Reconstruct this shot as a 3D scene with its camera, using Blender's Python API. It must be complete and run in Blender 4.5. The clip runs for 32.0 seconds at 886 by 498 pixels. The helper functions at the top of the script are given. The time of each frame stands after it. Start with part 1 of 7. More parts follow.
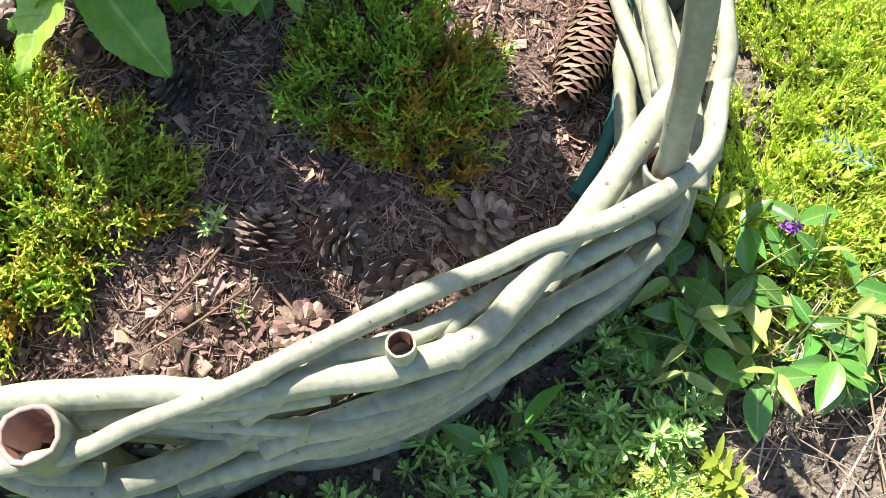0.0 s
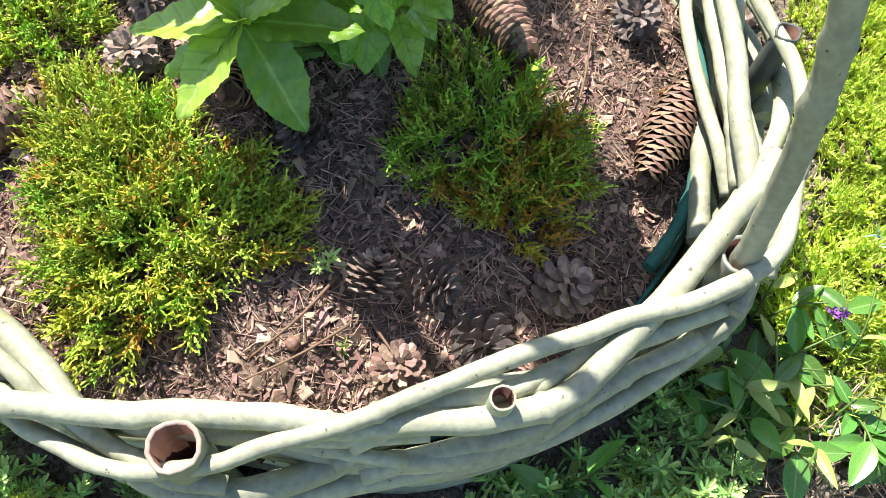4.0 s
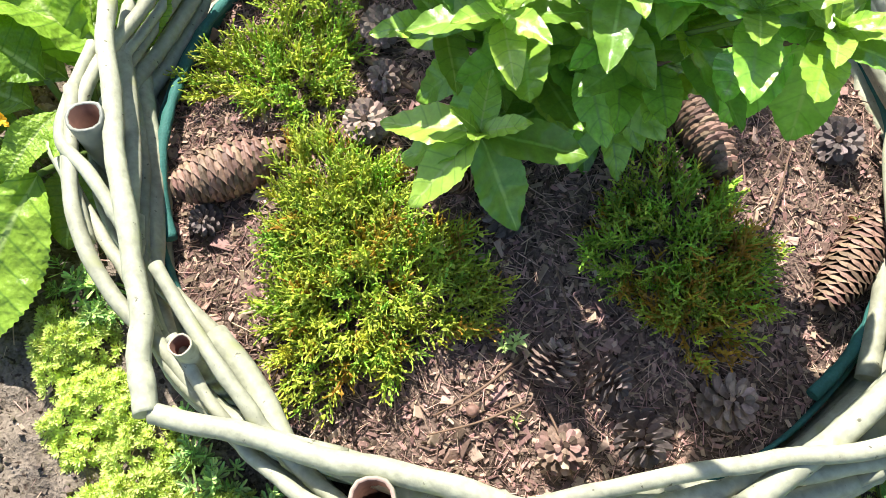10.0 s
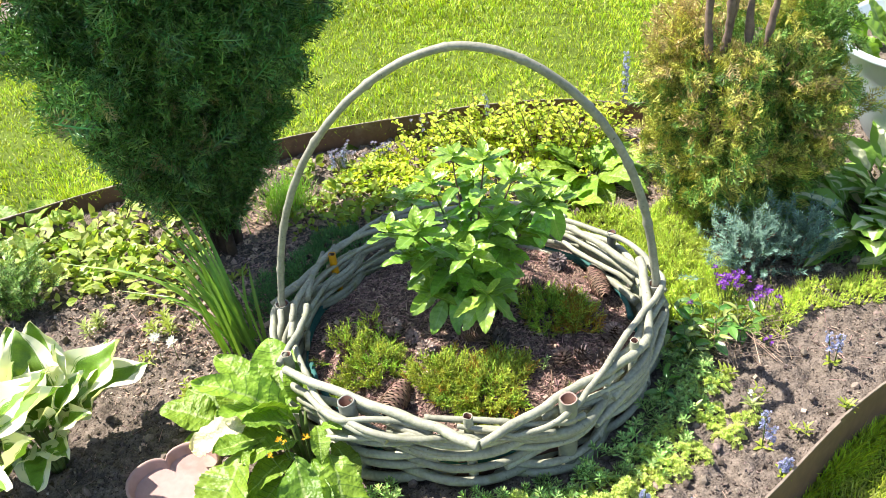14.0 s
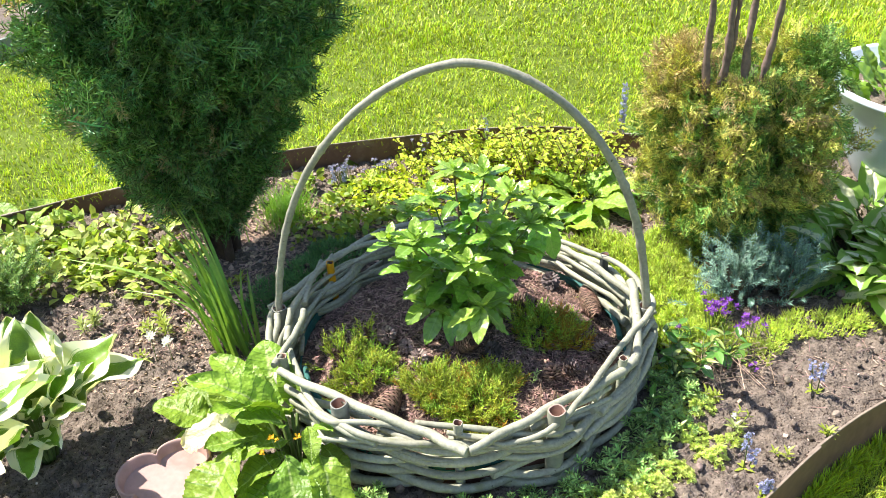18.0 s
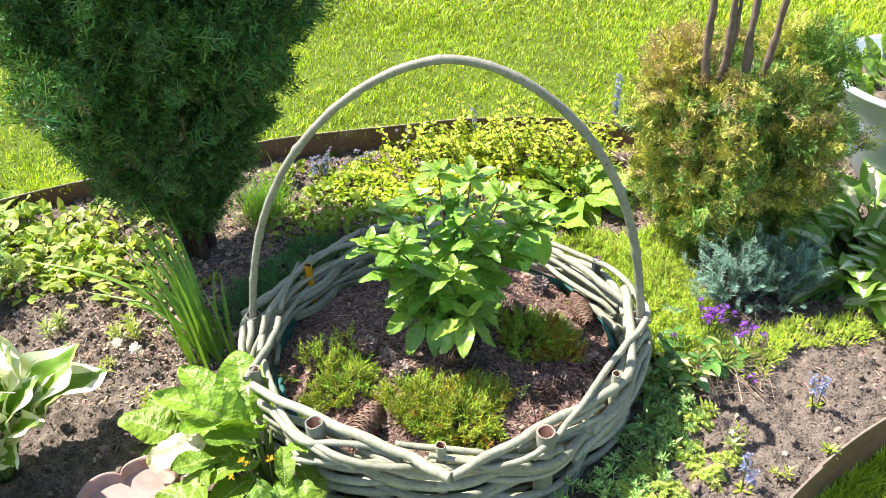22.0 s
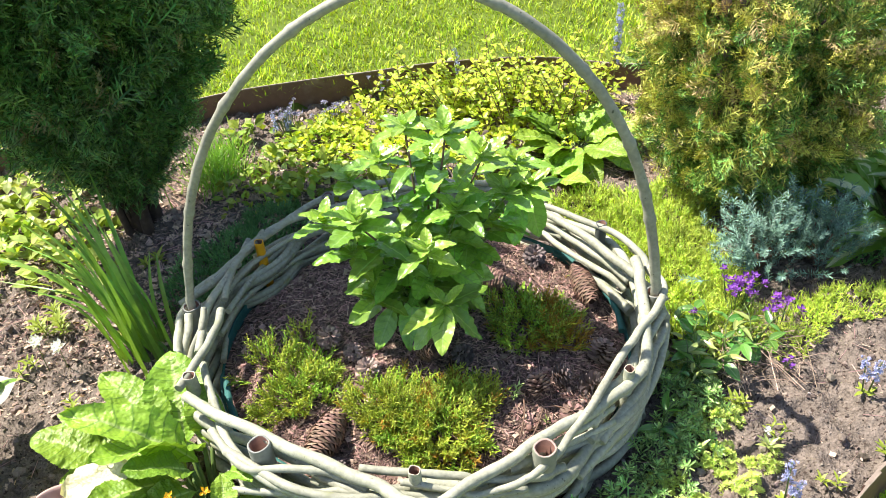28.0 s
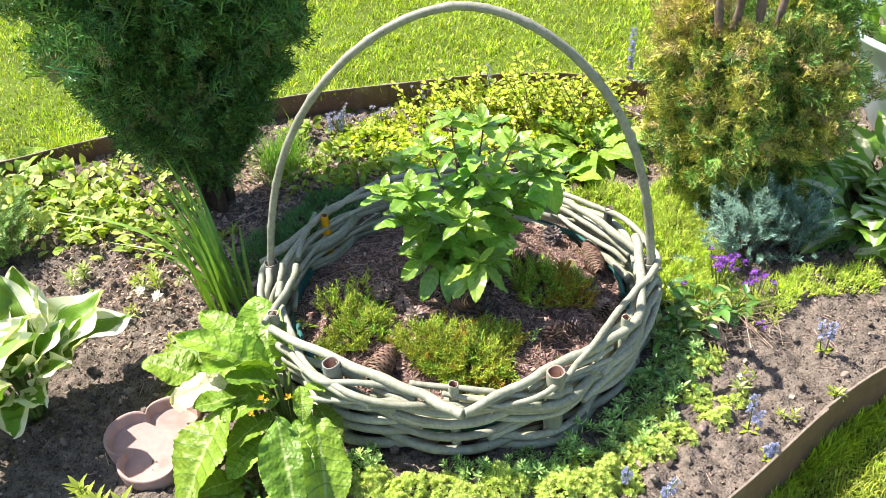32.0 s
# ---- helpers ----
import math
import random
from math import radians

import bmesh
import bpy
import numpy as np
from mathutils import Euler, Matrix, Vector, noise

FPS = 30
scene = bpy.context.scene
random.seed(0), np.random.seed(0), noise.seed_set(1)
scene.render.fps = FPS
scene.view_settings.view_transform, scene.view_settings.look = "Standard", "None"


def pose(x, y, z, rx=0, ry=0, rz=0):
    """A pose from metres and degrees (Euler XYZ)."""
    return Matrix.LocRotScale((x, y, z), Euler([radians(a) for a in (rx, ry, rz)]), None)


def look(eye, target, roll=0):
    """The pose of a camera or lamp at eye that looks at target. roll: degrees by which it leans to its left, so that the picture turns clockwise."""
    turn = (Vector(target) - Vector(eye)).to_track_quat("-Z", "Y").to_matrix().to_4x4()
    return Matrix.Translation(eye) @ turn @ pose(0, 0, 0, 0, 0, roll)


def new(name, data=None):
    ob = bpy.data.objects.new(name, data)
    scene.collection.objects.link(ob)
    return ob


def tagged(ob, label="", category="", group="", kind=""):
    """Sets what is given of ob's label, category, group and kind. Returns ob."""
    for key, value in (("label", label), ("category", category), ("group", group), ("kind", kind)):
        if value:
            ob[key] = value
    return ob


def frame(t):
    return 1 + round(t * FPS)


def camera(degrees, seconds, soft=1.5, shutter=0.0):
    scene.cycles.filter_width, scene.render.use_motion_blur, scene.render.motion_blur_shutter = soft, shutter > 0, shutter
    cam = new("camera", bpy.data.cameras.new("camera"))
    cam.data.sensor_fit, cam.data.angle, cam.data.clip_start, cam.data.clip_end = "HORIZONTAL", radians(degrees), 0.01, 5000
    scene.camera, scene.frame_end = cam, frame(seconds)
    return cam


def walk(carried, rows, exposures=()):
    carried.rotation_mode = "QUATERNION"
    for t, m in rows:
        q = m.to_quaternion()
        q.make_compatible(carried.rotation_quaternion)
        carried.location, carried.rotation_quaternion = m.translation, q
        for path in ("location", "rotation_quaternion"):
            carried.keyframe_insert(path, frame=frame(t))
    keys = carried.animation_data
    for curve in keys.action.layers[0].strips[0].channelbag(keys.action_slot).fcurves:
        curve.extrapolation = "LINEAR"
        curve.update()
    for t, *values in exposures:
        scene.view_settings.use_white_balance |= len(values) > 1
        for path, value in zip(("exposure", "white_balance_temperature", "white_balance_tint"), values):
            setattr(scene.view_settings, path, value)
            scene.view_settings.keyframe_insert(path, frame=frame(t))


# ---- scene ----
cam = camera(55.9, 32.0, soft=0.6)
PATH = [
    (0, (0.507, -0.372, 0.73), (0.051, 0.389, -1.063), 1.2),
    (0.5, (0.502, -0.343, 0.684), (0.066, 0.408, -1.118), 2.6),
    (1, (0.498, -0.341, 0.677), (0.091, 0.413, -1.13), 4.3),
    (1.5, (0.501, -0.347, 0.665), (0.134, 0.384, -1.16), 6.0),
    (2, (0.482, -0.376, 0.699), (0.113, 0.357, -1.125), 9.3),
    (2.5, (0.471, -0.386, 0.703), (0.108, 0.345, -1.123), 11.3),
    (3, (0.477, -0.368, 0.786), (0.057, 0.397, -1.014), 8.7),
    (3.5, (0.456, -0.381, 0.803), (0.011, 0.397, -0.985), 7.8),
    (4, (0.433, -0.413, 0.811), (-0.024, 0.357, -0.978), 7.2),
    (4.5, (0.408, -0.428, 0.805), (-0.063, 0.332, -0.984), 6.9),
    (6.5, (0.37, -0.374, 0.842), (-0.146, 0.238, -0.991), 4.4),
    (7, (0.368, -0.415, 0.828), (-0.132, 0.174, -1.017), 2.9),
    (7.5, (0.351, -0.411, 0.841), (-0.176, 0.173, -0.998), 2.0),
    (8, (0.371, -0.441, 0.816), (-0.161, 0.157, -1.017), 5.1),
    (8.5, (0.361, -0.45, 0.832), (-0.188, 0.114, -1.007), 6.2),
    (9, (0.351, -0.443, 0.852), (-0.226, 0.093, -0.986), 3.6),
    (9.5, (0.365, -0.413, 0.882), (-0.27, 0.149, -0.929), 0.4),
    (10, (0.345, -0.418, 0.921), (-0.302, 0.126, -0.891), -1.1),
    (10.3, (0.317, -0.434, 0.95), (-0.21, 0.274, -0.845), 3.3),
    (10.5, (0.3, -0.447, 0.965), (-0.176, 0.307, -0.825), -3.2),
    (11, (0.314, -0.639, 1.028), (-0.193, 0.359, -0.63), -12.2),
    (11.5, (0.29, -0.901, 1.103), (-0.164, 0.176, -0.521), -14.5),
    (12, (0.128, -1.16, 1.207), (-0.115, 0.17, -0.267), -10.3),
    (12.5, (0.09, -1.279, 1.306), (-0.096, 0.245, 0.024), -8.6),
    (13, (0.114, -1.495, 1.387), (-0.055, 0.1, 0.192), -7.8),
    (13.5, (0.121, -1.634, 1.473), (-0.044, 0.006, 0.34), -7.1),
    (15.5, (0.107, -1.771, 1.482), (-0.033, -0.091, 0.406), -5.0),
    (16, (0.092, -1.785, 1.453), (-0.044, -0.093, 0.396), -5.0),
    (16.5, (0.099, -1.773, 1.469), (-0.039, -0.08, 0.412), -4.4),
    (17, (0.099, -1.76, 1.467), (-0.038, -0.065, 0.415), -3.9),
    (17.5, (0.085, -1.768, 1.46), (-0.045, -0.072, 0.408), -3.3),
    (18, (0.102, -1.769, 1.468), (-0.031, -0.069, 0.423), -3.0),
    (18.5, (0.12, -1.746, 1.455), (-0.012, -0.049, 0.405), -3.0),
    (19, (0.114, -1.718, 1.464), (-0.015, -0.025, 0.408), -2.8),
    (19.5, (0.097, -1.643, 1.445), (-0.026, 0.04, 0.372), -2.8),
    (20, (0.086, -1.601, 1.445), (-0.028, 0.072, 0.354), -2.9),
    (20.5, (0.095, -1.62, 1.453), (-0.015, 0.047, 0.353), -2.8),
    (21, (0.107, -1.683, 1.471), (0.004, -0.016, 0.371), -2.5),
    (21.5, (0.104, -1.705, 1.477), (0.004, -0.031, 0.388), -2.3),
    (22, (0.104, -1.632, 1.461), (0.0, 0.041, 0.371), -2.2),
    (22.5, (0.094, -1.494, 1.417), (-0.008, 0.158, 0.293), -2.0),
    (23, (0.069, -1.353, 1.394), (-0.03, 0.261, 0.217), -2.2),
    (23.5, (0.076, -1.304, 1.339), (-0.028, 0.275, 0.115), -3.2),
    (24, (0.122, -1.37, 1.323), (0.016, 0.207, 0.098), -4.4),
    (24.5, (0.132, -1.49, 1.337), (0.021, 0.079, 0.101), -4.9),
    (26.5, (0.112, -1.441, 1.302), (-0.046, 0.14, 0.086), -4.1),
    (27, (0.1, -1.336, 1.303), (-0.059, 0.249, 0.094), -3.6),
    (27.5, (0.101, -1.292, 1.295), (-0.052, 0.301, 0.095), -4.0),
    (28, (0.138, -1.309, 1.306), (0.035, 0.292, 0.112), -4.1),
    (28.5, (0.148, -1.409, 1.301), (0.087, 0.197, 0.111), -3.9),
    (29, (0.102, -1.463, 1.276), (0.038, 0.133, 0.073), -2.9),
    (29.5, (0.094, -1.476, 1.313), (0.003, 0.122, 0.113), -2.9),
    (30, (0.119, -1.625, 1.34), (0.0, -0.023, 0.148), -3.2),
    (30.5, (0.125, -1.767, 1.36), (0.004, -0.164, 0.17), -3.0),
    (31, (0.133, -1.837, 1.43), (0.001, -0.218, 0.263), -2.9),
    (31.5, (0.135, -1.791, 1.453), (-0.007, -0.16, 0.304), -3.0),
    (32, (0.118, -1.691, 1.441), (-0.03, -0.062, 0.289), -3.2),
]
walk(cam, [(t, look(eye, target, roll)) for t, eye, target, roll in PATH], [(0, 1.38, 6500, 12), (2.2, 1.54, 6500, 13), (3.2, 1.50, 6500, 13), (4.5, 1.36, 6500, 10), (9.5, 1.32, 6500, 10), (11.5, 1.26, 6500, 16), (32, 1.26, 6500, 16)])

# ---- light ----
SUN_AZ, SUN_EL = radians(-67), radians(55)   # azimuth from +y, minus to the left
world = bpy.data.worlds.new("sky")
scene.world = world
world.use_nodes = True
sky = world.node_tree.nodes.new("ShaderNodeTexSky")
sky.sky_type, sky.sun_disc = "NISHITA", False
sky.sun_elevation, sky.sun_rotation = SUN_EL, SUN_AZ
back = world.node_tree.nodes["Background"]
back.inputs["Strength"].default_value = 0.10
world.node_tree.links.new(sky.outputs[0], back.inputs["Color"])
sun_data = bpy.data.lights.new("sun", "SUN")
sun_data.energy, sun_data.angle, sun_data.color = 5.0, radians(0.55), (1.0, 0.95, 0.87)
sun = new("sun", sun_data)
SUN_WAY = Vector((math.sin(SUN_AZ) * math.cos(SUN_EL), math.cos(SUN_AZ) * math.cos(SUN_EL), math.sin(SUN_EL)))
sun.matrix_world = look(SUN_WAY * 20, (0, 0, 0))
scene.view_settings.exposure = 1.3


# ---- materials ----
def mat(name, base, rough=0.6, var=0.25, scale=8.0, fine=60.0, bump=0.15, island=0.0, tint=(0, 0, 0), glow=0.0, spec=0.4, second=None, second_at=0.55, pieces=0.0, metal=0.0, rib=None, bdist=0.004, speck=None, quilt=0.0, veins=None):
    """base colour varied by noise at two scales; island/pieces: value spread per mesh island / per object; glow: light let through; second: a colour of stains."""
    m = bpy.data.materials.new(name)
    m.use_nodes = True
    nt = m.node_tree
    N, L = nt.nodes, nt.links
    b = N["Principled BSDF"]
    out = N["Material Output"]
    co = N.new("ShaderNodeTexCoord")
    n1 = N.new("ShaderNodeTexNoise")
    n1.inputs["Scale"].default_value, n1.inputs["Detail"].default_value = scale, 5
    n2 = N.new("ShaderNodeTexNoise")
    n2.inputs["Scale"].default_value, n2.inputs["Detail"].default_value = fine, 4
    L.new(co.outputs["Object"], n1.inputs["Vector"])
    L.new(co.outputs["Object"], n2.inputs["Vector"])
    add = N.new("ShaderNodeMath")
    add.operation = "MULTIPLY_ADD"
    add.inputs[1].default_value = 0.5
    L.new(n2.outputs["Fac"], add.inputs[0])
    half = N.new("ShaderNodeMath")
    half.operation = "MULTIPLY"
    half.inputs[1].default_value = 0.5
    L.new(n1.outputs["Fac"], half.inputs[0])
    L.new(half.outputs[0], add.inputs[2])
    ramp = N.new("ShaderNodeValToRGB")
    lo = [max(0, c * (1 - var)) for c in base]
    hi = [min(1, c * (1 + var)) for c in base]
    ramp.color_ramp.elements[0].position, ramp.color_ramp.elements[1].position = 0.33, 0.67
    ramp.color_ramp.elements[0].color, ramp.color_ramp.elements[1].color = (*lo, 1), (*hi, 1)
    L.new(add.outputs[0], ramp.inputs["Fac"])
    col = ramp.outputs["Color"]
    if second:
        n3 = N.new("ShaderNodeTexNoise")
        n3.inputs["Scale"].default_value, n3.inputs["Detail"].default_value = scale * 2.3, 6
        L.new(co.outputs["Object"], n3.inputs["Vector"])
        r3 = N.new("ShaderNodeValToRGB")
        r3.color_ramp.elements[0].position, r3.color_ramp.elements[1].position = second_at, second_at + 0.12
        L.new(n3.outputs["Fac"], r3.inputs["Fac"])
        mx = N.new("ShaderNodeMix")
        mx.data_type = "RGBA"
        L.new(r3.outputs["Color"], mx.inputs[0])
        L.new(col, mx.inputs[6])
        mx.inputs[7].default_value = (*second, 1)
        col = mx.outputs[2]
    if speck:
        n4 = N.new("ShaderNodeTexNoise")
        n4.inputs["Scale"].default_value, n4.inputs["Detail"].default_value = speck[1], 3
        L.new(co.outputs["Object"], n4.inputs["Vector"])
        r4_ = N.new("ShaderNodeValToRGB")
        r4_.color_ramp.elements[0].position, r4_.color_ramp.elements[1].position = speck[2], speck[2] + 0.05
        L.new(n4.outputs["Fac"], r4_.inputs["Fac"])
        mk = N.new("ShaderNodeMix")
        mk.data_type = "RGBA"
        L.new(r4_.outputs["Color"], mk.inputs[0])
        L.new(col, mk.inputs[6])
        mk.inputs[7].default_value = (*speck[0], 1)
        col = mk.outputs[2]
    if island or pieces:
        src = N.new("ShaderNodeNewGeometry").outputs["Random Per Island"] if island else N.new("ShaderNodeObjectInfo").outputs["Random"]
        amount = island or pieces
        hsv = N.new("ShaderNodeHueSaturation")
        mr = N.new("ShaderNodeMapRange")
        mr.inputs["To Min"].default_value, mr.inputs["To Max"].default_value = 1 - amount, 1 + amount
        L.new(src, mr.inputs["Value"])
        L.new(mr.outputs["Result"], hsv.inputs["Value"])
        mh = N.new("ShaderNodeMapRange")
        mh.inputs["To Min"].default_value, mh.inputs["To Max"].default_value = 0.5 - 0.05 * amount, 0.5 + 0.05 * amount
        wn = N.new("ShaderNodeTexWhiteNoise")
        wn.noise_dimensions = "1D"
        L.new(src, wn.inputs["W"])
        L.new(wn.outputs["Value"], mh.inputs["Value"])
        L.new(mh.outputs["Result"], hsv.inputs["Hue"])
        L.new(col, hsv.inputs["Color"])
        col = hsv.outputs["Color"]
    if rib:
        uv = N.new("ShaderNodeUVMap")
        sep = N.new("ShaderNodeSeparateXYZ")
        L.new(uv.outputs["UV"], sep.inputs["Vector"])
        rr = N.new("ShaderNodeValToRGB")
        rr.color_ramp.elements[0].position, rr.color_ramp.elements[1].position = 0.03, 0.10
        rr.color_ramp.elements[0].color, rr.color_ramp.elements[1].color = (1, 1, 1, 1), (0, 0, 0, 1)
        L.new(sep.outputs["X"], rr.inputs["Fac"])
        mr2 = N.new("ShaderNodeMix")
        mr2.data_type = "RGBA"
        L.new(rr.outputs["Color"], mr2.inputs[0])
        L.new(col, mr2.inputs[6])
        mr2.inputs[7].default_value = (*rib, 1)
        col = mr2.outputs[2]
    if veins:
        count, slope, tone, share = veins   # side veins that leave the midrib aslant
        uv2 = N.new("ShaderNodeUVMap")
        sp2 = N.new("ShaderNodeSeparateXYZ")
        L.new(uv2.outputs["UV"], sp2.inputs["Vector"])
        vm = N.new("ShaderNodeMath")
        vm.operation, vm.inputs[1].default_value = "MULTIPLY", count
        L.new(sp2.outputs["Y"], vm.inputs[0])
        um = N.new("ShaderNodeMath")
        um.operation, um.inputs[1].default_value = "MULTIPLY_ADD", -slope
        L.new(sp2.outputs["X"], um.inputs[0])
        L.new(vm.outputs[0], um.inputs[2])
        pp = N.new("ShaderNodeMath")
        pp.operation, pp.inputs[1].default_value = "PINGPONG", 0.5
        L.new(um.outputs[0], pp.inputs[0])
        vr = N.new("ShaderNodeMapRange")
        vr.inputs["From Min"].default_value, vr.inputs["From Max"].default_value = 0.10, 0.01
        vr.inputs["To Min"].default_value, vr.inputs["To Max"].default_value = 0.0, share
        L.new(pp.outputs[0], vr.inputs["Value"])
        mv = N.new("ShaderNodeMix")
        mv.data_type = "RGBA"
        L.new(vr.outputs["Result"], mv.inputs[0])
        L.new(col, mv.inputs[6])
        mv.inputs[7].default_value = (*tone, 1)
        col = mv.outputs[2]
    L.new(col, b.inputs["Base Color"])
    b.inputs["Roughness"].default_value = rough
    b.inputs["Specular IOR Level"].default_value = spec
    b.inputs["Metallic"].default_value = metal
    if bump:
        bp = N.new("ShaderNodeBump")
        bp.inputs["Strength"].default_value, bp.inputs["Distance"].default_value = bump, bdist
        L.new(add.outputs[0], bp.inputs["Height"])
        L.new(bp.outputs["Normal"], b.inputs["Normal"])
        if quilt:
            vo = N.new("ShaderNodeTexVoronoi")
            vo.feature = "SMOOTH_F1"
            vo.inputs["Scale"].default_value = quilt
            L.new(co.outputs["Object"], vo.inputs["Vector"])
            bq = N.new("ShaderNodeBump")
            bq.invert = True
            bq.inputs["Strength"].default_value, bq.inputs["Distance"].default_value = 0.28, 0.010
            L.new(vo.outputs["Distance"], bq.inputs["Height"])
            L.new(bp.outputs["Normal"], bq.inputs["Normal"])
            L.new(bq.outputs["Normal"], b.inputs["Normal"])
    if glow:
        tr = N.new("ShaderNodeBsdfTranslucent")
        gain = N.new("ShaderNodeMix")
        gain.data_type, gain.blend_type = "RGBA", "MULTIPLY"
        gain.inputs[0].default_value = 1.0
        gain.inputs[7].default_value = (1.35, 1.35, 0.55, 1)
        L.new(col, gain.inputs[6])
        L.new(gain.outputs[2], tr.inputs["Color"])
        ms = N.new("ShaderNodeMixShader")
        ms.inputs["Fac"].default_value = glow
        L.new(b.outputs[0], ms.inputs[1])
        L.new(tr.outputs[0], ms.inputs[2])
        L.new(ms.outputs[0], out.inputs["Surface"])
    return m


def margin_mat(name, middle, edge, at=0.62, glow=0.25, streak=False):
    """A leaf with a pale margin (or pale middle): the pattern runs along the leaf's own u coordinate."""
    m = mat(name, middle, rough=0.45, var=0.2, scale=12, fine=70, bump=0.1, pieces=0.18, glow=glow)
    nt = m.node_tree
    N, L = nt.nodes, nt.links
    b = N["Principled BSDF"]
    col = b.inputs["Base Color"].links[0].from_socket
    uv = N.new("ShaderNodeUVMap")
    sep = N.new("ShaderNodeSeparateXYZ")
    L.new(uv.outputs["UV"], sep.inputs["Vector"])
    ns = N.new("ShaderNodeTexNoise")
    ns.inputs["Scale"].default_value = 9
    mp = N.new("ShaderNodeMapping")
    mp.inputs["Scale"].default_value = (3.0, 0.7, 1)
    L.new(uv.outputs["UV"], mp.inputs["Vector"])
    L.new(mp.outputs["Vector"], ns.inputs["Vector"])
    k = N.new("ShaderNodeMath")
    k.operation = "MULTIPLY_ADD"
    k.inputs[1].default_value = 0.55
    L.new(ns.outputs["Fac"], k.inputs[0])
    L.new(sep.outputs["X"], k.inputs[2])
    r = N.new("ShaderNodeValToRGB")
    r.color_ramp.elements[0].position, r.color_ramp.elements[1].position = at + 0.22, at + 0.3
    L.new(k.outputs[0], r.inputs["Fac"])
    mx = N.new("ShaderNodeMix")
    mx.data_type = "RGBA"
    L.new(r.outputs["Color"], mx.inputs[0])
    L.new(col, mx.inputs[6])
    mx.inputs[7].default_value = (*edge, 1)
    L.new(mx.outputs[2], b.inputs["Base Color"])
    for nd in N:
        if nd.type == "MIX" and nd.blend_type == "MULTIPLY":
            L.new(mx.outputs[2], nd.inputs[6])
    return m


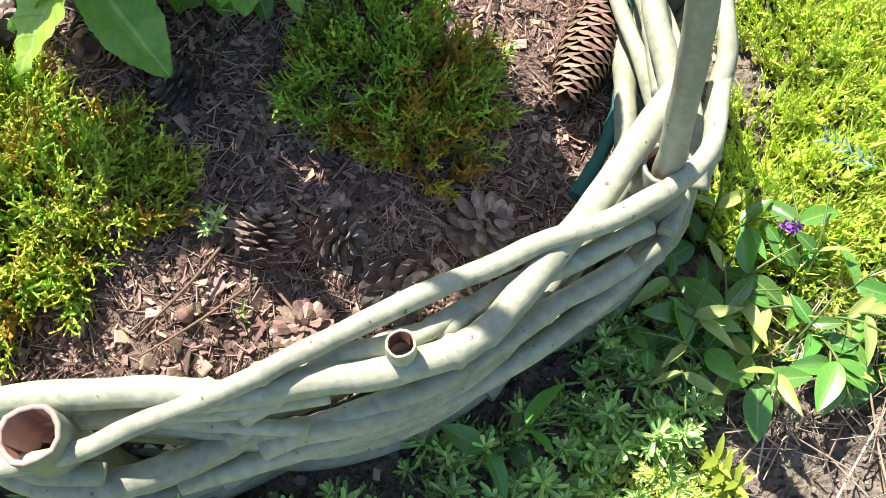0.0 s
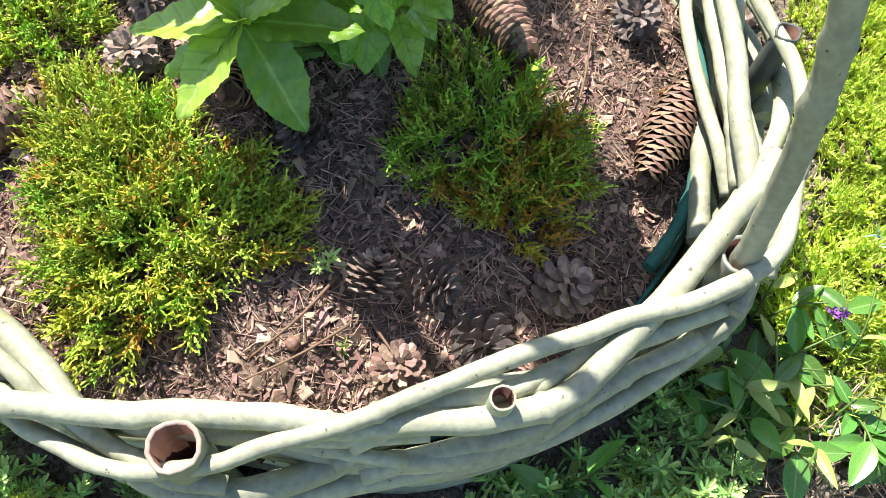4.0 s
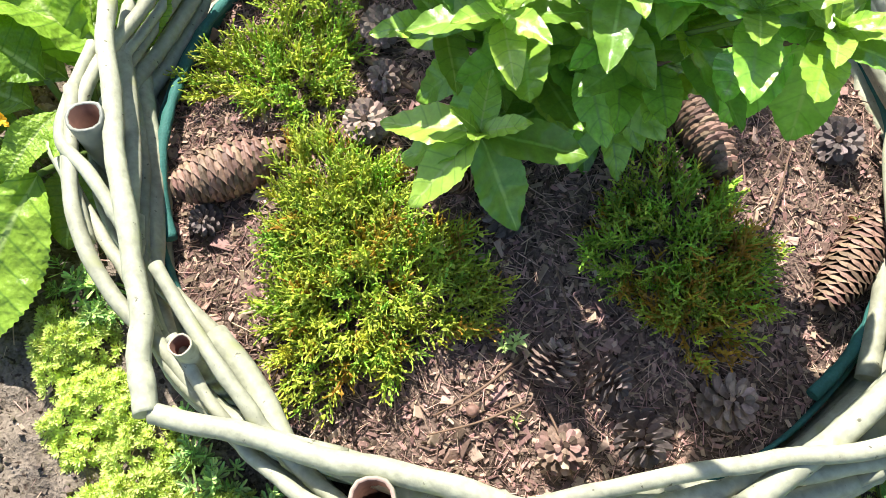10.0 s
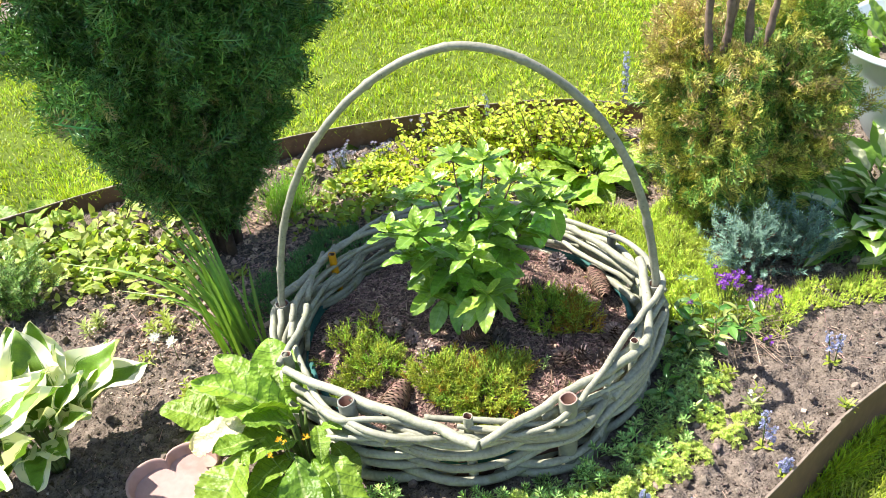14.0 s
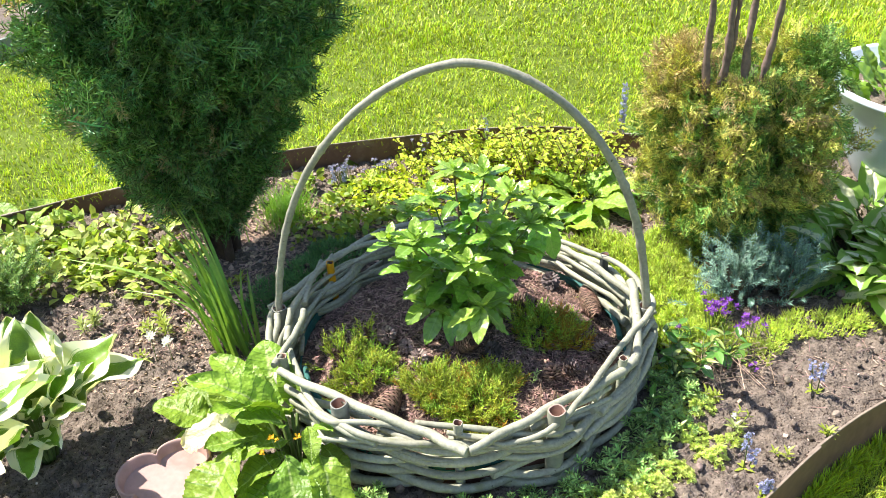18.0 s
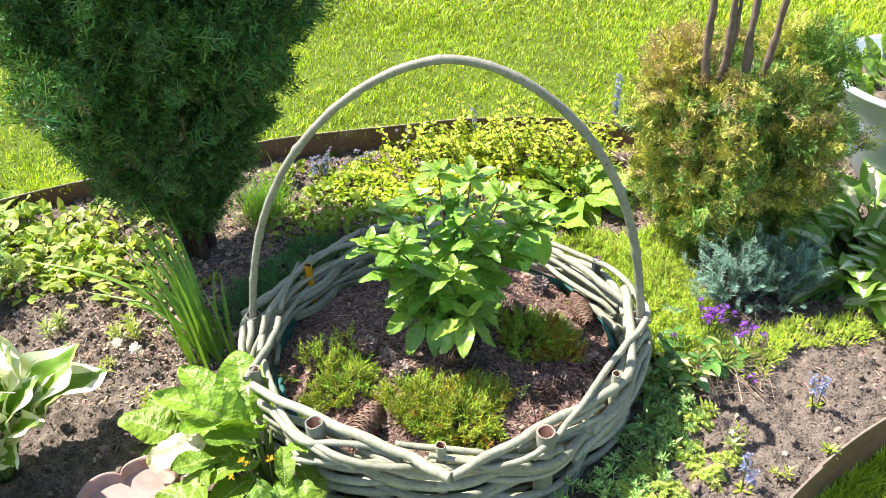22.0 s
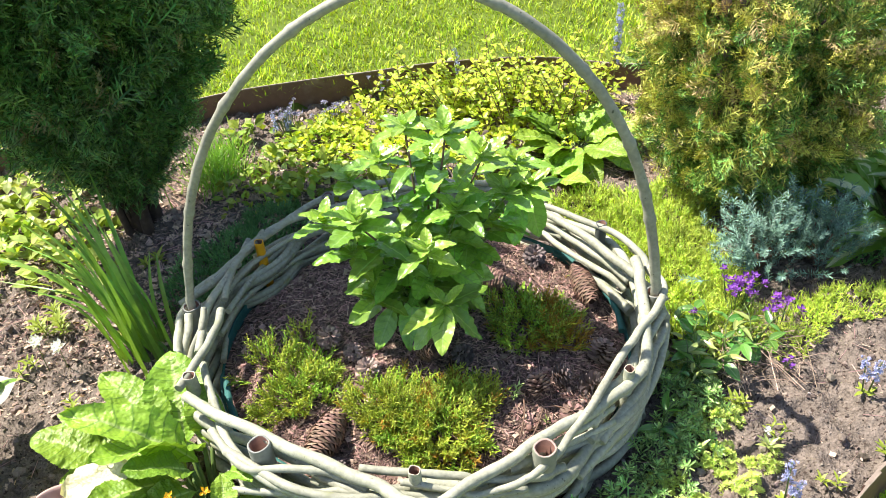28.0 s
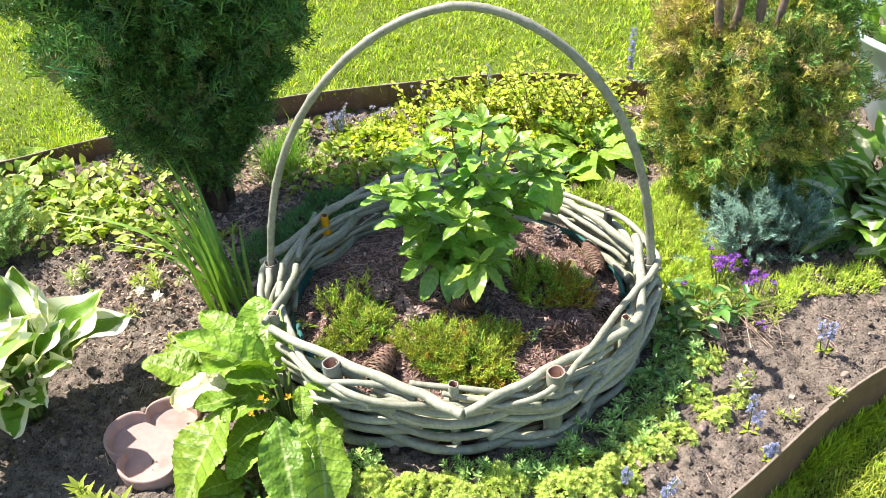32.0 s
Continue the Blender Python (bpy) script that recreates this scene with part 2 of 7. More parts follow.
M = {
    "rod": mat("painted_willow", (0.318, 0.326, 0.232), rough=0.62, var=0.30, scale=13, fine=120, bump=0.4, bdist=0.004, second=(0.26, 0.275, 0.14), second_at=0.60, pieces=0.16, speck=((0.10, 0.095, 0.06), 150, 0.69)),
    "handle": mat("painted_handle", (0.29, 0.29, 0.215), rough=0.6, var=0.28, scale=14, fine=110, bump=0.45, bdist=0.004, second=(0.24, 0.25, 0.17), second_at=0.6, speck=((0.08, 0.085, 0.05), 150, 0.69)),
    "pipe": mat("painted_stake", (0.20, 0.21, 0.175), rough=0.5, var=0.2, scale=10, fine=90, bump=0.2),
    "pale": mat("pale_stake", (0.22, 0.23, 0.165), rough=0.6, var=0.2, scale=10, fine=90, bump=0.2),
    "dark": mat("dark_grey_stake", (0.07, 0.08, 0.075), rough=0.45, var=0.2, scale=10, fine=90, bump=0.2),
    "rimclay": mat("pinkish_pipe_rim", (0.36, 0.25, 0.20), rough=0.7, var=0.2, scale=30, fine=90),
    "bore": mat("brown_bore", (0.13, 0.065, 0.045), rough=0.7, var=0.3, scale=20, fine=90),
    "cut": mat("cut_wood", (0.42, 0.36, 0.26), rough=0.7, var=0.25, scale=40, fine=150),
    "yellow": mat("yellow_plastic", (0.75, 0.36, 0.01), rough=0.4, var=0.12, scale=15, bump=0.05),
    "liner": mat("green_fabric", (0.026, 0.125, 0.105), rough=0.75, var=0.25, scale=30, fine=400, bump=0.5),
    "soil": mat("bed_soil", (0.166, 0.138, 0.109), rough=0.95, var=0.62, scale=38, fine=190, bump=1.0, spec=0.12, bdist=0.012, second=(0.235, 0.195, 0.160), second_at=0.58, speck=((0.060, 0.044, 0.034), 150, 0.60)),
    "clod": mat("soil_clod", (0.188, 0.153, 0.122), rough=0.95, var=0.3, scale=20, fine=220, bump=0.8, spec=0.12, island=0.5),
    "pebble": mat("pebble_stone", (0.42, 0.37, 0.32), rough=0.8, var=0.2, scale=30, fine=120, island=0.4),
    "mulch": mat("pot_soil", (0.145, 0.102, 0.082), rough=0.95, var=0.6, scale=45, fine=220, bump=1.0, spec=0.12, bdist=0.012, speck=((0.04, 0.027, 0.02), 120, 0.58)),
    "chip": mat("bark_chip", (0.27, 0.18, 0.14), rough=0.85, var=0.3, scale=30, fine=200, bump=0.5, spec=0.2, island=0.65),
    "needle": mat("dry_needle", (0.42, 0.285, 0.225), rough=0.8, var=0.2, scale=30, island=0.7, bump=0),
    "lawn_soil": mat("lawn_ground", (0.09, 0.13, 0.018), rough=0.95, var=0.35, scale=3, fine=50, bump=0.8, spec=0.1),
    "grass": mat("grass_blade", (0.35, 0.47, 0.024), rough=0.45, var=0.34, scale=1.6, fine=18, bump=0, island=0.55, glow=0.22),
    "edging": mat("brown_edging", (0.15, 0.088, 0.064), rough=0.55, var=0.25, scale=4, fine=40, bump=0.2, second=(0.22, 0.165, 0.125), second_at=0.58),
    "far_plank": mat("far_plank", (0.16, 0.19, 0.16), rough=0.7, var=0.2, scale=5, fine=40, bump=0.2),
    "thuja": mat("dark_thuja", (0.100, 0.225, 0.055), rough=0.42, var=0.3, scale=3, fine=12, bump=0, island=0.75, glow=0.12),
    "thuja_pale": mat("thuja_dry", (0.26, 0.25, 0.12), rough=0.6, var=0.3, scale=6, bump=0, island=0.3, glow=0.2),
    "golden": mat("yellow_thuja", (0.50, 0.50, 0.10), rough=0.5, var=0.35, scale=5, fine=24, bump=0, island=0.6, glow=0.12),
    "golden_dark": mat("green_thuja", (0.16, 0.29, 0.055), rough=0.5, var=0.35, scale=5, fine=24, bump=0, island=0.7, glow=0.12),
    "rusty": mat("rusty_thuja", (0.42, 0.33, 0.13), rough=0.6, var=0.35, scale=6, fine=24, bump=0, island=0.55, glow=0.12),
    "pruned": mat("pruned_bark", (0.18, 0.13, 0.10), rough=0.9, var=0.35, scale=30, fine=90, bump=1.0),
    "edging_lip": mat("paler_edging_lip", (0.25, 0.20, 0.15), rough=0.6, var=0.25, scale=20, fine=80, bump=0.2),
    "bark": mat("thuja_bark", (0.075, 0.052, 0.036), rough=0.9, var=0.35, scale=14, fine=70, bump=1.0),
    "stem": mat("green_stem", (0.10, 0.16, 0.035), rough=0.55, var=0.2, scale=20, bump=0.1),
    "twig": mat("brown_twig", (0.16, 0.10, 0.065), rough=0.8, var=0.3, scale=40, bump=0.4),
    "leaf": mat("shrub_leaf", (0.215, 0.41, 0.050), rough=0.30, var=0.2, scale=5, fine=22, bump=0.15, bdist=0.006, pieces=0.38, glow=0.21, spec=0.6, rib=(0.24, 0.42, 0.09), veins=(6, 0.9, (0.10, 0.25, 0.03), 0.45)),
    "leaf_young": mat("young_shrub_leaf", (0.27, 0.44, 0.06), rough=0.32, var=0.14, scale=5, fine=22, bump=0.15, bdist=0.006, pieces=0.22, glow=0.28, spec=0.6, rib=(0.40, 0.52, 0.14), veins=(6, 0.9, (0.12, 0.25, 0.03), 0.5)),
    "primula_pale": mat("bleached_primula_leaf", (0.72, 0.70, 0.42), rough=0.55, var=0.15, scale=9, fine=30, bump=0.8, bdist=0.012, glow=0.25, second=(0.42, 0.50, 0.12), second_at=0.66, rib=(0.75, 0.72, 0.45)),
    "primula": mat("primula_leaf", (0.215, 0.360, 0.034), rough=0.42, var=0.25, scale=6, fine=30, bump=0.4, bdist=0.01, quilt=24, pieces=0.30, glow=0.23, rib=(0.36, 0.48, 0.14), veins=(9, 0.9, (0.085, 0.19, 0.02), 0.75)),
    "vinca": mat("periwinkle_leaf", (0.105, 0.26, 0.045), rough=0.24, var=0.2, scale=30, fine=90, bump=0.1, pieces=0.40, glow=0.22, spec=0.6, rib=(0.20, 0.34, 0.10), veins=(6, 0.8, (0.14, 0.29, 0.08), 0.35)),
    "vinca_pale": mat("pale_periwinkle_leaf", (0.38, 0.46, 0.14), rough=0.3, var=0.15, scale=4, fine=20, bump=0.05, pieces=0.2, glow=0.28),
    "cover": mat("golden_cover_leaf", (0.47, 0.56, 0.055), rough=0.42, var=0.3, scale=7, fine=30, bump=0, island=0.48, glow=0.35),
    "cover_green": mat("green_cover_leaf", (0.28, 0.39, 0.05), rough=0.42, var=0.3, scale=7, fine=30, bump=0, island=0.5, glow=0.3),
    "sedum": mat("bright_sedum", (0.60, 0.70, 0.22), rough=0.5, var=0.2, scale=9, fine=40, bump=0, island=0.3, glow=0.25, second=(0.36, 0.33, 0.09), second_at=0.63),
    "sedum_dark": mat("blue_green_sedum", (0.35, 0.53, 0.17), rough=0.5, var=0.25, scale=9, fine=40, bump=0, island=0.6, glow=0.15),
    "moss": mat("feathery_cover", (0.56, 0.66, 0.13), rough=0.5, var=0.25, scale=6, fine=30, bump=0, island=0.35, glow=0.35),
    "moss_dark": mat("dark_feathery_cover", (0.16, 0.34, 0.11), rough=0.5, var=0.25, scale=6, fine=30, bump=0, island=0.35, glow=0.25),
    "heather": mat("heather_green", (0.39, 0.47, 0.055), rough=0.5, var=0.25, scale=14, fine=60, bump=0, island=0.45, glow=0.25, second=(0.40, 0.40, 0.03), second_at=0.56),
    "heather_dark": mat("heather_deep_green", (0.31, 0.48, 0.055), rough=0.5, var=0.25, scale=14, fine=60, bump=0, island=0.45, glow=0.25),
    "heather_rust": mat("heather_orange", (0.42, 0.26, 0.03), rough=0.5, var=0.25, scale=14, fine=60, bump=0, island=0.45, glow=0.25),
    "juniper": mat("blue_juniper", (0.165, 0.29, 0.215), rough=0.5, var=0.25, scale=8, fine=30, bump=0, island=0.5, glow=0.1),
    "blade": mat("iris_blade", (0.20, 0.38, 0.06), rough=0.35, var=0.2, scale=10, fine=60, bump=0.05, pieces=0.3, glow=0.3),
    "cone": mat("spruce_scale", (0.205, 0.128, 0.088), rough=0.65, var=0.4, scale=60, fine=220, bump=0.4, island=0.5),
    "pinecone": mat("pine_scale", (0.29, 0.215, 0.175), rough=0.7, var=0.35, scale=50, fine=200, bump=0.3, island=0.45),
    "darkcone": mat("dark_pine_scale", (0.15, 0.12, 0.11), rough=0.7, var=0.35, scale=50, fine=200, bump=0.3, island=0.45),
    "core": mat("cone_core", (0.05, 0.03, 0.02), rough=0.9, var=0.2),
    "clay": mat("pink_terracotta", (0.41, 0.275, 0.235), rough=0.8, var=0.14, scale=6, fine=60, bump=0.25, second=(0.33, 0.205, 0.17), second_at=0.56),
    "bowl": mat("white_planter", (0.56, 0.66, 0.70), rough=0.35, var=0.04, scale=5, bump=0.03),
    "lavender": mat("pale_lavender_floret", (0.27, 0.26, 0.38), rough=0.6, var=0.2, scale=60, bump=0, island=0.35, glow=0.2),
    "pale_cover": mat("pale_cover_leaf", (0.41, 0.50, 0.125), rough=0.42, var=0.25, scale=7, fine=30, bump=0, island=0.35, glow=0.35),
    "front_grass": mat("front_grass_blade", (0.36, 0.42, 0.06), rough=0.5, var=0.3, scale=2.5, fine=22, bump=0, island=0.5, glow=0.25, second=(0.46, 0.38, 0.13), second_at=0.52),
    "blue": mat("blue_floret", (0.43, 0.46, 0.73), rough=0.6, var=0.2, scale=60, bump=0, island=0.35, glow=0.2),
    "purple": mat("purple_petal", (0.24, 0.075, 0.40), rough=0.6, var=0.25, scale=40, bump=0, island=0.35, glow=0.2),
    "white": mat("white_petal", (0.80, 0.80, 0.76), rough=0.6, var=0.06, scale=40, bump=0, glow=0.2),
    "yolk": mat("yellow_flower", (0.80, 0.50, 0.03), rough=0.6, var=0.15, scale=40, bump=0, glow=0.2),
    "dry": mat("dry_leaf", (0.48, 0.36, 0.27), rough=0.75, var=0.3, scale=30, fine=120, bump=0.3, island=0.35, glow=0.2),
    "hosta": margin_mat("white_edged_hosta", (0.16, 0.30, 0.035), (0.82, 0.84, 0.58), at=0.56),
    "hosta_white": margin_mat("white_hearted_hosta", (0.76, 0.80, 0.50), (0.22, 0.40, 0.06), at=0.36),
}


# ---- mesh tools ----
rng = np.random.default_rng(7)


def mesh_from(name, verts, faces, mats, smooth=True, slots=None, uvs=None):
    me = bpy.data.meshes.new(name)
    me.from_pydata([tuple(v) for v in verts], [], [tuple(f) for f in faces])
    for m in (mats if isinstance(mats, (list, tuple)) else [mats]):
        me.materials.append(m)
    if slots is not None:
        me.polygons.foreach_set("material_index", np.array(slots, dtype=np.int32))
    me.polygons.foreach_set("use_smooth", np.full(len(me.polygons), smooth))
    if uvs is not None:
        layer = me.uv_layers.new(name="UVMap")
        idx = np.empty(len(me.loops), dtype=np.int32)
        me.loops.foreach_get("vertex_index", idx)
        layer.data.foreach_set("uv", np.asarray(uvs, dtype=np.float32)[idx].ravel())
    me.update()
    return me


def inst_mesh(name, template, mats, places, turns, smooth=False):
    """One mesh of many copies of a template (verts, faces): places (n,3), turns (n,3,3) with scale in them."""
    tv, tf = np.asarray(template[0], float), template[1]
    n, k = len(places), len(tv)
    co = np.einsum("nij,kj->nki", turns, tv) + np.asarray(places)[:, None]
    me = bpy.data.meshes.new(name)
    me.vertices.add(n * k)
    me.vertices.foreach_set("co", co.astype(np.float32).ravel())
    lens = np.array([len(f) for f in tf], dtype=np.int32)
    flat = np.concatenate([np.array(f, dtype=np.int32) for f in tf])
    loops = (flat[None] + (np.arange(n, dtype=np.int32) * k)[:, None]).ravel()
    totals = np.tile(lens, n)
    me.loops.add(len(loops))
    me.loops.foreach_set("vertex_index", loops)
    me.polygons.add(len(totals))
    me.polygons.foreach_set("loop_start", np.r_[0, np.cumsum(totals)[:-1]].astype(np.int32))
    me.polygons.foreach_set("loop_total", totals)
    me.polygons.foreach_set("use_smooth", np.full(len(totals), smooth))
    me.materials.append(mats)
    me.update(calc_edges=True)
    return me


def turn_to(Y, Z, scale):
    """Turns whose y axis lies along Y and whose z axis lies near Z."""
    Y = Y / np.linalg.norm(Y, axis=1, keepdims=True)
    X = np.cross(Y, Z)
    X /= np.linalg.norm(X, axis=1, keepdims=True) + 1e-9
    Zn = np.cross(X, Y)
    return np.stack([X, Y, Zn], 2) * np.asarray(scale).reshape(-1, 1, 1)


def unit_random(n):
    v = rng.normal(size=(n, 3))
    return v / np.linalg.norm(v, axis=1, keepdims=True)


def part(name, me, parent, label="", at=None):
    ob = new(name, me)
    ob.parent = parent
    if at is not None:
        ob.matrix_local = at
    if label:
        ob["label"] = label
    return ob


def thing(name, place, label, category, group="", kind=""):
    ob = new(name)
    ob.empty_display_size = 0.05
    ob.location = place
    bpy.context.view_layer.update()
    return tagged(ob, label, category, group, kind)


def tube_data(pts, radii, sides=10, caps=True, wobble=0.0, seed=0):
    P = np.asarray(pts, float)
    n = len(P)
    R = np.broadcast_to(np.asarray(radii, float), (n,))
    T = np.gradient(P, axis=0)
    T /= np.linalg.norm(T, axis=1, keepdims=True) + 1e-12
    u = np.cross(T[0], (0, 0, 1.0))
    if np.linalg.norm(u) < 0.1:
        u = np.cross(T[0], (1.0, 0, 0))
    verts, faces = [], []
    ang = np.linspace(0, 2 * np.pi, sides, endpoint=False)
    for i in range(n):
        u = u - T[i] * (u @ T[i])
        u /= np.linalg.norm(u) + 1e-12
        w = np.cross(T[i], u)
        for a in ang:
            off = math.cos(a) * u + math.sin(a) * w
            k = R[i]
            if wobble:
                q = (P[i] + off * R[i]) * 38 + seed * 7.3
                k *= 1 + wobble * noise.noise(Vector(q))
            verts.append(P[i] + off * k)
    for i in range(n - 1):
        for j in range(sides):
            a, b = i * sides + j, i * sides + (j + 1) % sides
            faces.append((a, b, b + sides, a + sides))
    if caps:
        faces.append(tuple(range(sides - 1, -1, -1)))
        faces.append(tuple((n - 1) * sides + j for j in range(sides)))
    return verts, faces


def tube(name, pts, radii, m, sides=10, wobble=0.0, seed=0, cap=None):
    v, f = tube_data(pts, radii, sides, True, wobble, seed)
    slots = [0] * (len(f) - 2) + [1, 1] if cap else None
    me = mesh_from(name, v, f, [m, cap] if cap else m, True, slots)
    flat = np.ones(len(f), bool)
    flat[-2:] = False
    me.polygons.foreach_set("use_smooth", flat)
    return me


def spline(ctrl, n):
    """A smooth curve through control points (Catmull-Rom), n points."""
    C = np.asarray(ctrl, float)
    C = np.vstack([2 * C[0] - C[1], C, 2 * C[-1] - C[-2]])
    out = []
    segs = len(C) - 3
    for s in np.linspace(0, segs - 1e-6, n):
        i, t = int(s), s - int(s)
        p0, p1, p2, p3 = C[i : i + 4]
        out.append(0.5 * (2 * p1 + (p2 - p0) * t + (2 * p0 - 5 * p1 + 4 * p2 - p3) * t * t + (3 * p1 - p0 - 3 * p2 + p3) * t**3))
    return np.array(out)


def leaf_mesh(name, m, L, W, shape=1.0, tip=1.0, teeth=0.0, fold=0.2, droop=0.2, crinkle=0.0, veins=0, rows=10, half=2, seed=0, stalk=0.0, wave=0.0, blunt=0.75, ridge=0.026):
    """A leaf along +y from its base, upper side +z; u of the uv runs from midrib (0) to margin (1), v along the leaf."""
    verts, faces, uvs = [], [], []
    for i in range(rows + 1):
        t = i / rows
        w = (math.sin(math.pi * t**shape) ** blunt if 0 < t < 1 else 0.0) * (1 - tip * 0.35 * t)
        w = max(w, 0.02) * W / 2
        if i % 2 and 0 < i < rows:
            w *= 1 + teeth
        for j in range(-half, half + 1):
            u = abs(j) / half
            x = w * j / half
            z = fold * abs(x) - droop * L * t * t
            if veins:
                z += ridge * W * math.cos(2 * math.pi * (veins * t - 0.9 * u)) * (0.3 + u)
            if crinkle:
                z += crinkle * noise.noise(Vector((x / W * 4 + seed * 3.1, t * 6, seed)))
            if wave:
                z += wave * u * u * math.sin(t * 11 + seed + (1 if j > 0 else 0) * 2)
            verts.append((x, stalk + L * t, z))
            uvs.append((u, t))
    k = 2 * half + 1
    for i in range(rows):
        for j in range(k - 1):
            a = i * k + j
            faces.append((a, a + 1, a + k + 1, a + k))
    return mesh_from(name, verts, faces, m, True, None, uvs)


def aim(base, way, up=(0, 0, 1), size=1.0, roll=0.0):
    """The pose of a leaf with its base there, pointing along way."""
    Y = Vector(way).normalized()
    Z = Vector(up)
    X = Y.cross(Z)
    if X.length < 1e-3:
        X = Y.cross(Vector((1, 0, 0.3)))
    X.normalize()
    Z = X.cross(Y)
    m = Matrix((X, Y, Z)).transposed().to_4x4()
    return Matrix.Translation(base) @ m @ Matrix.Rotation(radians(roll), 4, "Y") @ Matrix.Scale(size, 4)


# ---- the ground, the bed and its edging ----
BED = [(-2.3, -0.7), (-1.7, -1.2), (-0.9, -1.42), (-0.3, -1.22), (0.30, -0.78), (0.60, -0.535), (0.86, -0.295), (1.10, -0.125), (1.55, 0.12), (2.1, 0.55),
       (2.15, 1.15), (1.5, 1.5), (1.0, 1.43), (0.66, 1.33), (0.36, 1.42), (0.02, 1.42), (-0.31, 1.35), (-0.75, 1.24), (-1.1, 1.10), (-1.38, 0.96), (-1.58, 0.86), (-2.0, 0.6), (-2.4, 0.0)]
BED_CLOSED = spline(BED + BED[:1], 160)[:, :2]


def in_bed(x, y):
    """Even-odd test of points against the bed's outline (arrays)."""
    x, y = np.asarray(x), np.asarray(y)
    inside = np.zeros(x.shape, bool)
    n = len(BED_CLOSED)
    for i in range(n):
        (x1, y1), (x2, y2) = BED_CLOSED[i], BED_CLOSED[(i + 1) % n]
        if y1 == y2:
            continue
        inside ^= ((y1 > y) != (y2 > y)) & (x < (x2 - x1) * (y - y1) / (y2 - y1) + x1)
    return inside


def lawn_z(x, y):
    k = np.clip((np.asarray(y) + 0.6) / 1.9, 0, 1)
    k = k * k * (3 - 2 * k)
    return -0.145 + 0.175 * k


def soil_z(x, y):
    """The bed's own height, with clods."""
    p = Vector((x, y, 0))
    z = 0.012 * noise.noise(p * 2.1) + 0.013 * noise.noise(p * 9) + 0.020 * noise.noise(p * 22) + 0.015 * abs(noise.noise(p * 43)) + 0.012 * noise.noise(p * 90) - 0.003
    return z - 0.004


def grid_mesh(name, xs, ys, height, keep, m, strict=False):
    X, Y = np.meshgrid(xs, ys, indexing="ij")
    Z = np.array([height(a, b) for a, b in zip(X.ravel(), Y.ravel())])
    k = keep(X, Y).ravel() if keep else np.ones(X.size, bool)
    ny = len(ys)
    faces = []
    for i in range(len(xs) - 1):
        r = np.arange(ny - 1) + i * ny
        ok = k[r] | k[r + 1] | k[r + ny] | k[r + ny + 1]
        if strict:
            ok = k[r] & k[r + 1] & k[r + ny] & k[r + ny + 1]
        r = r[ok]
        faces += list(zip(r, r + ny, r + ny + 1, r + 1))
    used = np.unique(np.array(faces).ravel())
    remap = np.full(X.size, -1)
    remap[used] = np.arange(len(used))
    V = np.c_[X.ravel(), Y.ravel(), Z][used]
    return mesh_from(name, V, remap[np.array(faces)], m, True)


far = [-400, -120, -40, -15, -8, -5.5]
xs = np.array(far + list(np.linspace(-4.4, 4.4, 80)) + [-v for v in far[::-1]])
ys = np.array(far + list(np.linspace(-4.4, 6.0, 90)) + [8, 15, 40, 120, 400])
GX, GY = np.meshgrid(xs, ys, indexing="ij")
inner = in_bed(GX, GY)
LAWN = {}
for a, b, c in zip(GX.ravel(), GY.ravel(), inner.ravel()):
    LAWN[(a, b)] = float(lawn_z(a, b)) + 0.01 * noise.noise(Vector((a, b, 0)) * 1.7) - (0.12 if c else 0)
ground = new("ground", grid_mesh("ground", xs, ys, lambda a, b: LAWN[(a, b)], None, M["lawn_soil"]))
tagged(ground, "mown green lawn ground reaching all round the bed", "lawn", kind="structure")

bed = new("garden_bed", grid_mesh("garden_bed", np.arange(-2.42, 2.2, 0.009), np.arange(-1.45, 1.55, 0.009), soil_z, in_bed, M["soil"], True))
tagged(bed, "dry crumbly brown garden soil of the flower bed", "soil", kind="structure")

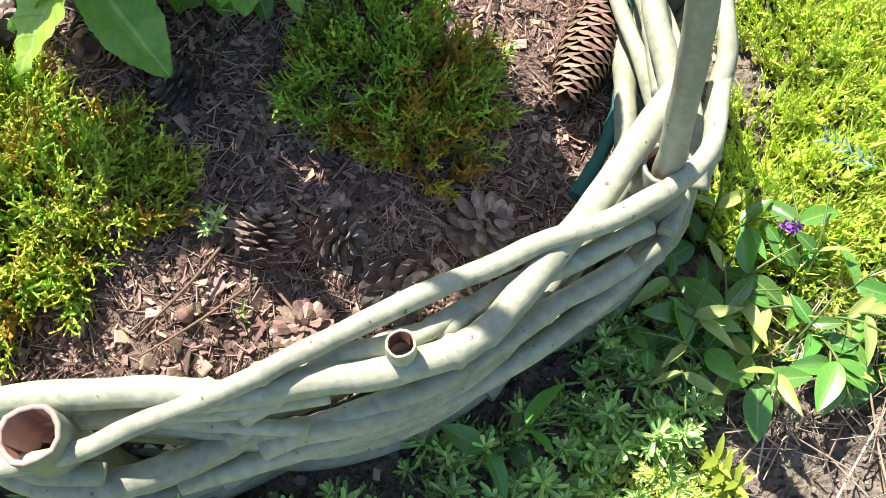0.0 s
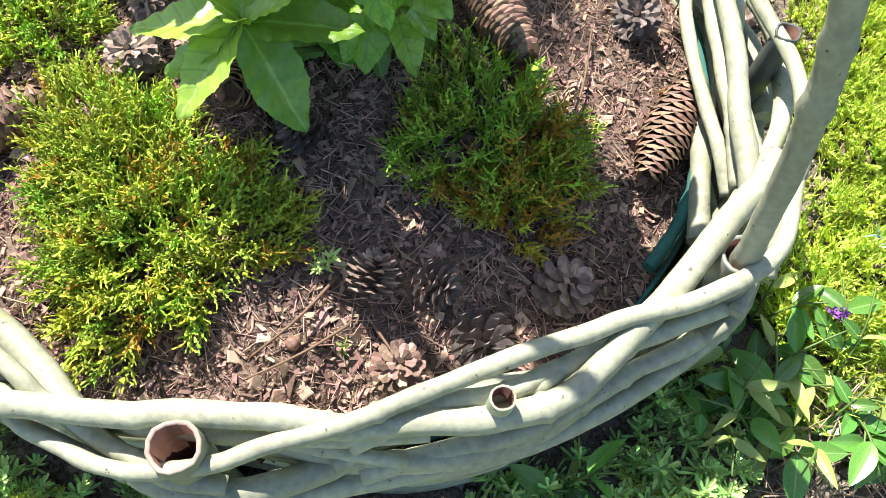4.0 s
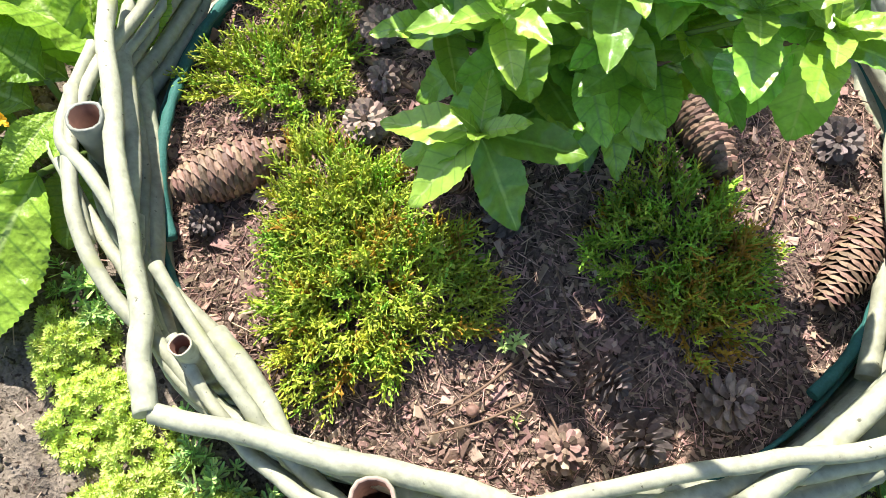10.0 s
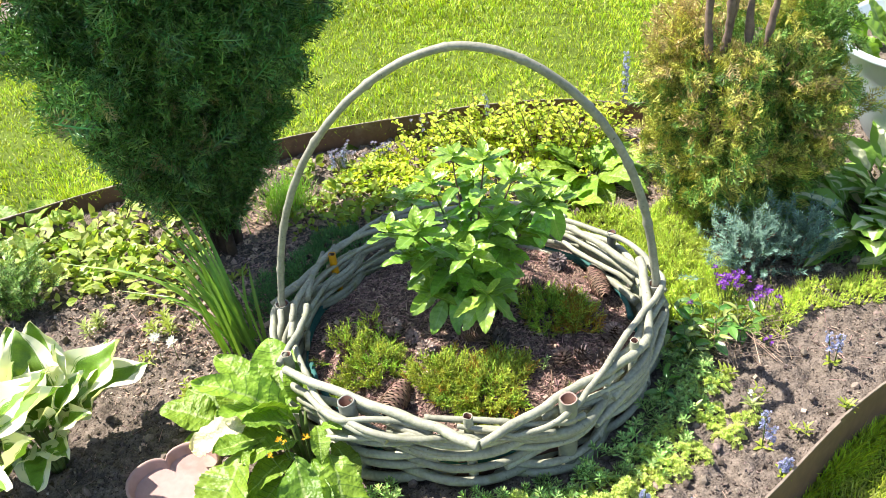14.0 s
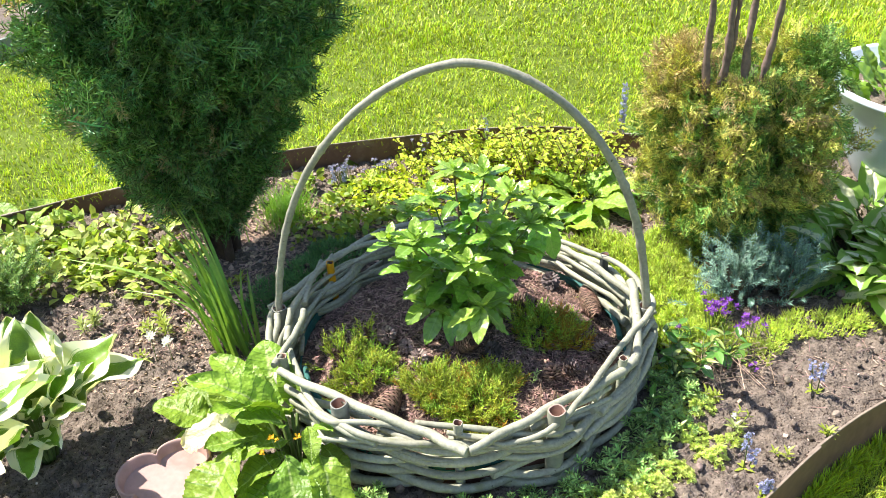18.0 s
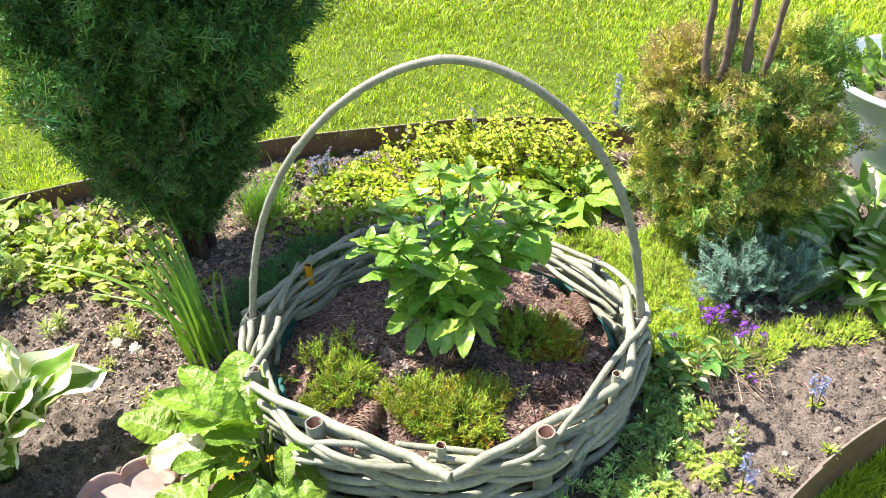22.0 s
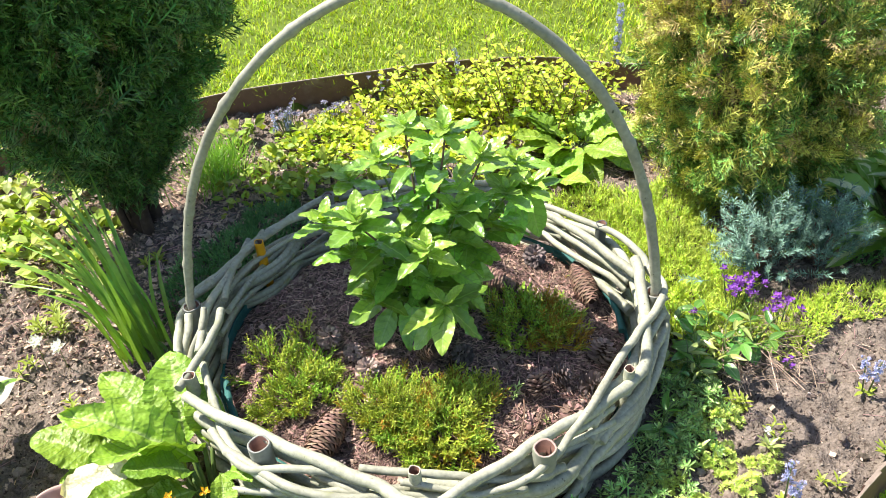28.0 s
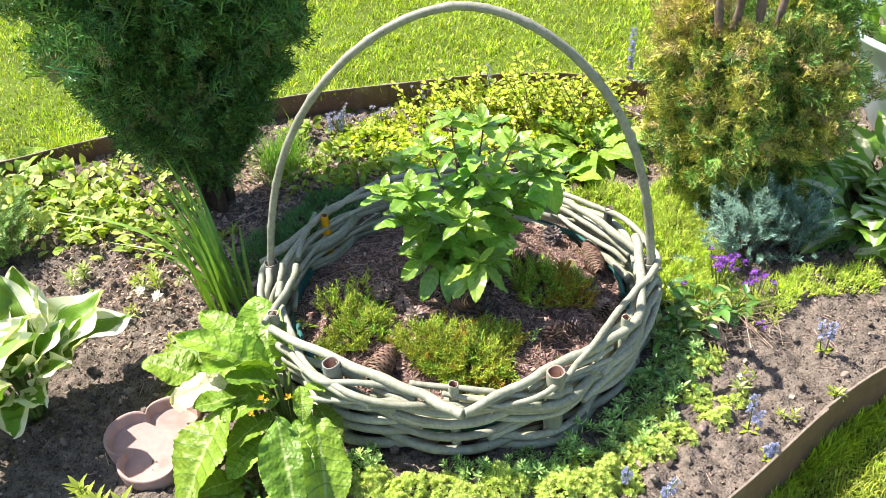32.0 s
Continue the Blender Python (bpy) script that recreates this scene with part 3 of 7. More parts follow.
# edging: overlapping strips of thin brown board, standing proud of bed and lawn
edging = thing("garden_edging", (0, 0, 0), "thin brown plastic lawn edging round the bed", "edging", kind="structure")
loop = np.vstack([BED_CLOSED, BED_CLOSED[:1]])
step = 10
for s in range(0, len(loop) - 1, step):
    seg = loop[s : min(s + step + 2, len(loop))]
    t = np.gradient(seg, axis=0)
    t /= np.linalg.norm(t, axis=1, keepdims=True)
    nrm = np.c_[t[:, 1], -t[:, 0]]
    shift = 0.004 * ((s // step) % 2)
    v, f, lip = [], [], []
    for (x, y), (nx, ny_) in zip(seg, nrm):
        lift = 0.004 * noise.noise(Vector((x * 2, y * 2, 3)))
        top = 0.022 + 0.066 * min(1, max(0, (y + 0.1) / 1.1)) + lift - 0.022 * min(1, max(0, (-x - 0.7) / 0.5))
        low = float(lawn_z(x, y)) - 0.06
        for o in (-0.003 + shift, 0.003 + shift):
            v += [(x + nx * o, y + ny_ * o, low), (x + nx * o, y + ny_ * o, top - 0.003), (x + nx * (o * 0.8 + shift * 0.2), y + ny_ * (o * 0.8 + shift * 0.2), top)]
    for i in range(len(seg) - 1):
        a, b = i * 6, (i + 1) * 6
        f += [(a, a + 1, b + 1, b), (a + 1, a + 2, b + 2, b + 1), (a + 3, b + 3, b + 4, a + 4), (a + 4, b + 4, b + 5, a + 5), (a + 2, a + 5, b + 5, b + 2)]
        # the bevels and the top face take the paler lip colour
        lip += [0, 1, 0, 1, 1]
    e = (len(seg) - 1) * 6
    f += [(0, 3, 4, 1), (1, 4, 5, 2), (e, e + 1, e + 4, e + 3), (e + 1, e + 2, e + 5, e + 4)]
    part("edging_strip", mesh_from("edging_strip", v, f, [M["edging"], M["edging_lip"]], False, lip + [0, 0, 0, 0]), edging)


# the corner of another edged bed beyond the lawn
far_bed = thing("far_edging", (-2.9, 2.75, 0.03), "grey-green plank edging of another bed across the lawn", "edging", kind="structure")
pts = [(-0.9, 0.95), (-0.5, 0.42), (-0.05, -0.02), (0.22, -0.16), (0.34, 0.10), (0.36, 0.6)]
for (x0, y0), (x1, y1) in zip(pts, pts[1:]):
    d = Vector((x1 - x0, y1 - y0, 0)).normalized()
    nn = Vector((d.y, -d.x, 0)) * 0.012
    v = [Vector((x, y, z)) + k * nn for x, y in ((x0, y0), (x1, y1)) for z in (-0.06, 0.115) for k in (-1, 1)]
    part("plank", mesh_from("plank", v, [(0, 1, 3, 2), (4, 6, 7, 5), (0, 4, 5, 1), (2, 3, 7, 6), (0, 2, 6, 4), (1, 5, 7, 3)], M["far_plank"], False), far_bed)
fs, ff = [], []
for i in range(13):
    for j in range(13):
        fs.append((-0.75 + 1.08 * i / 12, 0.05 + 0.85 * j / 12 + 0.5 * max(0, 0.4 - i / 12), 0.055 + 0.03 * noise.noise(Vector((i * 0.9, j * 0.9, 2)))))
for i in range(12):
    for j in range(12):
        a = i * 13 + j
        ff.append((a, a + 13, a + 14, a + 1))
part("soil", mesh_from("soil", fs, ff, M["soil"], True), far_bed, "brown soil of the far bed")

# ---- grass ----
BLADE = ([(-0.5, 0, 0), (0.5, 0, 0), (-0.38, 0.55, 0.06), (0.38, 0.55, 0.06), (0, 1.0, 0.3)], [(0, 1, 3, 2), (2, 3, 4)])


def blades(name, n, box, length, width, label, seed, lean=0.55, m="grass", verge=None):
    r = np.random.default_rng(seed)
    x, y = r.uniform(box[0], box[1], n), r.uniform(box[2], box[3], n)
    if verge:
        k = r.integers(0, len(BED_CLOSED) - 1, n)
        t = r.random(n)[:, None]
        e0, e1 = BED_CLOSED[k], BED_CLOSED[k + 1]
        d = e1 - e0
        out = np.c_[d[:, 1], -d[:, 0]] / np.linalg.norm(d, axis=1, keepdims=True)
        away = r.random(n) ** 1.6
        p = e0 + d * t + out * (0.012 + verge * away[:, None])
        here = (p[:, 0] > box[0]) & (p[:, 0] < box[1]) & (p[:, 1] > box[2]) & (p[:, 1] < box[3])
        p, tall = p[here], 1.15 - 0.45 * away[here]
        x, y = p[:, 0], p[:, 1]
        n = len(x)
    fade = np.minimum.reduce([x - box[0], box[1] - x, y - box[2], box[3] - y])
    ok = ~in_bed(x, y) & (r.random(len(x)) < np.clip(fade / 0.35, 0, 1))
    x, y = x[ok], y[ok]
    n = len(x)
    tall = tall[ok] if verge else 1.0
    z = lawn_z(x, y) - 0.004
    yaw = r.uniform(0, 2 * np.pi, n)
    tl = np.abs(r.normal(0, lean, n))
    Y = np.c_[np.cos(yaw) * np.sin(tl), np.sin(yaw) * np.sin(tl), np.cos(tl)]
    Z = np.c_[-np.cos(yaw), -np.sin(yaw), np.zeros(n)] * -1 + 0.3 * r.normal(size=(n, 3))
    tuft_ = np.array([noise.noise(Vector((a * 11, b * 11, seed))) + 0.6 * noise.noise(Vector((a * 31, b * 31, seed))) for a, b in zip(x, y)])
    ln = length * r.uniform(0.5, 1.3, n) * np.clip(0.9 + 0.75 * tuft_, 0.3, 1.7) * tall
    ln = np.minimum(ln, length * 1.3)
    T = turn_to(Y, Z, np.ones(n))
    T[:, :, 0] *= (width * r.uniform(0.7, 1.3, n))[:, None]
    T[:, :, 1] *= ln[:, None]
    T[:, :, 2] *= ln[:, None]
    ob = new(name, inst_mesh(name, BLADE, M[m], np.c_[x, y, z], T))
    return tagged(ob, label, "grass", kind="stuff")


blades("lawn_grass", 125000, (-3.4, 2.6, 0.8, 3.2), 0.033, 0.0046, "sunlit bright green lawn grass behind the bed", 3)
blades("lawn_grass", 60000, (-5.0, 3.5, 2.6, 5.6), 0.05, 0.0085, "bright green lawn grass farther back", 4)
blades("lawn_grass", 85000, (0.1, 1.7, -1.3, 0.35), 0.026, 0.0028, "mown grass with dry tips beside the front edging", 5, lean=0.8, m="front_grass")
blades("lawn_grass", 36000, (-0.4, 2.2, -1.6, 0.7), 0.058, 0.0030, "longer uncut grass hugging the front edging", 7, lean=0.5, verge=0.042)
blades("lawn_grass", 34000, (-0.4, 2.2, -1.6, 0.7), 0.022, 0.0030, "shorter grass along the front edging", 9, lean=0.45, verge=0.16)
blades("lawn_grass", 24000, (-2.4, 2.2, 0.7, 1.7), 0.055, 0.0045, "longer uncut grass along the back edging", 8, lean=0.3, verge=0.07)
blades("lawn_grass", 16000, (-3.4, 2.6, -2.8, -0.6), 0.045, 0.004, "mown green grass in front of the bed", 6)

# ---- clods and stones of the bed ----
ICO = ([(0, 0, 1), (0.9, 0, 0.4), (0.28, 0.85, 0.45), (-0.72, 0.53, 0.4), (-0.72, -0.53, 0.5), (0.28, -0.85, 0.4), (0.72, 0.53, -0.4), (-0.28, 0.85, -0.4), (-0.9, 0, -0.4), (-0.28, -0.85, -0.4), (0.72, -0.53, -0.4), (0, 0, -0.8)],
       [(0, 1, 2), (0, 2, 3), (0, 3, 4), (0, 4, 5), (0, 5, 1), (1, 6, 2), (2, 6, 7), (2, 7, 3), (3, 7, 8), (3, 8, 4), (4, 8, 9), (4, 9, 5), (5, 9, 10), (5, 10, 1), (1, 10, 6), (6, 11, 7), (7, 11, 8), (8, 11, 9), (9, 11, 10), (10, 11, 6)])

OCTA = ([(1, 0.1, 0.1), (-0.9, 0.2, -0.1), (0.1, 0.9, 0.2), (-0.1, -1, 0), (0.2, 0, 0.9), (-0.1, 0.1, -0.9)], [(0, 2, 4), (2, 1, 4), (1, 3, 4), (3, 0, 4), (2, 0, 5), (1, 2, 5), (3, 1, 5), (0, 3, 5)])


def lumps(name, n, m, small, large, label, category, seed):
    r = np.random.default_rng(seed)
    x, y = r.uniform(-1.7, 1.5, n), r.uniform(-1.1, 1.35, n)
    ok = in_bed(x + 0.015, y - 0.015) & in_bed(x - 0.015, y - 0.015) & in_bed(x + 0.015, y + 0.015) & in_bed(x - 0.015, y + 0.015) & (np.hypot(x, y) > 0.45)
    x, y = x[ok], y[ok]
    n = len(x)
    sz = small + (large - small) * r.random(n) ** 5
    z = np.array([soil_z(a, b) for a, b in zip(x, y)]) + sz * 0.3
    T = turn_to(r.normal(size=(n, 3)), r.normal(size=(n, 3)), sz)
    T *= r.uniform(0.6, 1.3, (n, 1, 3))
    return tagged(new(name, inst_mesh(name, ICO if large > 0.01 else OCTA, m, np.c_[x, y, z], T, False)), label, category, kind="stuff")


lumps("soil_crumbs", 48000, M["clod"], 0.0014, 0.0070, "loose crumbs and clods of dry brown soil", "soil", 11)
lumps("soil_clods", 7000, M["clod"], 0.003, 0.015, "larger dry clods of brown soil", "soil", 13)
lumps("small_stones", 1300, M["pebble"], 0.0015, 0.009, "small pale stones lying on the soil", "stones", 12)

# ---- the woven basket ----
RIM = 0.21
STAKES = [(0, 0.478, 0.0205, "pipe"), (30, 0.453, 0.0125, "dark"), (60, 0.452, 0.016, "pipe"), (92, 0.452, 0.019, "pipe"), (122, 0.45, 0.014, "pipe"), (151, 0.425, 0.011, "yellow"),
          (180, 0.478, 0.019, "pipe"), (207, 0.468, 0.013, "rod"), (236, 0.454, 0.020, "pipe"), (271.3, 0.437, 0.011, "rod"), (299.4, 0.451, 0.0205, "pale"), (329.8, 0.444, 0.0105, "rod")]
STAKE_TOP = {0: 0.205, 180: 0.205, 151: 0.212, 92: 0.225, 299.4: 0.211}
basket = thing("woven_basket_planter", (0, 0, 0), "large round basket planter woven of thick green-grey painted willow rods", "basket")


def polar(deg, r, z):
    return (r * math.cos(radians(deg)), r * math.sin(radians(deg)), z)


def stake(deg, r, rad, key):
    """A hollow upright stake: outer wall, rim and dark bore."""
    x, y, _ = polar(deg, r, 0)
    top = STAKE_TOP.get(deg, 0.217)
    n, v, f, s = 14, [], [], []
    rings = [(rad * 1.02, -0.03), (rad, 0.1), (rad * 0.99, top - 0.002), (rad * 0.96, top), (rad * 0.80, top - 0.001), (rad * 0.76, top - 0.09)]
    lean = (0.0, 0.0) if deg in (0, 180) else (math.cos(radians(deg)) * 0.006, math.sin(radians(deg)) * 0.006)
    for i, (rr, z) in enumerate(rings):
        for j in range(n):
            a = 2 * math.pi * j / n
            k = rr * (1 + 0.05 * noise.noise(Vector((math.cos(a) * 2, math.sin(a) * 2, deg))))
            zz = z + (0.0015 * math.sin(3 * a + deg) if 2 <= i <= 4 else 0)
            v.append((x + k * math.cos(a) + lean[0] * z / 0.2, y + k * math.sin(a) + lean[1] * z / 0.2, zz))
    for i in range(len(rings) - 1):
        for j in range(n):
            b = i * n + (j + 1) % n
            f.append((i * n + j, b, b + n, i * n + j + n))
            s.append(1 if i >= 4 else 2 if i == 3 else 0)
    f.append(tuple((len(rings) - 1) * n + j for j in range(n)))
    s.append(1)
    rim_m = M["cut"] if key == "rod" else M["rimclay"] if abs(deg - 299.4) < 1 else M[key]
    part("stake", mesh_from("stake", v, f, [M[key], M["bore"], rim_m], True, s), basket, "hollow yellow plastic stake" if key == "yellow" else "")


for row in STAKES:
    stake(*row)


def weave_r(deg, phase):
    """Out of one stake and inside the next."""
    stakes = [0, 30, 60, 92, 122, 151, 180, 207, 236, 271.3, 299.4, 329.8, 360]
    radii = [s[1] for s in STAKES] + [STAKES[0][1]]
    d = deg % 360
    i = max(k for k in range(12) if stakes[k] <= d + 1e-9)
    t = (d - stakes[i]) / (stakes[i + 1] - stakes[i])
    sgn = 1 if (i + phase) % 2 == 0 else -1
    mid = radii[i] * (1 - t) + radii[i + 1] * t
    return mid + sgn * 0.025 * math.cos(math.pi * t)


def rod(ctrl, r0, r1, seed, n=44):
    """A woven rod through (degrees, radius, z) points, thick at its start."""
    pts = spline([polar(*c) for c in ctrl], n)
    rr = np.linspace(r0, r1, n) * 0.95
    for i in range(n):
        rr[i] *= 1 + 0.05 * noise.noise(Vector((i * 0.3, seed, 0)))
        pts[i] += np.array([noise.noise(Vector((i * 0.11, seed, k))) for k in range(3)]) * (0.0028, 0.0028, 0.0028)
    for q in range(2, n - 2):
        if noise.noise(Vector((q * 1.7, seed * 2.3, 9))) > 0.60:
            rr[q] *= 1.20
    return part("willow_rod", tube("willow_rod", pts, rr, M["rod"], 12, 0.11, seed), basket)


rw = random.Random(5)
LAYERS = 8
k = 0
for layer in range(LAYERS):
    z0 = 0.004 + layer * 0.0203
    start = rw.uniform(0, 360)
    for piece in range(4):
        a0 = start + piece * 90 + rw.uniform(-12, 12)
        span = rw.uniform(112, 150)
        slope = rw.uniform(-0.012, 0.020)
        r0 = rw.uniform(0.0112, 0.0140) * (1.0 if layer < 7 else 0.85)
        ctrl = []
        m = int(span / 10)
        for i in range(m + 1):
            d = a0 + span * i / m
            t = i / m
            z = z0 + slope * t + 0.007 * math.sin(3 * radians(d) + layer) + 0.006 * (piece % 2)
            z = min(z, RIM - 0.044)
            flare = 0.010 * (z / 0.21)
            ctrl.append((d, weave_r(d, layer) + flare - 0.008, z))
        rod(ctrl, r0, r0 * rw.uniform(0.55, 0.75), k, 60)
        k += 1

# the rods of the rim, one by one as they lie: degrees, radius and height along each
rod([(273.6, 0.504, 0.188), (270.2, 0.488, 0.190), (266.6, 0.470, 0.192), (262.5, 0.454, 0.194), (253.5, 0.437, 0.198), (242.3, 0.435, 0.202), (231.7, 0.439, 0.206), (221.6, 0.463, 0.206), (211.2, 0.492, 0.203)], 0.0125, 0.0105, 200, 72)
rod([(273.8, 0.500, 0.186), (277.8, 0.481, 0.188), (284.9, 0.454, 0.190), (292.9, 0.440, 0.193), (297.6, 0.431, 0.197), (308.7, 0.429, 0.196), (315.2, 0.436, 0.192), (322.9, 0.444, 0.188), (329.2, 0.457, 0.186), (334.9, 0.464, 0.188), (339.5, 0.463, 0.192), (348.2, 0.451, 0.196), (355.9, 0.450, 0.200), (366.2, 0.455, 0.206), (372.4, 0.463, 0.212)], 0.0105, 0.0125, 201, 120)
rod([(268.1, 0.446, 0.190), (274.0, 0.453, 0.184), (279.4, 0.460, 0.174), (283.4, 0.469, 0.166), (287.8, 0.472, 0.168), (292.7, 0.476, 0.176), (297.5, 0.472, 0.184), (302.9, 0.461, 0.190), (308.1, 0.446, 0.196), (315.4, 0.438, 0.206), (321.1, 0.428, 0.208), (329.0, 0.423, 0.207), (338.7, 0.429, 0.206), (344.9, 0.441, 0.206), (350.5, 0.462, 0.206), (357.0, 0.486, 0.208)], 0.0062, 0.0088, 202, 128)
rod([(258.5, 0.426, 0.192), (270.8, 0.427, 0.190), (280.0, 0.437, 0.184), (284.2, 0.446, 0.176), (289.4, 0.454, 0.168), (294.1, 0.462, 0.164), (298.4, 0.472, 0.160), (303.2, 0.471, 0.155)], 0.0075, 0.0085, 203, 64)
rod([(221.8, 0.484, 0.185), (234.8, 0.496, 0.188), (241.8, 0.468, 0.188), (251.4, 0.442, 0.186), (254.6, 0.442, 0.180), (261.2, 0.451, 0.172)], 0.008, 0.0075, 204, 48)
rod([(232.5, 0.532, 0.150), (243.4, 0.487, 0.155), (251.6, 0.466, 0.162), (256.7, 0.457, 0.166), (265.0, 0.456, 0.160)], 0.007, 0.007, 205, 40)
rod([(292.4, 0.439, 0.165), (296.6, 0.438, 0.172), (303.1, 0.439, 0.176), (308.0, 0.439, 0.178), (314.1, 0.441, 0.172), (322.9, 0.448, 0.165)], 0.0075, 0.0065, 206, 48)
rod([(315.0, 0.445, 0.165), (323.3, 0.433, 0.186), (329.2, 0.438, 0.186), (334.9, 0.441, 0.186), (340.8, 0.445, 0.184), (347.5, 0.463, 0.182), (355.2, 0.489, 0.184)], 0.009, 0.008, 207, 56)
rod([(326.5, 0.444, 0.178), (331.7, 0.441, 0.180), (335.0, 0.447, 0.184), (339.3, 0.445, 0.186)], 0.007, 0.006, 208, 32)
rod([(315.8, 0.460, 0.130), (322.6, 0.458, 0.140), (330.7, 0.466, 0.150), (338.1, 0.469, 0.155), (345.6, 0.474, 0.158), (352.5, 0.492, 0.160)], 0.01, 0.0085, 209, 48)
rod([(307.6, 0.468, 0.100), (319.1, 0.462, 0.110), (330.7, 0.472, 0.120), (340.8, 0.481, 0.125), (350.7, 0.491, 0.130), (357.9, 0.502, 0.130)], 0.01, 0.01, 210, 48)
rod([(56.1, 0.411, 0.192), (46.5, 0.414, 0.196), (31.4, 0.411, 0.200), (17.1, 0.428, 0.198), (8.7, 0.460, 0.190)], 0.0085, 0.0115, 211, 40)
rod([(57.4, 0.412, 0.165), (45.6, 0.409, 0.170), (31.3, 0.408, 0.172), (22.0, 0.422, 0.170), (11.2, 0.452, 0.160)], 0.007, 0.009, 212, 40)
rod([(48.4, 0.408, 0.145), (37.7, 0.388, 0.150), (24.8, 0.401, 0.150), (17.8, 0.425, 0.145), (12.5, 0.450, 0.130)], 0.007, 0.008, 213, 40)
rod([(33.0, 0.408, 0.110), (25.4, 0.408, 0.115), (16.0, 0.421, 0.115), (6.2, 0.443, 0.110)], 0.01, 0.0115, 214, 32)
rod([(57.3, 0.383, 0.205), (48.8, 0.422, 0.208), (36.1, 0.436, 0.210), (25.9, 0.468, 0.208), (16.1, 0.486, 0.202), (11.4, 0.489, 0.190), (6.1, 0.500, 0.180), (2.6, 0.506, 0.160)], 0.0075, 0.009, 215, 64)
rod([(20.3, 0.484, 0.195), (17.8, 0.490, 0.190), (11.6, 0.492, 0.192), (4.8, 0.499, 0.198), (-0.3, 0.493, 0.204), (-4.2, 0.482, 0.204)], 0.0075, 0.0085, 216, 48)
rod([(199.0, 0.494, 0.120), (193.2, 0.473, 0.160), (189.0, 0.446, 0.200), (183.9, 0.438, 0.226)], 0.0085, 0.007, 217, 32)
rod([(199.5, 0.507, 0.100), (193.5, 0.493, 0.150), (188.3, 0.477, 0.185), (183.4, 0.477, 0.205)], 0.009, 0.0095, 218, 32)
rod([(208.5, 0.499, 0.205), (203.7, 0.464, 0.208), (196.4, 0.425, 0.213), (190.5, 0.407, 0.219), (185.5, 0.404, 0.224)], 0.0085, 0.009, 219, 40)
rod([(176.3, 0.518, 0.180), (167.1, 0.456, 0.195), (158.0, 0.449, 0.200), (150.5, 0.464, 0.205)], 0.0085, 0.0075, 220, 32)
rod([(177.1, 0.415, 0.200), (169.8, 0.422, 0.208), (160.3, 0.439, 0.208), (152.5, 0.442, 0.206), (145.6, 0.457, 0.206)], 0.008, 0.007, 221, 40)
rod([(193, 0.496, 0.172), (187, 0.496, 0.188), (180, 0.498, 0.192), (170, 0.486, 0.188), (158, 0.452, 0.182)], 0.0095, 0.0080, 240)
rod([(196, 0.452, 0.186), (182, 0.442, 0.206), (168, 0.430, 0.208), (154, 0.446, 0.204), (140, 0.450, 0.200), (125, 0.430, 0.196), (110, 0.430, 0.192)], 0.0095, 0.0080, 241)
rod([(170, 0.470, 0.195), (156, 0.455, 0.192), (140, 0.446, 0.202), (124, 0.465, 0.204), (108, 0.472, 0.202), (95, 0.480, 0.196), (80, 0.460, 0.196)], 0.0095, 0.0075, 242)
rod([(118, 0.470, 0.190), (100, 0.430, 0.203), (82, 0.436, 0.207), (64, 0.466, 0.206), (50, 0.440, 0.205)], 0.0080, 0.0075, 243)
rod([(104, 0.425, 0.178), (86, 0.455, 0.184), (70, 0.452, 0.190), (56, 0.425, 0.192)], 0.0085, 0.0080, 244)
rod([(250, 0.486, 0.165), (240, 0.490, 0.178), (228, 0.478, 0.182), (214, 0.452, 0.180), (200, 0.446, 0.184)], 0.0095, 0.0080, 245)
rod([(229, 0.492, 0.188), (246, 0.488, 0.182), (258, 0.476, 0.176), (270, 0.458, 0.170), (282, 0.466, 0.160), (294, 0.474, 0.150)], 0.0090, 0.0075, 246)

# thinner rods that fill the upper weave
for i in range(16):
    a0, span, ph = i * 22.5 + rw.uniform(-8, 8), rw.uniform(60, 95), i % 2
    z0, dz = rw.uniform(0.125, 0.160), rw.uniform(-0.01, 0.02)
    rod([(a0 + span * j / 8, weave_r(a0 + span * j / 8, ph) + 0.002, min(0.172, z0 + dz * j / 8)) for j in range(9)], 0.0085, 0.0060, 300 + i, 40)

# the handle: one bent branch, its feet in the two side sockets
H = []
for i in range(90):
    a = math.pi * i / 89
    c, s = math.cos(a), math.sin(a)
    x = (0.463 + 0.015 * (1 - s) ** 6) * math.copysign(abs(c) ** 1.10, c) + 0.026 * s**1.5
    H.append((x, 0.004 * math.sin(5 * a), RIM - 0.005 + 0.652 * abs(s) ** 0.98))
H = [(0.478, 0, 0.02)] + H + [(-0.478, 0, 0.02)]
hp = spline(H, 150)
hr = [0.0104 - 0.0014 * i / 149 + (0.0022 if noise.noise(Vector((i * 0.31, 4, 0))) > 0.45 else 0) for i in range(150)]
for q in (14, 27, 41, 58, 77, 96, 112, 131, 140):
    hr[q] *= 1.22
part("handle", tube("handle", hp, hr, M["handle"], 14, 0.12, 3), basket, "tall arched handle of one bent grey-green branch")

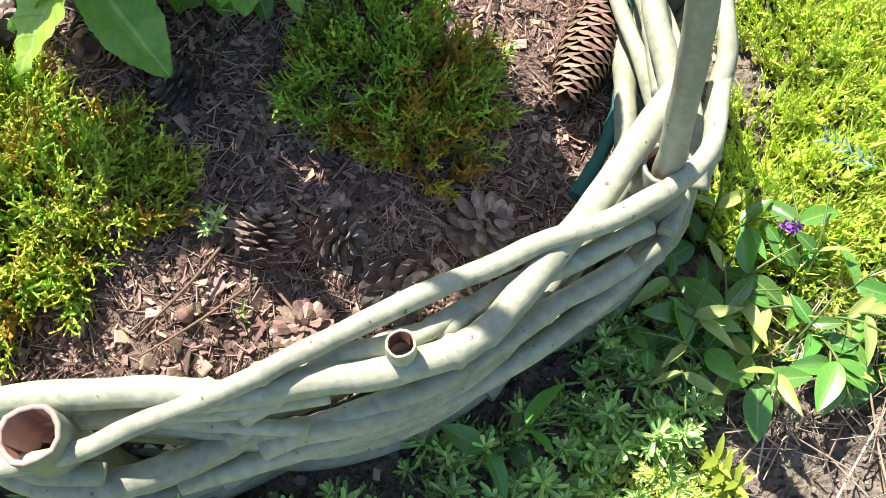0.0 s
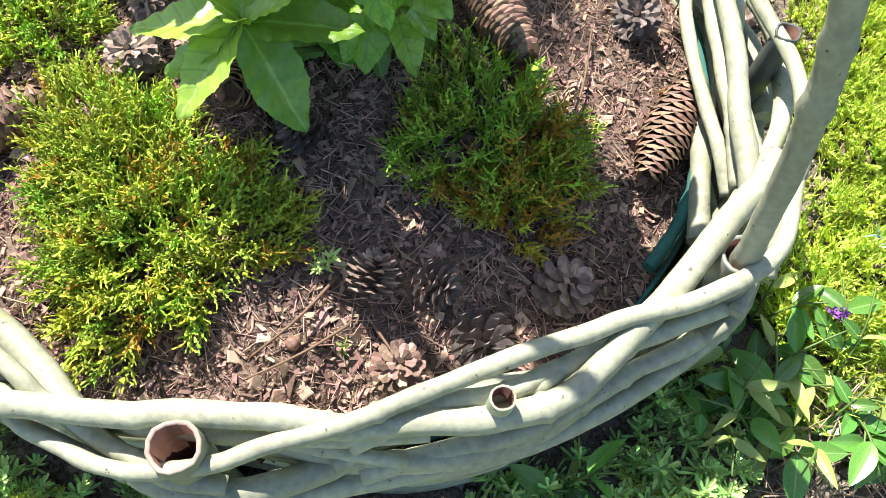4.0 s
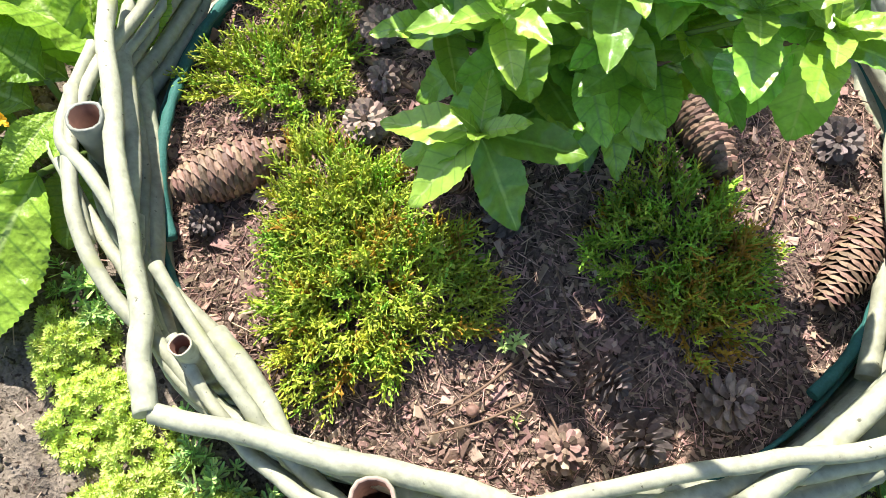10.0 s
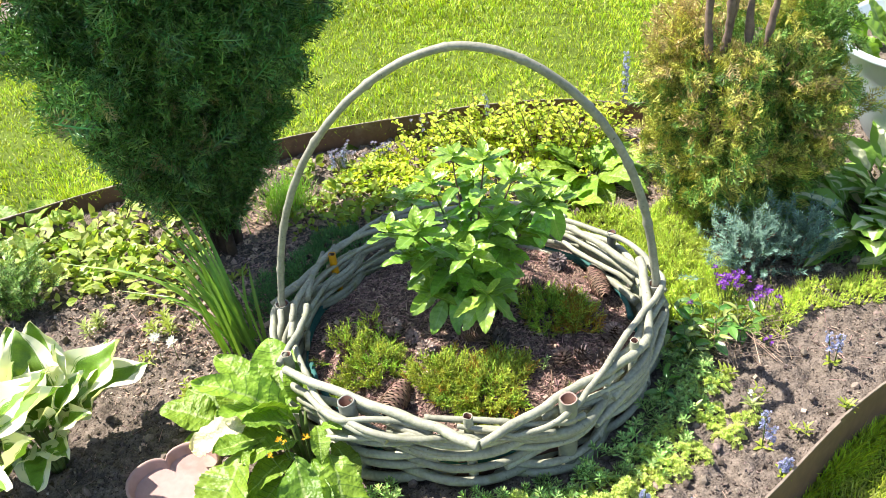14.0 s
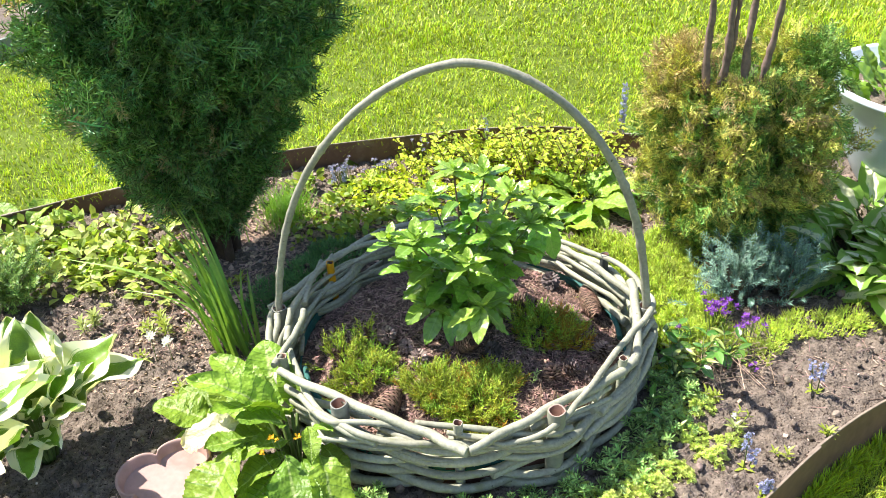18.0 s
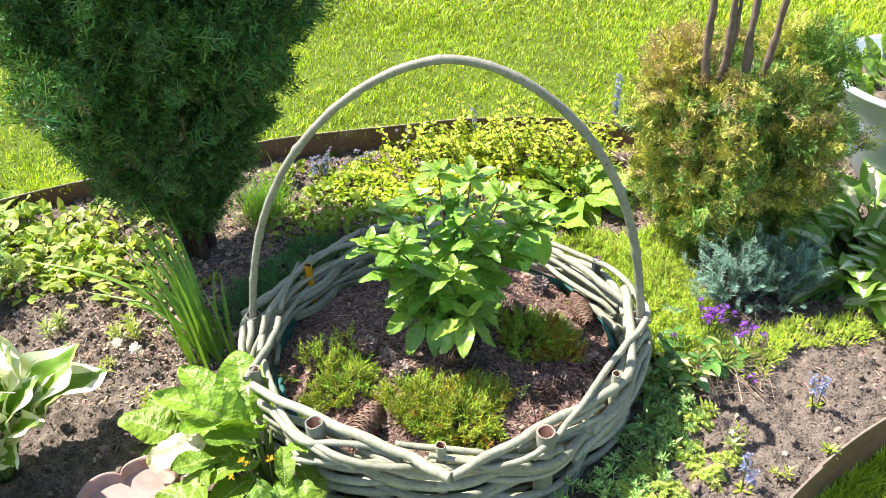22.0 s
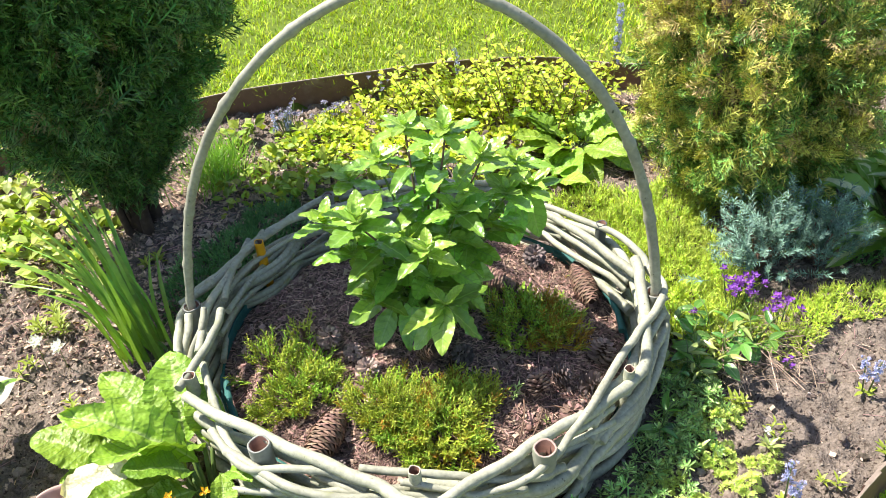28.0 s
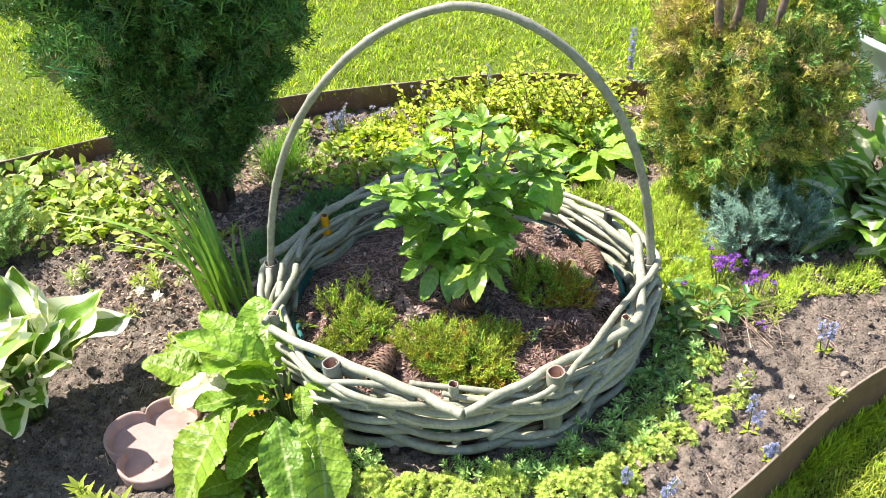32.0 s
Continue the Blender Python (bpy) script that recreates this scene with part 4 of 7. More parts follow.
# fabric lining inside the weave
v, f = [], []
n = 120
for i in range(n):
    d = 360 * i / n
    top = 0.078 + 0.010 * noise.noise(Vector((math.cos(radians(d)) * 2, math.sin(radians(d)) * 2, 1))) + (0.014 if 190 < d < 260 or 150 < d < 180 else 0) + (0.006 if d < 65 or d > 325 else 0)
    r = 0.427 + 0.004 * noise.noise(Vector((math.cos(radians(d)) * 5, math.sin(radians(d)) * 5, 2)))
    for rr, z in ((r + 0.004, 0.055), (r + 0.005, top), (r + 0.003, top + 0.003), (r, top), (r - 0.001, 0.055)):
        v.append(polar(d, rr, z))
for i in range(n):
    for j in range(4):
        a, b = i * 5 + j, ((i + 1) % n) * 5 + j
        f.append((a, a + 1, b + 1, b))
part("fabric_liner", mesh_from("fabric_liner", v, f, M["liner"], True), basket, "dark green woven fabric liner with a folded hem")

for lo, hi, key in ((0, 46, 5), (196, 250, 6)):
    hem = spline([polar(d, 0.417 + 0.006 * noise.noise(Vector((math.cos(radians(d)) * 3, math.sin(radians(d)) * 3, key))), 0.098 + 0.012 * noise.noise(Vector((math.cos(radians(d)) * 2.5, math.sin(radians(d)) * 2.5, key + 3)))) for d in range(lo, hi, 4)], 90)
    part("liner_hem", tube("liner_hem", hem, [0.0068 + 0.0015 * noise.noise(Vector((i * 0.2, 0, key))) for i in range(90)], M["liner"], 10, 0.10, key), basket, "rolled teal fabric hem of the liner")

v, f = [], []
for z in (-0.01, 0.03, 0.055):
    for i in range(64):
        v.append(polar(360 * i / 64, 0.424 + 0.003 * math.sin(i * 1.7), z))
for i in range(64):
    for j in range(2):
        a, b = j * 64 + i, j * 64 + (i + 1) % 64
        f.append((a, b, b + 64, a + 64))
part("inner_wall", mesh_from("inner_wall", v, f, M["bore"], True), basket, "dark brown inner wall behind the weave")
# thin rods lying side by side inside the back of the weave
for i in range(4):
    z = 0.085 + 0.033 * i
    a0 = 186 - 5 * (i % 3)
    rod([(a0 - 14 * j, 0.428 + 0.012 * math.sin(j * 1.1 + i * 2.1) - 0.008 * (i % 2), z + 0.010 * math.sin(j * 0.8 + i)) for j in range(7)], 0.0070, 0.0050, 400 + i, 40)


def pot_z(x, y):
    r = math.hypot(x, y)
    p = Vector((x, y, 0))
    return 0.135 - 0.060 * min(1.1, r / 0.41) ** 2.3 + 0.010 * noise.noise(p * 7) + 0.006 * noise.noise(p * 30) + 0.004 * abs(noise.noise(p * 70))


fill = new("potting_soil", grid_mesh("potting_soil", np.arange(-0.435, 0.44, 0.0075), np.arange(-0.435, 0.44, 0.0075), pot_z, lambda X, Y: np.hypot(X, Y) < 0.428, M["mulch"]))
tagged(fill, "dark brown soil heaped inside the basket", "soil", kind="stuff")

# bark flakes and dry needles over it
FLAKE = ([(-0.5, -0.4, 0), (0.45, -0.5, 0.05), (0.55, 0.35, 0), (-0.35, 0.5, 0.06), (-0.45, -0.35, 0.14), (0.4, -0.42, 0.2), (0.5, 0.3, 0.15), (-0.3, 0.42, 0.2)],
         [(4, 5, 6, 7), (0, 1, 5, 4), (1, 2, 6, 5), (2, 3, 7, 6), (3, 0, 4, 7)])
STRAW = ([(-0.5, -0.5, 0), (0.5, -0.5, 0), (0, -0.5, 0.9), (-0.4, 0.5, 0.4), (0.4, 0.5, 0.4), (0, 0.5, 1.1)], [(0, 1, 4, 3), (1, 2, 5, 4), (2, 0, 3, 5)])


def strew(name, template, m, n, small, large, flat, stretch, label, category, seed, tilt=0.35, rmax=0.424, height=pot_z, box=None):
    r = np.random.default_rng(seed)
    if box:
        x, y = r.uniform(box[0], box[1], n), r.uniform(box[2], box[3], n)
    else:
        rad, a = rmax * np.sqrt(r.random(n)), r.uniform(0, 2 * np.pi, n)
        x, y = rad * np.cos(a), rad * np.sin(a)
    if height is soil_z:
        ok = in_bed(x + 0.02, y - 0.02) & in_bed(x - 0.02, y + 0.02) & in_bed(x - 0.02, y - 0.02) & (np.hypot(x, y) > 0.47)
        x, y = x[ok], y[ok]
        n = len(x)
    z = np.array([height(a, b) for a, b in zip(x, y)]) + 0.001
    yaw = r.uniform(0, 2 * np.pi, n)
    Y = np.c_[np.cos(yaw), np.sin(yaw), r.normal(0, tilt, n)]
    Z = np.c_[r.normal(0, tilt, (n, 2)), np.ones(n)]
    sz = small + (large - small) * r.random(n) ** 2
    T = turn_to(Y, Z, np.ones(n))
    T[:, :, 0] *= (sz * stretch[0])[:, None]
    T[:, :, 1] *= (sz * stretch[1])[:, None]
    T[:, :, 2] *= (sz * flat)[:, None]
    return tagged(new(name, inst_mesh(name, template, m, np.c_[x, y, z], T, False)), label, category, kind="stuff")


strew("bark_mulch", FLAKE, M["chip"], 17000, 0.004, 0.018, 0.30, (0.30, 1.0), "small brown bark flakes and cone scales over the potting soil", "mulch", 21, tilt=0.55)
strew("dry_needles", STRAW, M["needle"], 11000, 0.010, 0.034, 0.045, (0.04, 1.0), "dry brown pine needles strewn over the potting soil", "needles", 22, tilt=0.2)
strew("bark_flakes", FLAKE, M["dry"], 330, 0.009, 0.025, 0.22, (0.6, 1.0), "larger curled dry flakes lying on the mulch", "mulch", 25, tilt=0.6)
strew("bark_flakes", FLAKE, M["chip"], 170, 0.016, 0.034, 0.16, (0.6, 1.0), "broad brown bark pieces and loose cone scales on the mulch", "mulch", 33, tilt=0.5)
strew("dry_straw", STRAW, M["needle"], 4200, 0.012, 0.06, 0.035, (0.035, 1.0), "dry pinkish stalks littering the soil near the dark thuja", "straw", 26, tilt=0.25, height=soil_z, box=(-1.05, -0.5, 0.05, 0.95))
strew("dry_straw", STRAW, M["needle"], 1500, 0.012, 0.06, 0.035, (0.035, 1.0), "dry stalks littering the soil beside the yellowed thuja", "straw", 27, tilt=0.25, height=soil_z, box=(0.48, 0.8, 0.75, 1.3))
strew("leaf_litter", FLAKE, M["dry"], 1700, 0.006, 0.028, 0.14, (0.6, 1.0), "pale pinkish dry leaf scraps on the soil", "leaf litter", 28, tilt=0.4, height=soil_z, box=(-1.0, -0.5, 0.1, 0.95))
strew("leaf_litter", FLAKE, M["dry"], 700, 0.008, 0.030, 0.14, (0.6, 1.0), "pale pinkish dry leaves behind the basket", "leaf litter", 34, tilt=0.4, height=soil_z, box=(-0.62, -0.1, 0.5, 0.95))
strew("leaf_litter", FLAKE, M["dry"], 600, 0.008, 0.034, 0.14, (0.6, 1.0), "pale dry leaves fallen beside the back edging", "leaf litter", 29, tilt=0.4, height=soil_z, box=(0.48, 0.8, 0.8, 1.3))
strew("dry_straw", STRAW, M["needle"], 2600, 0.008, 0.045, 0.04, (0.04, 1.0), "dry straw bits scattered over the front soil", "straw", 30, tilt=0.25, height=soil_z, box=(-0.95, 1.2, -0.95, 0.1))
strew("leaf_litter", FLAKE, M["dry"], 2600, 0.006, 0.022, 0.14, (0.5, 1.0), "sunlit pinkish dry leaves between thuja and basket", "leaf litter", 37, tilt=0.4, height=soil_z, box=(-0.74, -0.25, 0.50, 1.0))
strew("leaf_litter", FLAKE, M["dry"], 2600, 0.004, 0.017, 0.16, (0.5, 1.0), "small pinkish dry scraps between hosta and thuja", "leaf litter", 36, tilt=0.4, height=soil_z, box=(-1.25, -0.58, -0.12, 0.50))
strew("leaf_litter", FLAKE, M["dry"], 500, 0.005, 0.018, 0.14, (0.6, 1.0), "small pale dry scraps on the front soil", "leaf litter", 31, tilt=0.4, height=soil_z, box=(-0.95, 1.2, -0.95, 0.1))
strew("dry_straw", STRAW, M["needle"], 4500, 0.012, 0.06, 0.035, (0.035, 1.0), "dry stalks and needles lying on the bed", "straw", 23, tilt=0.2, height=soil_z, box=(-1.5, 1.4, 0.0, 1.25))
strew("leaf_litter", FLAKE, M["dry"], 2600, 0.006, 0.026, 0.12, (0.7, 1.0), "pale dry leaf scraps lying on the bed", "leaf litter", 24, tilt=0.3, height=soil_z, box=(-1.3, 1.3, 0.3, 1.3))


# ---- plants inside the basket ----
def near(v, spread, r):
    return Vector(v) + Vector((r.gauss(0, spread), r.gauss(0, spread), r.gauss(0, spread)))


def shrub_leaves(m):
    return [leaf_mesh("leaf", m, 1.0, w, 0.92, 0.45, 0.035, f_, d_, 0.03, 6, 36, 3, s, wave=0.02, blunt=0.68, ridge=0.020) for s, (w, f_, d_) in enumerate([(0.50, 0.25, 0.10), (0.47, 0.38, 0.22), (0.54, 0.15, 0.05), (0.48, 0.3, 0.30)])]


SHRUB_LEAVES, YOUNG_LEAVES = shrub_leaves(M["leaf"]), shrub_leaves(M["leaf_young"])


def leafy_shrub():
    """A young shrub: bare lower stems, opposite oval leaves that lie flat, a rosette of paler leaves on each tip."""
    r = random.Random(12)
    base = Vector((0.02, 0.02, 0.12))
    ob = thing("leafy_shrub", base, "young leafy green shrub with toothed oval leaves growing from the basket", "shrub")
    # tip, leaf pairs below it, leaf length
    stems = [((-0.095, -0.06, 0.435), 5, 0.125), ((-0.165, -0.03, 0.42), 3, 0.100), ((-0.12, -0.03, 0.34), 3, 0.110), ((-0.13, 0.10, 0.43), 3, 0.095), ((0.03, -0.085, 0.385), 3, 0.098), ((-0.005, 0.06, 0.56), 5, 0.100), ((0.07, 0.04, 0.56), 5, 0.112),
             ((0.228, 0.06, 0.425), 4, 0.095), ((0.17, 0.09, 0.32), 3, 0.100), ((0.12, 0.05, 0.35), 3, 0.105), ((-0.01, -0.01, 0.35), 3, 0.105), ((-0.085, -0.05, 0.245), 2, 0.105), ((0.085, -0.01, 0.42), 3, 0.105), ((0.03, 0.10, 0.47), 4, 0.100), ((0.135, 0.08, 0.485), 4, 0.110), ((-0.065, 0.09, 0.475), 3, 0.105), ((0.18, 0.03, 0.43), 3, 0.105), ((0.20, 0.12, 0.44), 3, 0.105)]
    for tip, pairs, size in stems:
        tip, size, pairs = Vector(tip), size * 0.84, pairs + 1
        start = base + Vector(((tip.x - base.x) * 0.15, (tip.y - base.y) * 0.15, -0.01))
        mid = start.lerp(tip, 0.5) + Vector((0, 0, 0.03)) - Vector((tip.x - base.x, tip.y - base.y, 0)) * 0.14
        pts = spline([start, mid, tip], 14)
        stem = part("stem", tube("stem", pts - np.array(base), np.linspace(0.0038, 0.0019, 14), M["stem"] if pairs < 5 else M["twig"], 7), ob)
        ang = r.uniform(0, 360)
        for p in range(pairs):
            t = 0.24 + 0.68 * p / pairs
            k = t * 13
            at = Vector(pts[int(k)]).lerp(Vector(pts[min(13, int(k) + 1)]), k % 1)
            ang += 88 + r.uniform(-14, 14)
            for side in (0, 180):
                h = radians(ang + side + r.uniform(-10, 10))
                way = Vector((math.cos(h), math.sin(h), r.uniform(-0.15, 0.35) if p else r.uniform(-0.7, 0.1)))
                up = Vector((0, 0, 1)) + 0.22 * Vector((r.gauss(0, 1), r.gauss(0, 1), 0))
                part("leaf", SHRUB_LEAVES[r.randrange(4)], stem, "", aim(at - base, way, up, size * r.uniform(0.78, 1.08), r.uniform(-16, 16)))
        # the open rosette on the tip
        for ring, (cnt, rise, sc) in enumerate(((4, 0.18, 0.95), (4, 0.65, 0.68), (3, 1.6, 0.40))):
            turn0 = r.uniform(0, 360)
            for j in range(cnt):
                h = radians(turn0 + 360 * j / cnt + r.uniform(-10, 10))
                way = Vector((math.cos(h), math.sin(h), rise + r.uniform(-0.15, 0.15)))
                mesh = (YOUNG_LEAVES if ring or r.random() < 0.4 else SHRUB_LEAVES)[r.randrange(4)]
                part("leaf", mesh, stem, "", aim(tip - base + Vector((0, 0, 0.006 * ring)), way, Vector((-0.4 * math.cos(h) * rise, -0.4 * math.sin(h) * rise, 1)), size * sc * r.uniform(0.82, 1.0), r.uniform(-10, 10)))
    # the lowest shoot, which leans out over the soil: foot, tip of each leaf
    heart = Vector((0.059, -0.133, 0.298))
    pts = spline([base + Vector((0.005, -0.02, 0)), (0.045, -0.085, 0.21), heart], 12)
    low = part("stem", tube("stem", pts - np.array(base), np.linspace(0.0036, 0.0022, 12), M["stem"], 7), ob)
    for tip, young in (((0.050, -0.215, 0.245), True), ((0.142, -0.075, 0.300), False), ((0.128, -0.142, 0.215), False), ((-0.026, -0.184, 0.275), True), ((-0.004, -0.178, 0.225), False), ((0.022, -0.085, 0.315), True), ((0.095, -0.105, 0.33), True), ((0.040, -0.150, 0.335), True), ((0.075, -0.155, 0.33), True)):
        d = Vector(tip) - heart
        leaf = (YOUNG_LEAVES if young else SHRUB_LEAVES)[r.choice((0, 2))]
        part("leaf", leaf, low, "", aim(heart - base, d + Vector((0, 0, 0.06 * d.length)), (d.x * -2, d.y * -2, 1), d.length * 0.96, r.uniform(-8, 8)))
    for at, tip in (((0.06, 0.0, 0.29), (0.123, -0.035, 0.262)), ((0.06, 0.02, 0.28), (0.148, 0.02, 0.245)), ((0.22, 0.06, 0.42), (0.247, 0.045, 0.325)), ((0.20, 0.06, 0.41), (0.195, 0.02, 0.325)), ((-0.06, -0.03, 0.26), (-0.13, -0.065, 0.205)), ((-0.05, -0.04, 0.22), (-0.085, -0.09, 0.16)), ((-0.01, -0.04, 0.24), (-0.02, -0.10, 0.165))):
        d = Vector(tip) - Vector(at)
        part("leaf", SHRUB_LEAVES[0], ob, "", aim(Vector(at) - base, d, (0, -0.5, 1), d.length * 1.1))


leafy_shrub()


def sprig_template(n, length, leaf, width, spread, seed, taper=0.6):
    """A thin stem set with tiny leaves: verts and faces, stem along +y, length 1 = length."""
    r = random.Random(seed)
    v, f = [], []
    w = 0.008
    v += [(-w, 0, 0), (w, 0, 0), (0, 1, 0), (0, 0, w * 1.5)]
    f += [(0, 1, 2), (1, 3, 2), (3, 0, 2)]
    for i in range(n):
        t = 0.15 + 0.85 * i / n
        a = i * 2.4 + r.uniform(-0.3, 0.3)
        d = Vector((math.cos(a) * spread, 1.0 - 0.3 * spread, math.sin(a) * spread)).normalized()
        s = leaf * (1 - taper * t * 0.5) * r.uniform(0.8, 1.2)
        side = d.cross(Vector((0, 1, 0))).normalized() * width
        b = Vector((0, t, 0))
        k = len(v)
        v += [tuple(b), tuple(b + d * s * 0.5 + side * s), tuple(b + d * s), tuple(b + d * s * 0.5 - side * s)]
        f += [(k, k + 1, k + 2, k + 3)]
    return v, f


def plume_template(seed, shoots=5, rings=13, sides=3, width=0.045):
    """A sprig of closely leaved shoots: each a tapered, jagged finger; main shoot along +y, length 1."""
    r = random.Random(seed)
    v, f = [], []

    def finger(a, b, w, n):
        d = (b - a).normalized()
        u = d.cross(Vector((0.31, 0.17, 0.93))).normalized()
        k = d.cross(u)
        bend = (u * r.uniform(-1, 1) + k * r.uniform(-1, 1)) * (b - a).length * 0.10
        i0 = len(v)
        for i in range(n):
            t = i / (n - 1)
            c = a.lerp(b, t) + bend * math.sin(math.pi * t)
            rad = w * (1.35 if i % 2 else 0.40) * (1 - 0.7 * t) if i < n - 1 else 0.004
            for j in range(sides):
                q = 2 * math.pi * (j + 0.5 * (i % 4 > 1)) / sides
                v.append(tuple(c + (u * math.cos(q) + k * math.sin(q)) * rad * r.uniform(0.3, 1.7) + d * (0.9 * w if i % 2 else 0)))
        for i in range(n - 1):
            for j in range(sides):
                p, q = i0 + i * sides + j, i0 + i * sides + (j + 1) % sides
                f.append((p, q, q + sides, p + sides))

    finger(Vector((0, 0, 0)), Vector((0, 1, 0)), width, rings)
    for i in range(shoots):
        t, a = 0.12 + 0.70 * i / max(1, shoots), i * 2.4 + r.uniform(-0.5, 0.5)
        o = Vector((0, t, 0))
        L = r.uniform(0.3, 0.48) * (1.1 - 0.5 * t)
        finger(o, o + Vector((math.cos(a) * 0.62, 0.78, math.sin(a) * 0.62)) * L, width * 0.85, max(6, rings - 4))
    return v, f


HEATHER_SPRIG = [plume_template(1, 8, 11, 3, 0.042), plume_template(2, 9, 11, 3, 0.042)]


def heather(name, place, rx, ry, h, n, mats, label, seed, turn=0.0):
    """A low cushion of many upright sprigs, in one to three colours, on woody stems."""
    r = np.random.default_rng(seed)
    ob = thing(name, place, label, "heather")
    for i, (m, share, lo, hi) in enumerate(mats):
        k = int(n * share)
        a, q = r.uniform(0, 2 * np.pi, k), np.sqrt(r.uniform(lo, hi, k))
        x, y = rx * q * np.cos(a), ry * q * np.sin(a)
        edge = 1 + 0.28 * np.sin(3 * a + seed) + 0.16 * np.sin(7 * a + 2 * seed)
        x, y = x * edge, y * edge
        c, s = math.cos(turn), math.sin(turn)
        x, y = c * x - s * y, s * x + c * y
        top = h * (1 - 0.55 * q**2) * r.uniform(0.55, 1.15, k)
        z0 = np.array([pot_z(place[0] + p, place[1] + t) - place[2] for p, t in zip(x * 0.8, y * 0.8)])
        L = r.uniform(0.6, 1.2, k) * 0.050
        Y = np.c_[x / rx * 0.75, y / ry * 0.75, np.ones(k) * 0.8] + 0.25 * r.normal(size=(k, 3))
        P = np.c_[x, y, z0 + np.maximum(0.0, top - 0.035)]
        T = turn_to(Y, r.normal(size=(k, 3)), L)
        part("foliage", inst_mesh("foliage", HEATHER_SPRIG[i % 2], m, P, T), ob)
    for j in range(16):
        a, q = r.uniform(0, 2 * np.pi), r.uniform(0.2, 0.75)
        e = (rx * q * math.cos(a), ry * q * math.sin(a), pot_z(place[0] + rx * q * math.cos(a), place[1] + ry * q * math.sin(a)) - place[2] + h * 0.5)
        part("woody_stem", tube("woody_stem", spline([(0, 0, -0.01), (e[0] * 0.5, e[1] * 0.5, e[2] * 0.4 + 0.01), e], 8), np.linspace(0.0022, 0.0008, 8), M["twig"], 5), ob)


heather("heather_clump", (0.040, -0.268, pot_z(0.040, -0.268)), 0.098, 0.086, 0.060, 560, [(M["heather"], 0.70, 0, 1), (M["heather_dark"], 0.21, 0, 0.9), (M["heather_rust"], 0.09, 0.0, 1)], "dense yellow-green heather cushion in the basket", 1, radians(35))
heather("heather_clump", (-0.055, -0.232, pot_z(-0.055, -0.232)), 0.070, 0.060, 0.055, 210, [(M["heather"], 0.80, 0, 1), (M["heather_dark"], 0.15, 0, 0.9), (M["heather_rust"], 0.05, 0.0, 1)], "looser yellow-green heather joining the large cushion", 6, radians(10))
heather("heather_clump", (0.215, 0.01, pot_z(0.215, 0.01)), 0.080, 0.066, 0.064, 210, [(M["heather_dark"], 0.62, 0, 1), (M["heather"], 0.28, 0, 1), (M["heather_rust"], 0.10, 0.2, 1)], "deep green heather cushion among pine cones", 2, radians(20))
heather("heather_clump", (0.275, -0.035, pot_z(0.275, -0.035)), 0.042, 0.034, 0.050, 90, [(M["heather_rust"], 0.5, 0, 1), (M["heather"], 0.5, 0, 1)], "small heather tuft with orange tips", 3)
heather("heather_clump", (-0.235, -0.165, pot_z(-0.235, -0.165)), 0.078, 0.060, 0.056, 190, [(M["heather"], 0.65, 0, 1), (M["heather_dark"], 0.35, 0, 1)], "bright green young heather with taller shoots", 4, radians(30))
heather("heather_clump", (-0.30, -0.105, pot_z(-0.30, -0.105)), 0.045, 0.045, 0.100, 34, [(M["heather"], 0.7, 0, 1), (M["heather_dark"], 0.3, 0, 1)], "thin upright heather shoots in the basket", 5)
heather("heather_clump", (-0.240, -0.040, pot_z(-0.240, -0.040)), 0.016, 0.016, 0.110, 12, [(M["heather"], 0.7, 0, 1), (M["heather_dark"], 0.3, 0, 1)], "single tall heather shoots beside the shrub", 5)


def spruce_cone(place, yaw, length, width, pitch, label, m=None):
    """A long cone: a spindle core with spirals of overlapping scales."""
    ob = thing("spruce_cone", place, label, "cone", "cones in the basket")
    v, f = [], []
    n = 150
    core = [(0, 0, length * t - length / 2) for t in np.linspace(0, 1, 9)]
    cr = [width * 0.36 * math.sin(math.pi * (0.08 + 0.86 * t)) ** 0.6 for t in np.linspace(0, 1, 9)]
    rot = Matrix.Rotation(radians(90 - pitch), 4, "X")
    rot = Matrix.Rotation(radians(yaw), 4, "Z") @ rot
    part("core", tube("core", core, cr, M["core"], 8), ob, "", rot)
    for i in range(n):
        t = (i + 0.5) / n
        a = i * 2.39996
        rr = width / 2 * math.sin(math.pi * (0.10 + 0.84 * t)) ** 0.6
        z = length * t - length / 2
        s = width * 0.42 * (0.75 + 0.5 * math.sin(math.pi * t))
        out = Vector((math.cos(a), math.sin(a), 0))
        side = Vector((-math.sin(a), math.cos(a), 0))
        b = out * rr * 0.62 + Vector((0, 0, z))
        tip = out * rr * 1.03 + Vector((0, 0, z + s * 0.60))
        k = len(v)
        v += [b + side * s * 0.3, b - side * s * 0.3, b.lerp(tip, 0.7) - side * s * 0.55, tip - side * s * 0.2 - out * 0.001, tip + side * s * 0.2 - out * 0.001, b.lerp(tip, 0.7) + side * s * 0.55, b.lerp(tip, 0.75) + out * s * 0.10, tip + out * s * 0.05 + Vector((0, 0, -s * 0.1))]
        f += [(k, k + 1, k + 2, k + 6), (k, k + 6, k + 5), (k + 6, k + 2, k + 3), (k + 6, k + 3, k + 4), (k + 6, k + 4, k + 5), (k + 1, k, k + 5, k + 2), (k + 2, k + 5, k + 4, k + 3)]
    part("cone_body", mesh_from("cone_body", v, f, m or M["cone"], False), ob, "", rot)


